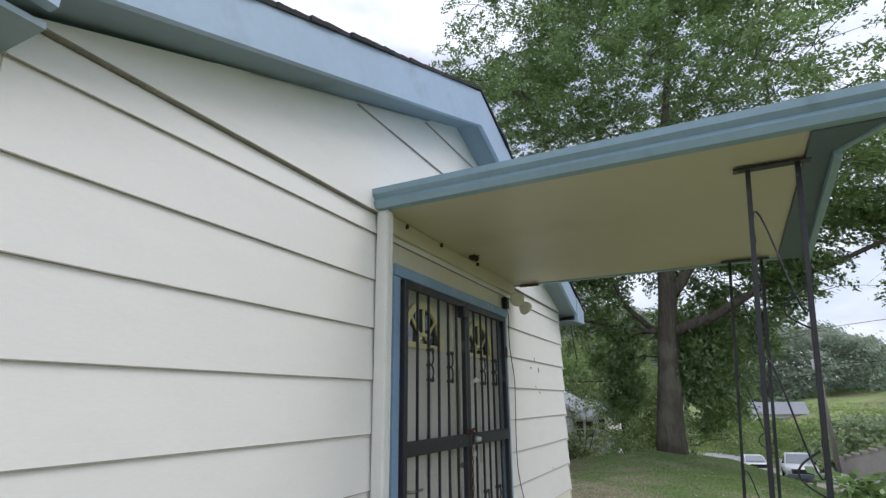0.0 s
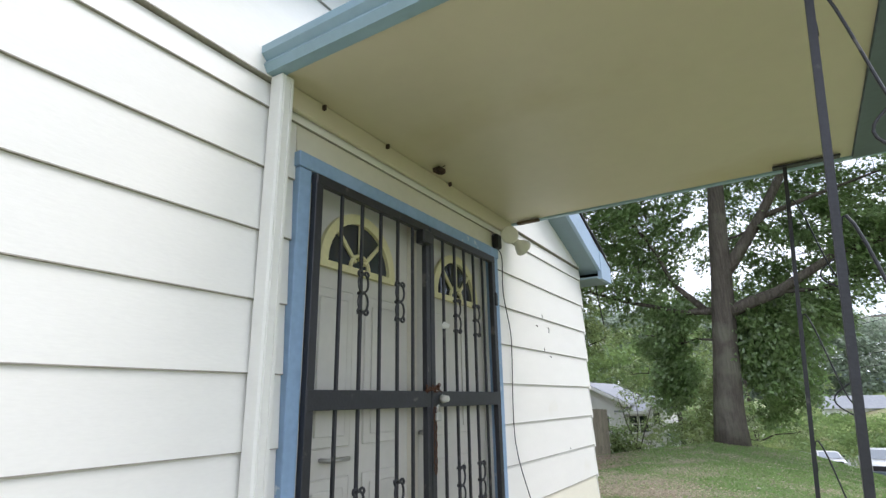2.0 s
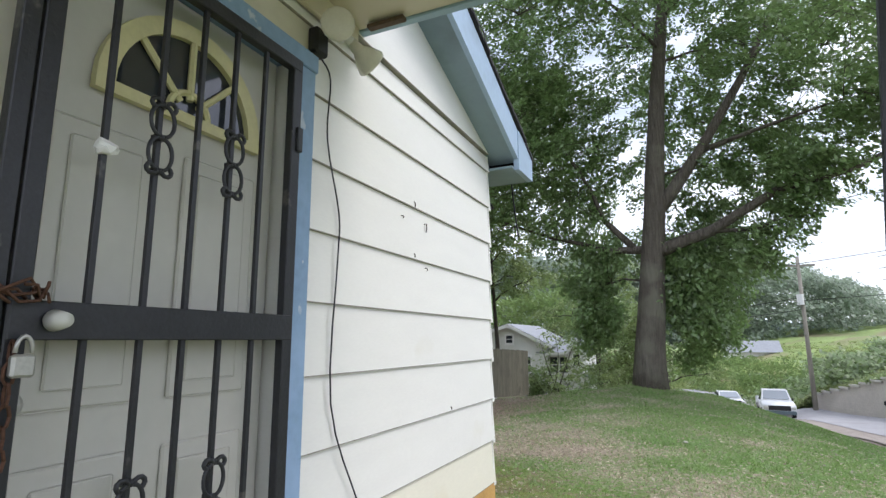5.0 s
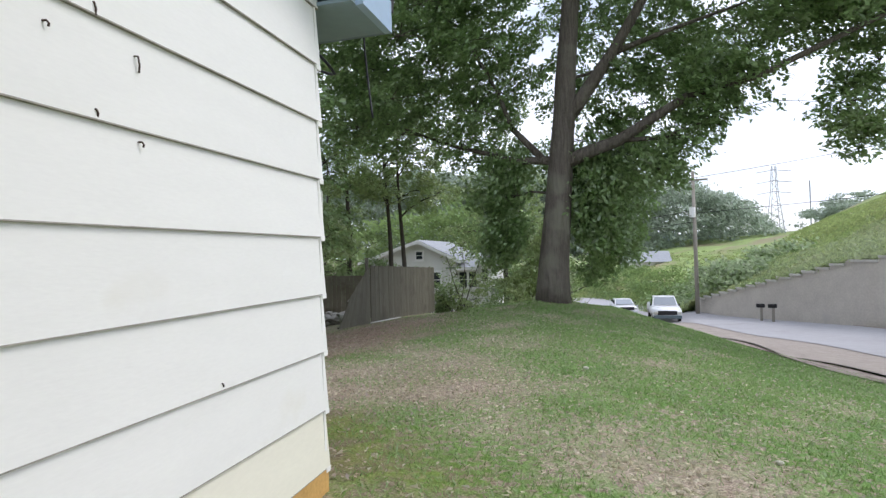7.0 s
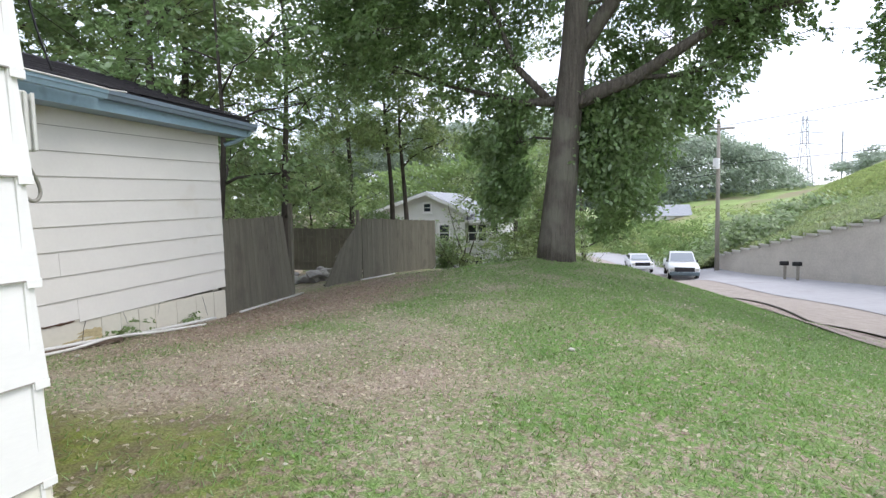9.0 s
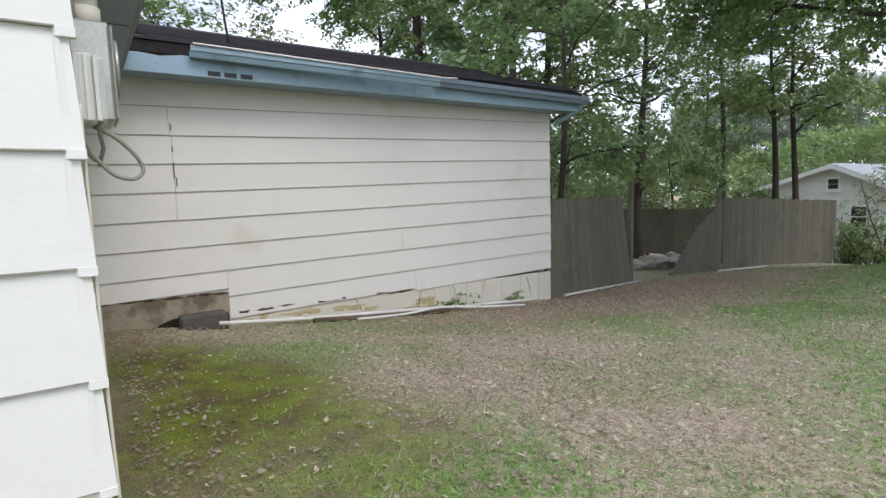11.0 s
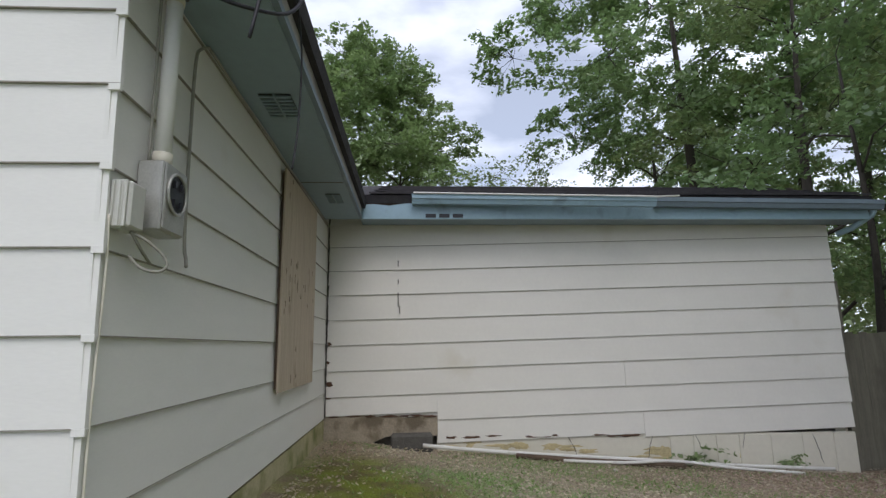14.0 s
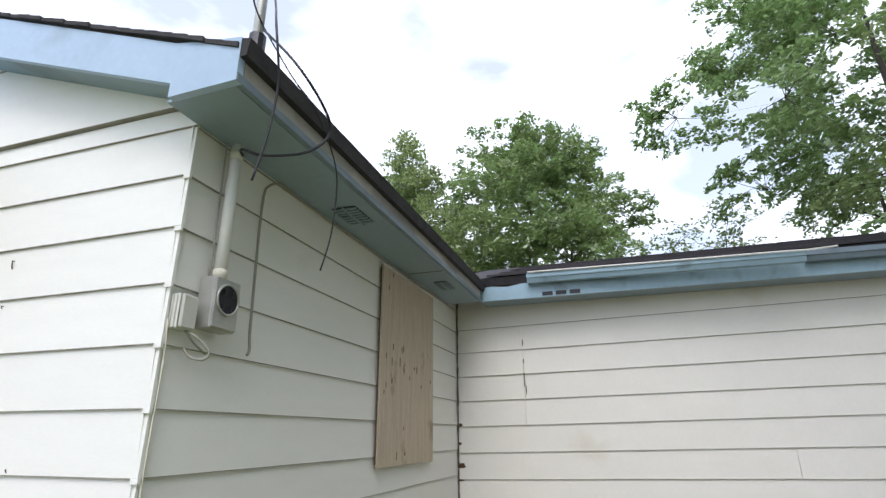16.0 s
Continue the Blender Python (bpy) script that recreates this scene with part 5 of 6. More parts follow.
def tree(name, x, y, height, r0, lobes, label, seed, clumps=42, each=24, leaf=0.17, mat=leaf_b, wood=bark_far, stem_top=None, limbs=(), lean=(0, 0), group="trees", twigs=10, ridged=False):
    """A tapered trunk with limbs to each lobe of the crown; lobes: (dx, dy, z, radius)."""
    rs = np.random.RandomState(seed)
    z0 = float(level(x, y))
    e = thing(name, (x, y, z0), label, "tree", group)
    bm = bmesh.new()
    top = stem_top or height * 0.8
    n_ring = 30 if ridged else 10
    stem = [np.array([lean[0] * f ** 1.3 + 0.12 * math.sin(f * 5 + seed), lean[1] * f + 0.12 * math.cos(f * 4 + seed), z0 + f * top]) + np.array([x, y, 0]) for f in np.linspace(0, 1, n_ring + 1)]
    rad = [r0 * (1 - 0.8 * f ** 0.9) + ((0.2 if ridged else 0.4) * r0 * math.exp(-f * top / 0.5)) for f in np.linspace(0, 1, n_ring + 1)]
    stem[0][2] -= 0.2
    tube(bm, stem, rad, 36 if ridged else 12)
    if ridged:
        for v in bm.verts:
            h = v.co.z - z0
            q = Vector((x, y, v.co.z))
            d = Vector((v.co.x - x, v.co.y - y, 0)).normalized()
            v.co += d * (0.035 * noise.noise(Vector((d.x * 6, d.y * 6, h * 0.9))) + 0.1 * max(0, 0.7 - h) * noise.noise(Vector((d.x * 2.5, d.y * 2.5, 3.0))))
    nodes = [(p, r) for p, r in zip(stem[n_ring // 5:], rad[n_ring // 5:])]
    for pts, ra in limbs:
        nodes += [(np.array([x + p[0], y + p[1], z0 + p[2]]), ra * (1 - 0.75 * i / (len(pts) - 1))) for i, p in enumerate(pts)]
        pts = [(x + p[0], y + p[1], z0 + p[2]) for p in pts]
        tube(bm, pts, [ra * (1 - 0.75 * i / (len(pts) - 1)) for i in range(len(pts))], 9)
    centres = []
    for dx, dy, z, r in lobes:
        c = np.array([x + dx, y + dy, z0 + z])
        k = min(range(len(nodes)), key=lambda i: np.linalg.norm(nodes[i][0] - c) + 1.6 * max(0, nodes[i][0][2] - c[2] + 0.4))
        pts = bent(nodes[k][0], c, rs)
        rr = min(nodes[k][1] * 0.6, 0.02 + 0.022 * r)
        nodes.append((pts[3], rr * 0.6))
        tube(bm, pts, [rr * (1 - 0.7 * i / 5) for i in range(6)], 6)
        d = rs.normal(0, 1, (clumps, 3))
        d /= np.linalg.norm(d, axis=1, keepdims=True)
        cc = c + d * r * (rs.uniform(0.15, 1, (clumps, 1)) ** 0.55) * np.array([1, 1, 0.72])
        centres.append(cc)
        for t in range(twigs):
            tube(bm, bent(c, cc[t], rs, 3), [0.013, 0.01, 0.007, 0.004], 4, caps=False)
    part("trunk", bm, wood, e, "", True)
    v, f = leaves(np.vstack(centres), each, 0.2, leaf, leaf * 0.52, rs, 0.55 + 2.2 * leaf)
    me = leaf_mesh("crown", v - np.array([x, y, z0]), f, mat)
    ob = new("crown", me)
    ob.parent = e
    return e


def crown(seed, n, rx, ry, z0, z1, r=1.8):
    rs = np.random.RandomState(seed)
    out = []
    for i in range(n):
        f = (i + 0.5) / n
        z = z0 + (z1 - z0) * f
        w = math.sqrt(max(0.05, 1 - (2 * f - 0.85) ** 2 * 0.85))
        a = i * 2.4 + rs.uniform(-0.4, 0.4)
        q = rs.uniform(0.35, 1.0)
        out.append((rx * w * q * math.cos(a), ry * w * q * math.sin(a), z + rs.uniform(-0.6, 0.6), r * rs.uniform(0.75, 1.2)))
    return out


oak_lobes = [q for q in crown(1, 66, 9.0, 7.5, 6.4, 20.0, 2.0) if not (q[1] < 0.6 and -1.4 < q[0] < 3.2 and q[2] < 10)] + [
    (8.2, -2.0, 4.6, 1.4), (4.6, -0.5, 5.6, 1.4), (9.5, -2.5, 6.0, 1.6), (7.0, 0.5, 7.2, 1.7), (3.2, 0.8, 4.0, 1.0), (2.2, 1.0, 3.0, 1.0), (2.4, 0.4, 2.0, 0.8),
    (1.2, 1.4, 3.6, 1.0), (-2.5, 0.6, 4.6, 1.2), (-4.2, 0.0, 5.0, 1.5), (-6.0, 0.8, 5.6, 1.6), (-1.8, 1.6, 3.0, 1.0), (-3.4, -2.2, 7.0, 1.6), (8.8, -4.0, 5.4, 1.3), (5.5, -3.5, 7.6, 1.6), (2.0, 0.5, 6.4, 1.4), (3.6, 1.5, 7.6, 1.6), (1.0, 1.6, 8.2, 1.7), (-1.6, 1.5, 6.6, 1.6), (5.0, 1.0, 8.6, 1.8), (3.4, 2.0, 5.4, 1.3), (6.6, 1.5, 9.6, 1.8), (3.0, 2.2, 4.4, 1.2), (-4.6, 1.6, 7.0, 1.7), (-6.6, -0.6, 7.6, 1.7), (10.2, -1.0, 7.4, 1.6), (-2.6, 2.0, 8.8, 1.8), (2.9, 2.4, 1.6, 0.9), (2.9, 2.6, 2.6, 1.0), (3.3, 2.8, 3.8, 1.1), (3.4, 2.8, 3.2, 1.0), (2.2, 2.4, 0.9, 0.8), (-1.6, 2.4, 2.0, 0.9), (3.0, 3.0, 6.0, 1.5), (4.4, 3.2, 7.2, 1.6), (1.4, 3.0, 5.0, 1.4), (0.6, 3.2, 7.0, 1.6), (2.4, 3.4, 8.8, 1.7), (-1.4, 3.0, 4.6, 1.3), (8.0, 1.4, 8.4, 1.7), (9.6, 0.6, 9.4, 1.7), (7.4, -2.6, 8.6, 1.6), (11.2, -2.0, 8.2, 1.5), (11.0, -3.2, 6.6, 1.3), (5.8, 2.6, 10.6, 1.8), (3.6, 2.6, 10.4, 1.8), (-0.8, 2.8, 9.8, 1.8), (-4.4, 2.8, 9.6, 1.8)]
oak_lobes = [(q[0] * 0.68, *q[1:]) if 0 < q[0] < 4.4 and q[2] < 5.7 else q for q in oak_lobes]
oak_lobes += [q for q in crown(2, 22, 8.6, 6.0, 9.5, 18.0, 2.0) if q[0] > -3]
oak_lobes = [q for q in oak_lobes if not (4.9 < q[0] < 9.2 and 4.0 < q[2] < 6.6)] + [(10.4, -1.5, 5.4, 1.2), (9.6, -2.2, 4.5, 1.0), (11.5, -2.5, 6.6, 1.4), (5.6, -1.0, 7.3, 1.2), (7.0, -1.4, 7.1, 1.2), (8.4, -1.6, 7.3, 1.3), (9.8, -1.8, 6.7, 1.2), (6.2, 1.0, 7.5, 1.3), (9.2, 0.5, 7.3, 1.2), (4.2, -0.6, 5.6, 0.9), (3.6, 0.6, 6.4, 1.1), (7.2, -0.5, 4.7, 0.9), (7.8, -0.3, 5.6, 1.1), (8.4, 0.0, 6.6, 1.2), (6.9, -0.8, 6.5, 1.0), (7.8, 0.6, 4.1, 0.7)]
# foliage hanging round the trunk, below the right limb, and to the left of the stem
oak_lobes += [(-1.1, 0.4, 3.9, 0.6), (1.0, 0.5, 3.6, 0.7), (1.15, 0.5, 2.8, 0.8), (1.3, 0.5, 2.0, 0.7), (-1.2, 0.6, 3.0, 0.8), (-1.3, 0.6, 2.2, 0.7), (-1.4, 0.9, 1.5, 0.6),
              (1.7, 0.2, 3.2, 0.9), (3.6, -0.4, 4.2, 0.8), (4.2, -0.6, 5.0, 0.8), (2.9, -0.3, 3.4, 0.7)]
oak_lobes += [(q[0] - 3.6, q[1], q[2], q[3]) for q in crown(3, 18, 3.0, 2.4, 5.6, 10.5, 1.4)]
oak_lobes += [q for q in crown(4, 34, 8.0, 6.2, 9.5, 20.0, 2.0) if q[1] < 3]
tree("oak_tree", -1.08, 20.8, 21, 0.43, oak_lobes, "big spreading oak with a thick grooved trunk on the lawn", 7, 24, 62, 0.15, leaf_a, bark, 15.0,
     [([(0.5, 0, 4.9), (0.95, -0.1, 5.4), (1.85, -0.2, 6.6), (3.1, -0.3, 8.6), (4.4, -0.3, 11.2)], 0.24),
      ([(0.35, 0, 3.7), (1.1, -0.2, 4.0), (1.95, -0.3, 4.25), (2.6, -0.5, 4.6), (3.6, -0.7, 5.15), (5.1, -0.9, 5.4), (7.5, -1.6, 6.3)], 0.21),
      ([(0.2, 0, 3.9), (-0.35, 0.1, 3.95), (-0.8, 0.2, 3.96), (-1.4, 0.3, 4.2), (-2.7, 0.4, 4.6), (-4.6, 0.4, 5.4)], 0.13),
      ([(-0.1, 0.05, 4.0), (-0.9, 0.1, 4.9), (-1.3, 0.2, 6.0), (-2.4, 0.3, 8.0)], 0.11),
      ([(1.95, -0.3, 4.25), (3.0, -0.4, 4.2), (4.0, -0.6, 4.5)], 0.07), ([(1.85, -0.2, 6.6), (3.2, -0.5, 6.9), (5.2, -0.8, 7.3)], 0.09)], (1.9, 0.0), "", 10, True)

WOODS = [(-9.6, 30.5, 12, 0.16, 3.0, 5.6), (-9.0, 30.9, 13, 0.15, 3.2, 5.8), (-13, 20.5, 15, 0.22, 4.2, 3.2), (-15.5, 24.5, 17, 0.25, 4.6, 3.4), (-11.5, 25, 14, 0.18, 3.6, 3.6), (-19, 29, 18, 0.28, 5, 3.0),
         (-13.5, 34, 16, 0.2, 4.4, 7.5), (-5.5, 41, 15, 0.2, 3.4, 2.2), (-1.5, 46, 14, 0.2, 4.0, 2.0), (-24, 35, 18, 0.25, 5, 2.6), (-20, 44, 17, 0.25, 5.5, 1.5), (-28, 26, 17, 0.25, 5, 2.0), (-24, 21.5, 16, 0.24, 4.6, 2.4)]
for i, (x, y, h2, r0, cr2, base) in enumerate(WOODS):
    tree("wood_tree", x, y, h2, r0, crown(30 + i, 14 if h2 > 12 else 10, cr2, cr2, base, h2 - 1.0, 1.6), "slender tree with a dark trunk in the wood behind the yard", 50 + i, 15, 46, 0.19, leaf_b if i % 3 else leaf_c, group="wood trees", twigs=4)
tree("sapling", -5.35, 28.3, 3.6, 0.035, crown(60, 7, 1.3, 1.0, 0.8, 3.2, 0.6), "thin sparse sapling at the end of the fence", 61, 7, 16, 0.12, leaf_b, bark_far, 3.0, [([(0.05, 0, 0.4), (0.4, 0, 1.4), (1.0, 0, 2.9)], 0.03), ([(0, 0, 0.5), (-0.4, 0, 1.6), (-0.7, 0, 2.8)], 0.03)], group="wood trees", twigs=5)
for i, (x, y, h2, cr2) in enumerate(((-15.5, 33, 7.5, 2.6), (-19, 36, 8, 3.0), (-12.0, 31.5, 6.0, 2.0), (-22, 31, 8, 3.0), (-3.4, 36, 6.5, 2.2), (-2.2, 30.5, 5.0, 1.6))):
    tree("understorey_tree", x, y, h2, 0.09, crown(140 + i, 11, cr2, cr2, 1.0, h2 - 0.5, 1.3), "low leafy tree filling the wood behind the fence", 150 + i, 15, 44, 0.17, leaf_b if i % 2 else leaf_c, group="wood trees", twigs=3)
# trees over the wing roof
tree("tall_tree", -19.5, 20.7, 21, 0.34, crown(80, 46, 6.8, 7.6, 9.2, 21.0, 1.9), "tall open-crowned tree standing behind the wing", 81, 20, 64, 0.24, leaf_a, bark_far, 17, group="yard trees")
tree("tall_tree", -17.0, 23.6, 18, 0.28, crown(82, 14, 5.0, 4.6, 6.0, 17.0, 1.9), "tall open-crowned tree standing behind the wing", 83, 20, 54, 0.23, leaf_a, bark_far, 15, group="yard trees")
tree("yard_tree", -26, 6.6, 18.5, 0.26, crown(84, 44, 5.6, 6.6, 5.0, 17.0, 2.1), "full bright green tree behind the house roof", 85, 26, 58, 0.25, leaf_c, bark_far, group="yard trees")
tree("yard_tree", -24, 0.2, 16.5, 0.22, crown(86, 22, 2.6, 2.8, 5.0, 15.8, 1.5), "narrow green tree behind the house roof", 87, 28, 50, 0.22, leaf_b, bark_far, group="yard trees")
tree("yard_tree", -20.5, 3.6, 11.0, 0.16, crown(94, 14, 3.0, 3.4, 4.5, 10.4, 1.5), "yellow green bushy tree behind the house roof", 95, 24, 40, 0.22, leaf_b, bark_far, group="yard trees")
tree("yard_tree", -21.5, 8.9, 11.5, 0.18, crown(88, 16, 3.8, 3.6, 4.5, 11.0, 1.5), "yellow green bushy tree behind the house roof", 89, 24, 40, 0.22, leaf_c, bark_far, group="yard trees")
tree("yard_tree", -24, 15.2, 11.5, 0.16, crown(90, 9, 3.0, 3.0, 6.0, 10.4, 1.3), "thin twiggy tree behind the wing roof", 91, 26, 16, 0.2, leaf_b, bark_far, group="yard trees")
tree("overhanging_tree", -8.6, 17.6, 8.5, 0.10, crown(92, 9, 2.6, 2.4, 2.8, 8.0, 1.2), "young tree whose branches hang over the fence", 93, 18, 40, 0.17, leaf_a, bark_far, group="yard trees", lean=(0.8, -0.4))

# ---- shrubs ----
def shrub(x, y, w, h2, seed, mat, label, n=16):
    rs = np.random.RandomState(seed)
    z0 = float(level(x, y))
    e = thing("shrub", (x, y, z0), label, "shrub", "shrubs")
    bm = bmesh.new()
    c = []
    for i in range(n):
        p = np.array([x + rs.normal(0, w * 0.4), y + rs.normal(0, w * 0.4), z0 + h2 * rs.uniform(0.25, 1.0)])
        tube(bm, bent((x + rs.normal(0, 0.1), y, z0 - 0.1), p, rs, 3), [0.02, 0.015, 0.01, 0.005], 4)
        c.append(p)
        c.append(p * 0.6 + np.array([x, y, z0]) * 0.4)
    part("stem", bm, bark_far, e)
    v, f = leaves(np.array(c), 40, 0.22, 0.13, 0.07, rs, 0.6)
    ob = new("foliage", leaf_mesh("foliage", v - np.array([x, y, z0]), f, mat))
    ob.parent = e


shrub(1.66, 7.6, 0.6, 0.85, 1, leaf_a, "dense green shrub at the lawn edge", 26)
for i, (x, y, w, h2) in enumerate(((-9.6, 37.5, 2.2, 3.6), (-7.4, 38.5, 2.0, 3.0), (-12.5, 38.0, 2.0, 3.4), (-5.6, 28.2, 1.4, 1.4), (-4.4, 30.6, 0.8, 1.0), (-2.6, 27.0, 1.0, 1.2), (-6.3, 28.6, 1.0, 1.5), (-1.8, 32.0, 1.6, 1.7), (-4.6, 38.0, 2.0, 3.0), (-2.4, 41.0, 2.0, 2.8), (-6.8, 43.0, 2.2, 3.4), (-0.9, 37.0, 1.5, 2.2))):
    shrub(x, y, w, h2, 10 + i, leaf_b if i % 2 else leaf_c, "loose wild shrub at the end of the fence")

# ---- retaining wall with stepped caps ----
WALL = [(7.4, 47.9), (10.6, 39.4), (13.2, 32.7), (17.5, 22.0), (22, 10)]
wall_pts = []
for (xa, ya), (xb, yb4) in zip(WALL, WALL[1:]):
    L = math.hypot(xb - xa, yb4 - ya)
    for i in range(int(L / 0.9)):
        wall_pts.append((xa + (xb - xa) * i * 0.9 / L, ya + (yb4 - ya) * i * 0.9 / L))


def wall_top(i):
    f = i / 17.0
    return -2.35 + 3.23 * min(f, 1.9)


bm = bmesh.new()
tops = []
for i, ((xa, ya), (xb, yb4)) in enumerate(zip(wall_pts, wall_pts[1:])):
    zt = round(wall_top(i) / 0.2) * 0.2
    tops.append(zt)
    d = Vector((xb - xa, yb4 - ya)).normalized()
    nrm = Vector((d.y, -d.x))
    if nrm.dot(Vector((-1, -0.3))) < 0:
        nrm = -nrm
    zz = float(level(xa, ya)) - 0.4
    row = 0
    while zz < zt - 0.01:
        setb = -0.02 * row
        p = [Vector((xa, ya)) + nrm * setb, Vector((xb, yb4)) + nrm * setb, Vector((xb, yb4)) + nrm * (setb - 0.5), Vector((xa, ya)) + nrm * (setb - 0.5)]
        prism(bm, [(q.x, q.y) for q in p], zz, min(zz + 0.3985, zt), "z")
        zz += 0.4
        row += 1
retaining = structure("retaining_wall", bm, wall_block, "long grey block retaining wall with stepped top", "wall")
for i, ((xa, ya), (xb, yb4)) in enumerate(zip(wall_pts, wall_pts[1:])):
    d = Vector((xb - xa, yb4 - ya)).normalized()
    nrm = Vector((d.y, -d.x))
    if nrm.dot(Vector((-1, -0.3))) < 0:
        nrm = -nrm
    rows = max(0, int((tops[i] + 3.4) / 0.4))
    o = nrm * (0.08 - 0.02 * rows)
    p = [Vector((xa, ya)) + o, Vector((xb, yb4)) + o, Vector((xb, yb4)) + o - nrm * 0.4, Vector((xa, ya)) + o - nrm * 0.4]
    bm = bmesh.new()
    prism(bm, [(q.x, q.y) for q in p], tops[i] + 0.003, tops[i] + 0.12, "z")
    part("cap_block", bm, cap_block, retaining)

# ---- grassy embankment behind the wall ----
edge = [(x, y, float(level(x, y)) - 0.3) for x, y in ((-6, 84), (-1, 72), (3.6, 61), (6.2, 52))] + [(x, y, t - 0.1) for (x, y), t in zip(wall_pts[::2], tops[::2])]
ev, ef, cols = [], [], 26
rse = np.random.RandomState(3)
for i, (x, y, z) in enumerate(edge):
    d = np.array([x - 0.1, y - 6.2])
    d = d / np.linalg.norm(d)
    d = d * 0.6 + np.array([0.75, 0.55]) * 0.4
    d /= np.linalg.norm(d)
    for j in range(cols):
        s = 0.35 + 75 * (j / (cols - 1)) ** 1.4
        up = (0.14 + 0.085 * min(1, max(0, (i - 4) / 9))) * s - 0.0004 * s * s
        bumpy = 0.25 * math.sin(s * 0.4 + i * 0.7) * min(1, s / 10)
        ev.append((x + d[0] * s, y + d[1] * s, z + up + bumpy))
for i in range(len(edge) - 1):
    for j in range(cols - 1):
        a = i * cols + j
        ef.append((a, a + 1, a + cols + 1, a + cols))
tagged(new("embankment", arrays("embankment", ev, ef, meadow, True)), "bright green rough grass embankment above the wall", "embankment", "", "structure")

# rough grass standing on the bank
rsk = np.random.RandomState(5)
EV = np.array(ev).reshape(len(edge), cols, 3)
ki, kj = rsk.randint(0, len(edge) - 1, 48000), np.minimum((rsk.uniform(0, 1, 48000) ** 1.5 * 17).astype(int), cols - 2)
ku, kv = rsk.uniform(0, 1, (48000, 1)), rsk.uniform(0, 1, (48000, 1))
c = (EV[ki, kj] * (1 - ku) + EV[ki + 1, kj] * ku) * (1 - kv) + (EV[ki, kj + 1] * (1 - ku) + EV[ki + 1, kj + 1] * ku) * kv
v, f = leaves(c + np.array([0, 0, 0.06]), 3, 0.1, 0.42, 0.09, rsk)
tagged(new("bank_grass", leaf_mesh("bank_grass", v, f, leaf_material("bank_grass", (0.23, 0.35, 0.105), (0.38, 0.40, 0.18)))), "tall rough grass on the embankment", "grass", "", "stuff")
# scrub on the bank and far woods
rsb = np.random.RandomState(12)
c = []
for k in range(420):
    f = rsb.uniform(0, 1)
    s = abs(rsb.normal(0, 7)) + 1.0
    i = int(f * 6)
    x, y, z = edge[i]
    x2, y2, z2 = edge[i + 1]
    t = rsb.uniform()
    c.append((x + (x2 - x) * t + s * 0.75, y + (y2 - y) * t + s * 0.66, z + (z2 - z) * t + 0.14 * s + rsb.uniform(0.1, 1.0) ** 1.5 * (1.0 + 1.6 * abs(math.sin(7 * f)))))
v, f = leaves(np.array(c), 60, 0.45, 0.34, 0.2, rsb)
tagged(new("bank_scrub", leaf_mesh("bank_scrub", v, f, leaf_c)), "dense green scrub covering the lower bank", "scrub", "", "stuff")
c = []
for k in range(3600):
    q, y = rsb.uniform(-70, 34), 118 + rsb.uniform(0, 60)
    far = (y - 6.5) / 113.5
    top = float(np.interp(q, (-70, 0, 10, 20, 31, 35), (19, 18, 15.2, 12.8, 8.2, 2.5))) + 1.3 * math.sin(q * 0.55) * math.sin(q * 0.23 + 1) + rsb.normal(0, 0.5)
    c.append((q * far, y, 1.2 + (top - 1.2) * far - rsb.uniform(0, 1) ** 1.5 * 17 * far))
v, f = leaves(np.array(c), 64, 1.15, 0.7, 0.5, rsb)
tagged(new("far_woods", leaf_mesh("far_woods", v, f, leaf_hazed)), "haze-tinted green woods on the far hillside", "woods", "", "stuff")
c = []
for k in range(700):
    a = rsb.uniform(0.1, 1.5)
    r = rsb.uniform(46, 62) if a > 0.5 else rsb.uniform(66, 82)
    c.append((-r * math.sin(a), 8 + r * math.cos(a), -3 + (10 + 3 * math.sin(a * 9)) * rsb.uniform(0.05, 1.0)))
v, f = leaves(np.array(c), 60, 1.1, 0.6, 0.4, rsb)
tagged(new("wood_edge", leaf_mesh("wood_edge", v, f, leaf_c)), "deep green wood closing the view behind the fence", "woods", "", "stuff")
c = []
for k in range(500):
    a = rsb.uniform(1.45, 3.0)
    r = rsb.uniform(44, 56)
    c.append((-r * math.sin(a), 8 + r * math.cos(a), -1 + 9 * rsb.uniform(0.0, 1.0)))
v, f = leaves(np.array(c), 50, 1.1, 0.6, 0.4, rsb)
tagged(new("back_wood", leaf_mesh("back_wood", v, f, leaf_b)), "green wood behind the house", "woods", "", "stuff")
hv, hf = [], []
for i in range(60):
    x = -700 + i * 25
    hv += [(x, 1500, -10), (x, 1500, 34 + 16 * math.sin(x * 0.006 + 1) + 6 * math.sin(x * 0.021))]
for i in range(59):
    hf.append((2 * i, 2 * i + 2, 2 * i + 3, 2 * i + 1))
tagged(new("backdrop", arrays("backdrop", hv, hf, haze_mat)), "mountain ridge on the horizon, coloured in blue haze", "mountain", "", "structure")


# ---- street things ----
def wheel(parent, c, r, side):
    bm = bmesh.new()
    tube(bm, [Vector(c) + Vector(side) * a for a in (-0.1, -0.085, 0.085, 0.1)], [r * 0.9, r, r, r * 0.9], 16)
    w = part("wheel", bm, tyre_mat, parent, "black tyre")
    bm = bmesh.new()
    tube(bm, [Vector(c) + Vector(side) * a for a in (-0.105, 0.105)], r * 0.58, 12)
    part("rim", bm, galv, w, "silver rim")


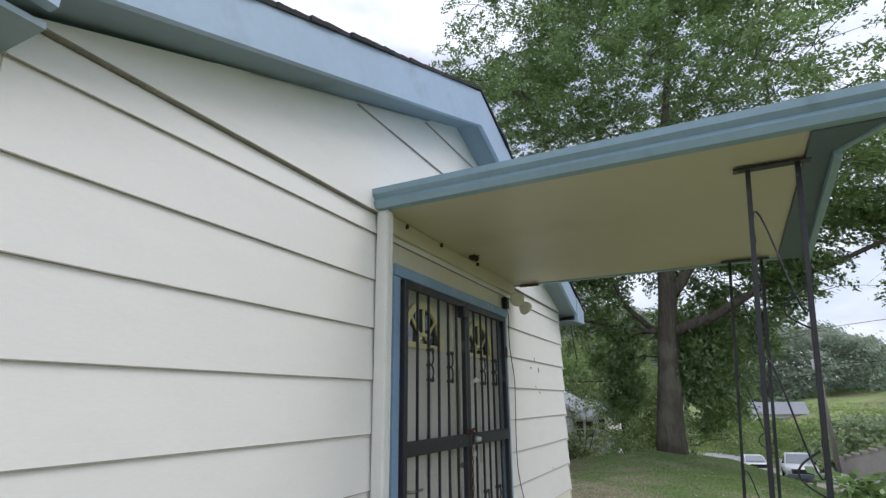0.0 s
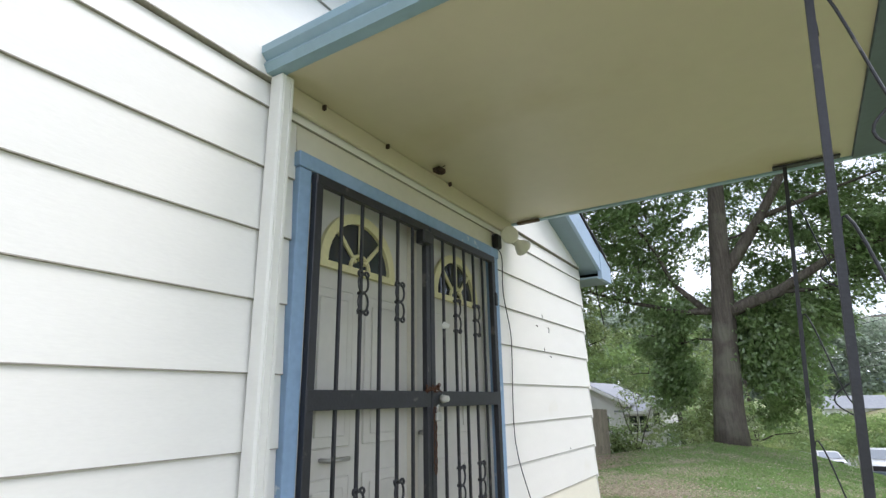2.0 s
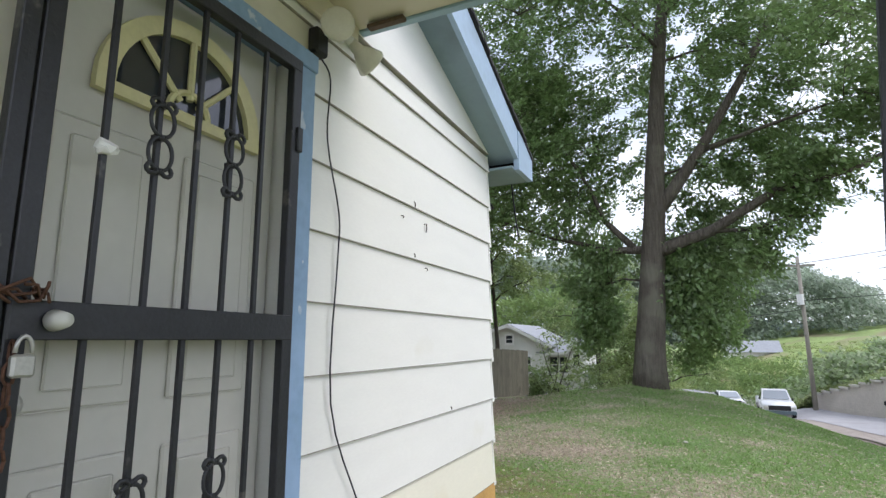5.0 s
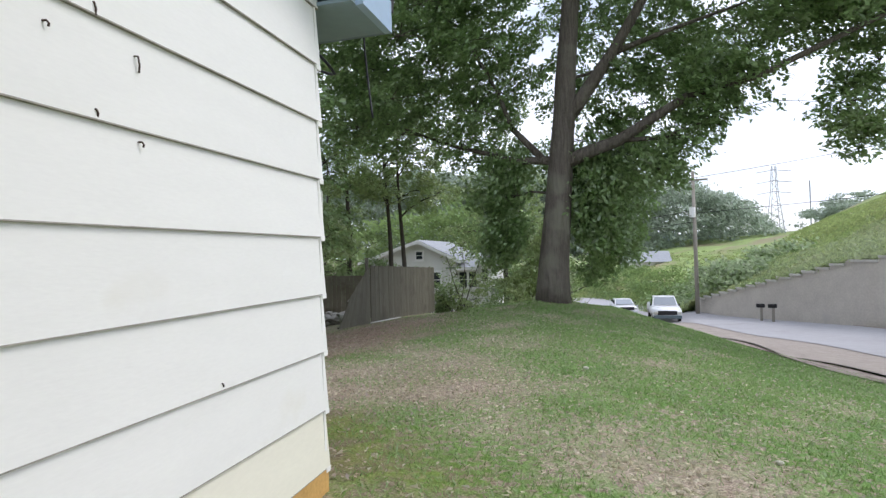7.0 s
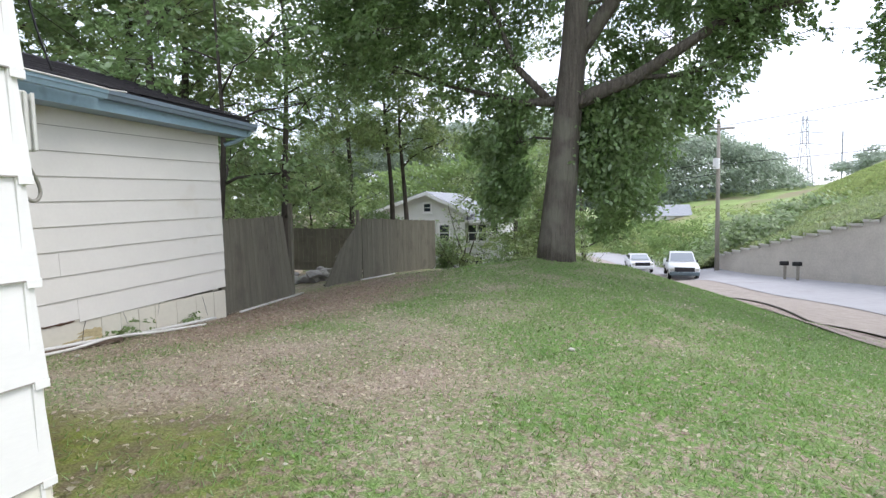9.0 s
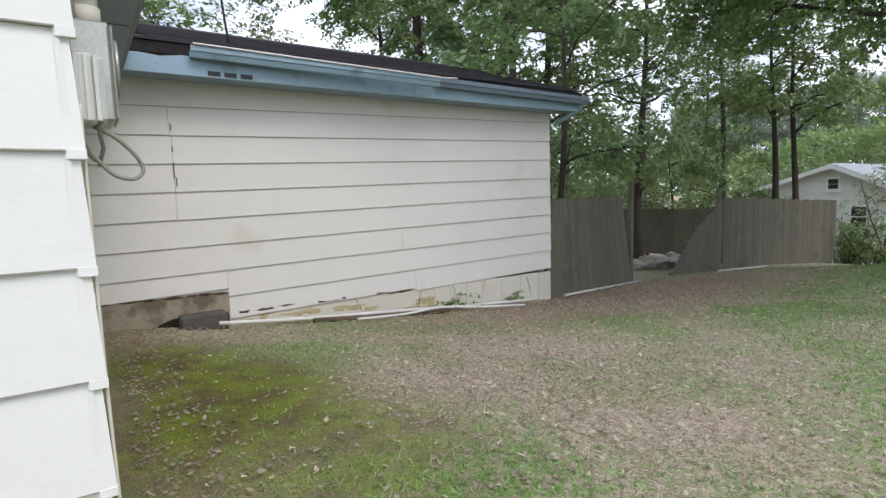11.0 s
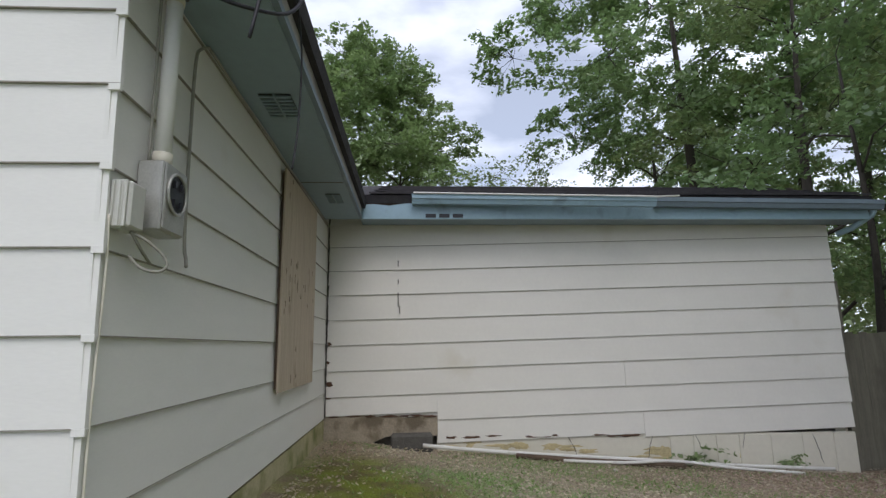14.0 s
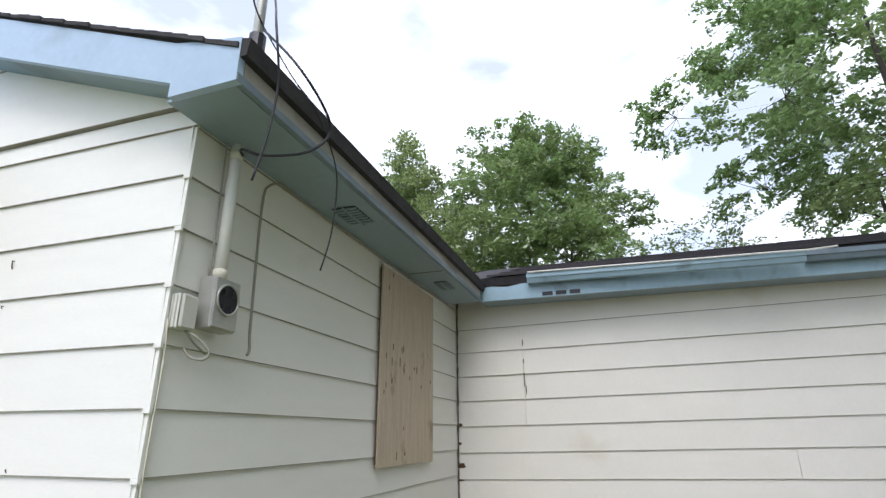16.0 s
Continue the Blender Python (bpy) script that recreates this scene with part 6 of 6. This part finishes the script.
def vehicle(name, x, y, yaw, pickup, label, category):
    e = thing(name, (0, 0, 0), label, category)
    L, W = (5.0, 1.8) if pickup else (4.6, 1.78)
    bm = bmesh.new()
    if pickup:
        side = [(-2.5, 0.45), (-2.5, 1.08), (-0.55, 1.10), (-0.5, 1.12), (1.05, 1.10), (2.25, 0.98), (2.42, 0.86), (2.45, 0.45)]
        cab = [(-0.6, 1.1), (-0.5, 1.66), (-0.2, 1.74), (0.45, 1.72), (1.1, 1.1)]
    else:
        side = [(-2.3, 0.4), (-2.3, 0.95), (-1.5, 1.0), (1.0, 0.95), (2.1, 0.82), (2.28, 0.6), (2.28, 0.35)]
        cab = [(-1.5, 0.98), (-0.95, 1.42), (0.2, 1.45), (1.05, 0.95)]
    prism(bm, side, -W / 2, W / 2, "y")
    bmesh.ops.bevel(bm, geom=bm.edges[:], offset=0.05, segments=2, affect="EDGES")
    part("body", bm, white_car, e, "white painted body", True)
    bm = bmesh.new()
    lo, hi = W / 2 - 0.06, W / 2 - 0.2
    v0 = [bm.verts.new((px, -(lo if pz < 1.2 else hi), pz)) for px, pz in cab]
    v1 = [bm.verts.new((px, (lo if pz < 1.2 else hi), pz)) for px, pz in cab]
    k = len(cab)
    bm.faces.new(v0)
    bm.faces.new(v1[::-1])
    for i in range(k):
        bm.faces.new((v0[i], v0[(i + 1) % k], v1[(i + 1) % k], v1[i]))
    part("cab", bm, white_car, e, "white painted cab")
    ws0, ws1 = cab[-2], cab[-1]
    bm = bmesh.new()
    nx, nz = 0.02, 0.02
    bm.faces.new([bm.verts.new(p) for p in ((ws1[0] - 0.06 + nx, -lo + 0.1, ws1[1] + 0.07 + nz), (ws1[0] - 0.06 + nx, lo - 0.1, ws1[1] + 0.07 + nz), (ws0[0] + 0.06 + nx, hi - 0.06, ws0[1] - 0.05 + nz), (ws0[0] + 0.06 + nx, -hi + 0.06, ws0[1] - 0.05 + nz))])
    part("windscreen", bm, car_glass, e, "windscreen with the sky's reflection painted pale")
    for s in (-1, 1):
        bm = bmesh.new()
        bm.faces.new([bm.verts.new(p) for p in ((cab[0][0] + 0.15, s * (lo + 0.005), 1.16), (cab[-1][0] - 0.25, s * (lo + 0.005), 1.16), (cab[-2][0] - 0.05, s * (hi + 0.012), cab[-2][1] - 0.08), (cab[1][0] + 0.1, s * (hi + 0.012), cab[1][1] - 0.05))])
        part("side_window", bm, glass, e, "dark side window")
        for wx in (-1.5, 1.5):
            wheel(e, (wx, s * (W / 2 - 0.08), 0.36), 0.36, (0, 1, 0))
        f = L / 2 - 0.06
        boxes("headlight", plastic, e, [(f - 0.06, f + 0.03, s * 0.72 - 0.14, s * 0.72 + 0.14, 0.70, 0.86)], 0.02, "clear headlight")
        boxes("mirror", dial_dark, e, [(0.8, 0.95, s * (W / 2 + 0.02) - 0.05, s * (W / 2 + 0.02) + 0.05, 1.12, 1.26)], 0.02, "black door mirror")
    f = L / 2 - 0.06
    boxes("grille", dial_dark, e, [(f - 0.04, f + 0.03, -0.6, 0.6, 0.64, 0.92)], 0.02, "dark grille")
    boxes("bumper", tray_blue if pickup else white_car, e, [(f - 0.02, f + 0.09, -W / 2 + 0.02, W / 2 - 0.02, 0.40, 0.62)], 0.03, "dark front bumper")
    if pickup:
        boxes("load_bed", dial_dark, e, [(-2.42, -0.72, -0.75, 0.75, 1.06, 1.085)])
    e.matrix_basis = pose(x, y, float(level(x, y)) + 0.08, 0, 0, yaw)
    return e


vehicle("pickup_truck", 4.95, 46.4, -91, True, "white pickup truck parked by the kerb", "pickup truck")
vehicle("parked_car", 2.75, 56.5, -84, False, "white car parked behind the pickup", "car")

pole = thing("utility_pole", (7.3, 47.0, float(level(7.3, 47.0))), "grey wooden utility pole with a transformer and lines", "utility pole")
zb = float(level(7.3, 47.0))
bm = bmesh.new()
tube(bm, [(7.3, 47.0, zb - 0.3), (7.25, 47.0, zb + 10.2)], [0.16, 0.11], 10)
part("shaft", bm, pole_wood, pole, smooth=True)
bm = bmesh.new()
tube(bm, [(7.12, 46.8, zb + 6.9), (7.12, 46.8, zb + 7.6)], 0.2, 12)
part("transformer", bm, white_paint, pole, "pale grey transformer can")
boxes("crossarm", pole_wood, pole, [(6.3, 8.2, 46.9, 47.05, zb + 9.5, zb + 9.62)])
bm = bmesh.new()
tube(bm, [(7.25, 46.9, zb + 6.9), (6.3, 45.8, zb + 7.3)], 0.03, 6)
part("lamp_arm", bm, galv, pole)
for k, (ax, az, end) in enumerate(((6.4, 9.6, (-30, 85, 6)), (8.1, 9.6, (-28, 87, 6)), (7.3, 7.4, (-30, 84, 4)), (7.3, 6.6, (-30, 83, 3)), (6.4, 9.6, (33, 5, 9)), (7.3, 7.2, (33, 6, 7)))):
    a, b = Vector((ax, 47.0, zb + az)), Vector(end)
    pipe("power_line", [a.lerp(b, t / 12) - Vector((0, 0, 1.3 * math.sin(math.pi * t / 12))) for t in range(13)], 0.02, cable_black, "sagging black overhead power line", "power line", 4)
mb = [(9.8, 39.3), (9.45, 40.2)]
for x, y in mb:
    z = float(level(x, y))
    e = thing("mailbox", (x, y, z), "dark mailbox on a wooden post by the wall", "mailbox", "mailboxes")
    boxes("post", pole_wood, e, [(x - 0.06, x + 0.06, y - 0.06, y + 0.06, z - 0.1, z + 0.86)])
    bm = bmesh.new()
    prism(bm, [(y - 0.1, z + 0.86), (y + 0.1, z + 0.86), (y + 0.1, z + 1.0), (y + 0.05, z + 1.07), (y - 0.05, z + 1.07), (y - 0.1, z + 1.0)], x - 0.24, x + 0.16, "x")
    part("box", bm, tyre_mat, e, "dark metal mailbox")
# trees on the brow of the bank
rsh = np.random.RandomState(31)
brow = [p for p in EV[:, -4:].reshape(-1, 3) if 0.34 < p[0] / (p[1] - 6.5) < 0.43] or [EV[10, -3]]
c = [brow[rsh.randint(len(brow))] + np.array([rsh.normal(0, 1.5), rsh.normal(0, 1.5), rsh.uniform(-0.4, 2.2)]) for _ in range(90)]
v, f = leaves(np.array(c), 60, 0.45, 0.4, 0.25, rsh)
tagged(new("hilltop_trees", leaf_mesh("hilltop_trees", v, f, leaf_hazed)), "low clump of trees on the brow of the bank", "woods", "", "stuff")
# lattice tower on the ridge
px, py = 57.4, 198.0
e = thing("lattice_tower", (px, py, 4.0), "grey steel lattice power tower on the far ridge", "power tower")
bm = bmesh.new()
for sx in (-1, 1):
    for sy in (-1, 1):
        tube(bm, [(px + sx * 3, py + sy * 3, -5.0), (px + sx * 0.9, py + sy * 0.9, 18), (px + sx * 0.5, py + sy * 0.5, 27)], 0.11, 4)
part("frame", bm, pylon_mat, e)
bm = bmesh.new()
for k in range(9):
    z = 4 + k * 2.5
    w = 3 - 2.1 * min(1, (z - 2) / 16)
    w2 = 3 - 2.1 * min(1, (z + 0.5) / 16)
    tube(bm, [(px - w, py - w, z), (px + w2, py - w2, z + 2.5)], 0.09, 4)
    tube(bm, [(px + w, py - w, z), (px - w2, py - w2, z + 2.5)], 0.09, 4)
part("bracing", bm, pylon_mat, e)
for z in (18, 21.5, 25):
    bm = bmesh.new()
    tube(bm, [(px - 5, py, z), (px, py, z + 0.7), (px + 5, py, z)], 0.14, 4)
    part("arm", bm, pylon_mat, e)
bm = bmesh.new()
tube(bm, [(px + 11, py + 3, -5), (px + 11, py + 3, 22)], 0.2, 5)
tagged(part("far_mast", bm, pylon_mat, None), "thin grey mast on the far ridge", "mast")


# ---- neighbouring house ----
def house_window(e, x, y, z, w, h2):
    """A sash window with white frame, sill and two panes, on a wall facing the yard."""
    wn2 = boxes("window", white_paint, e, [(x - w / 2 - 0.1, x + w / 2 + 0.1, y - 0.06, y - 0.001, z - h2 / 2 - 0.1, z + h2 / 2 + 0.12)], label="white framed window")
    for dz in (-0.25, 0.25):
        boxes("pane", glass, wn2, [(x - w / 2, x + w / 2, y - 0.075, y - 0.061, z + dz * h2 - 0.22 * h2, z + dz * h2 + 0.22 * h2)])
    boxes("sill", white_paint, wn2, [(x - w / 2 - 0.16, x + w / 2 + 0.16, y - 0.12, y - 0.061, z - h2 / 2 - 0.16, z - h2 / 2 - 0.1)])


def gable_roof(e, x0, x1, xr, ze0, ze1, zr, y0, y1, name="roof"):
    """Two roof slabs over a gable that faces the yard, with white rake boards."""
    bm = bmesh.new()
    prism(bm, [(x0, ze0), (xr, zr), (x1, ze1), (x1, ze1 + 0.14), (xr, zr + 0.16), (x0, ze0 + 0.14)], y0, y1, "y")
    r = part(name, bm, house_roof, e, "grey shingle roof")
    bm = bmesh.new()
    prism(bm, [(x0, ze0 - 0.14), (xr, zr - 0.14), (x1, ze1 - 0.14), (x1, ze1 + 0.1), (xr, zr + 0.12), (x0, ze0 + 0.1)], y0 - 0.05, y0 - 0.001, "y")
    part("rake_board", bm, white_paint, r, "white rake board")


def far_house():
    zb = -4.7
    e = thing("neighbour_house", (-12.5, 45, zb), "white clapboard two-storey house with grey roofs and a porch", "house")
    bm = bmesh.new()
    prism(bm, [(-17.2, zb), (-9.8, zb), (-9.8, 0.85), (-12.7, 2.3), (-17.2, 0.85)], 45.0, 54.0, "y")
    part("main_wall", bm, house_mat, e)
    gable_roof(e, -17.7, -9.3, -12.7, 0.78, 0.72, 2.36, 44.6, 54.4)
    boxes("wing_wall", house_mat, e, [(-9.799, -7.0, 45.4, 51.0, zb, 0.28)])
    bm = bmesh.new()
    prism(bm, [(44.95, 0.22), (48.2, 1.25), (51.4, 0.22), (51.4, 0.34), (48.2, 1.38), (44.95, 0.34)], -10.6, -6.7, "x")
    part("wing_roof", bm, house_roof, e, "grey shingle roof")
    boxes("eave_board", white_paint, e, [(-9.79, -8.1, 44.9, 44.949, 0.1, 0.33)])
    bm = bmesh.new()
    prism(bm, [(-7.95, zb), (-7.0, zb), (-7.0, 0.42), (-7.47, 0.8), (-7.95, 0.42)], 44.5, 45.399, "y")
    part("bay_wall", bm, house_mat, e)
    gable_roof(e, -8.15, -6.8, -7.47, 0.36, 0.36, 0.88, 44.25, 45.6, "bay_roof")
    for x, y, z, w, h2 in ((-9.35, 45.4, -0.62, 0.55, 1.2), (-8.6, 45.4, -0.62, 0.55, 1.2), (-7.48, 44.5, -0.2, 0.42, 0.85), (-11.4, 45.0, -0.6, 0.7, 1.2), (-14.0, 45.0, -0.6, 0.7, 1.2), (-12.7, 45.0, 1.3, 0.5, 0.6), (-15.8, 45.0, -0.6, 0.7, 1.2), (-9.0, 45.4, -3.0, 0.7, 1.2)):
        house_window(e, x, y, z, w, h2)
    bm = bmesh.new()
    prism(bm, [(-7.0, -1.3), (-5.95, -1.72), (-5.95, -1.6), (-7.0, -1.18)], 44.3, 48.0, "y")
    part("porch_roof", bm, house_roof, e, "low grey porch roof")
    for yy in (44.45, 47.8):
        boxes("porch_post", white_paint, e, [(-6.65, -6.47, yy - 0.08, yy + 0.08, zb, -1.52)])
    # far bungalow across the road
    e2 = thing("far_bungalow", (9.5, 98, -2.5), "small distant white bungalow among trees", "house")
    boxes("wall", white_paint, e2, [(5, 12, 96, 102, -4.5, -0.6)])
    bm = bmesh.new()
    prism(bm, [(95.5, -0.7), (99, 1.0), (102.5, -0.7)], 4.6, 12.4, "x")
    part("roof", bm, house_roof, e2)
    for xw in (6.3, 8.6, 10.8):
        boxes("window", glass, e2, [(xw - 0.5, xw + 0.5, 95.93, 95.995, -2.4, -1.3)])


far_house()

# ---- grass blades, straw, fallen leaves, weeds ----
rsg = np.random.RandomState(77)


def scatter(n, x0, x1, y0, y1, weight):
    x, y = rsg.uniform(x0, x1, n), rsg.uniform(y0, y1, n)
    keep = rsg.uniform(0, 1, n) < weight(x, y)
    keep &= ~((x < -1.2) & (y < YB + 0.12)) & ~((x < WING_X + 0.12) & (y < WING_Y + 0.2))
    return x[keep], y[keep]


def patch(x, y):
    return 0.5 + 0.5 * np.sin(x * 1.9 + 1.2 * np.sin(y * 1.1)) * np.sin(y * 1.6 + np.sin(x * 0.8 + 2))


def near(x, y):
    return np.clip(1.15 - np.hypot(x - 0.5, y - 8) / 15, 0.06, 1)


def grass_weight(x, y):
    r, gr2, bl = cover(x, y)
    return np.clip(0.03 + 0.95 * r ** 1.5, 0, 1) * (1 - 0.8 * gr2) * (1 - 0.7 * bl) * near(x, y)


x, y = scatter(620000, -7, 7, 7.5, 24, grass_weight)
n = len(x)
z = level(x, y) + 0.018 * np.sin(x * 3.1 + 1.3 * np.sin(y * 1.7)) * np.sin(y * 2.3 + x)
a, hgt, w = rsg.uniform(0, 6.283, n), rsg.uniform(0.012, 0.042, n), rsg.uniform(0.002, 0.0046, n) * (1 + np.hypot(x, y - 7) / 9)
tip = rsg.normal(0, 0.035, (n, 2))
gv = np.empty((n, 3, 3))
gv[:, 0] = np.stack([x - w * np.cos(a), y - w * np.sin(a), z - 0.005], -1)
gv[:, 1] = np.stack([x + w * np.cos(a), y + w * np.sin(a), z - 0.005], -1)
gv[:, 2] = np.stack([x + tip[:, 0], y + tip[:, 1], z + hgt], -1)
grass_mat = leaf_material("grass_blades", (0.16, 0.312, 0.07), (0.245, 0.37, 0.10))
tagged(new("grass", leaf_mesh("grass", gv.reshape(-1, 3), np.arange(3 * n).reshape(-1, 3), grass_mat)), "short patchy green lawn grass", "grass", "", "stuff")

straw_mat = leaf_material("dry_straw", (0.46, 0.40, 0.27), (0.55, 0.5, 0.37))
x, y = scatter(90000, -6.5, 6, 7.5, 20, lambda x, y: np.clip(0.95 - 0.8 * cover(x, y)[0], 0.12, 1) * (1 - 0.93 * cover(x, y)[2]) * near(x, y))
n = len(x)
z = level(x, y) + 0.02
a, L = rsg.uniform(0, 6.283, n), rsg.uniform(0.02, 0.05, n)
sv = np.empty((n, 3, 3))
dxy = np.stack([np.cos(a), np.sin(a)], -1)
base = np.stack([x, y], -1)
for k, (f, side) in enumerate(((-1, 0.003), (-1, -0.003), (1, 0.0))):
    sv[:, k, :2] = base + dxy * (f * L / 2)[:, None] + np.stack([-dxy[:, 1], dxy[:, 0]], -1) * side
    sv[:, k, 2] = z + rsg.uniform(-0.008, 0.02, n)
tagged(new("dry_straw", leaf_mesh("dry_straw", sv.reshape(-1, 3), np.arange(3 * n).reshape(-1, 3), straw_mat)), "dry straw and clippings lying in the lawn", "straw", "", "stuff")

litter_mat = leaf_material("fallen_leaves", (0.29, 0.205, 0.155), (0.50, 0.41, 0.335))


def litter(name, n, weight, size, mat, label):
    x, y = scatter(n, -7, 5, 8, 26, weight)
    n = len(x)
    c = np.stack([x, y, level(x, y) + 0.025], -1)
    u = rsg.normal(0, 1, (n, 3)) * np.array([1, 1, 0.25])
    u /= np.linalg.norm(u, axis=1, keepdims=True)
    v = np.cross(u, np.array([0, 0, 1]) + rsg.normal(0, 0.25, (n, 3)))
    v /= np.linalg.norm(v, axis=1, keepdims=True)
    s = rsg.uniform(0.5, 1.2, (n, 1)) * size
    q = np.stack([c - u * s / 2, c + v * s * 0.3, c + u * s / 2, c - v * s * 0.3], 1)
    tagged(new(name, leaf_mesh(name, q.reshape(-1, 3), np.arange(4 * n).reshape(-1, 4), mat)), label, "leaves", "", "stuff")


litter("leaf_litter", 150000, lambda x, y: np.clip(cover(x, y)[1] * 0.9 + 0.01 + 0.75 * np.clip(1.2 - 1.2 * np.hypot((x + 2.2) / 2.2, (y - 11.1) / 1.8), 0, 1), 0, 1), 0.038, litter_mat, "brown fallen leaves along the fence and wing")
litter("pale_chips", 42000, lambda x, y: (0.04 + 0.8 * (1 - cover(x, y)[0]) ** 2 * (1 - cover(x, y)[1])) * (1 - 0.85 * cover(x, y)[2]) * near(x, y), 0.045, straw_mat, "pale chips and dry leaf bits on the lawn")


def weed(x, y, seed, h2=0.25):
    rs = np.random.RandomState(seed)
    z0 = float(level(x, y))
    e = thing("weed", (x, y, z0), "small green weed growing at the footing", "weed", "weeds")
    c = [np.array([x + rs.normal(0, 0.08), y + rs.normal(0, 0.12), z0 + rs.uniform(0.03, h2)]) for _ in range(16)]
    v, f = leaves(np.array(c), 5, 0.03, 0.07, 0.04, rs)
    ob = new("foliage", leaf_mesh("foliage", v - np.array([x, y, z0]), f, leaf_c))
    ob.parent = e


weed(-6.15, 13.1, 1)
weed(-6.2, 14.2, 2, 0.2)
weed(-6.1, 12.8, 3, 0.15)
for k in range(9):
    xx, yy = rngr.uniform(-5.5, 1.5), rngr.uniform(8.8, 13)
    if xx < -1.2 and yy < 8.8:
        continue
    r = rngr.uniform(0.012, 0.028)
    bm = bmesh.new()
    bmesh.ops.create_icosphere(bm, subdivisions=2, radius=r, matrix=Matrix.Translation((xx, yy, float(level(xx, yy)) + r * 0.5)) @ Matrix.Diagonal((1.3, 1, 0.7, 1)))
    for v in bm.verts:
        v.co += Vector((rngr.uniform(-1, 1), rngr.uniform(-1, 1), rngr.uniform(-1, 1))) * r * 0.12
    tagged(part("stone", bm, pale_stone, None), "pale stone lying in the lawn", "stone", "lawn stones")
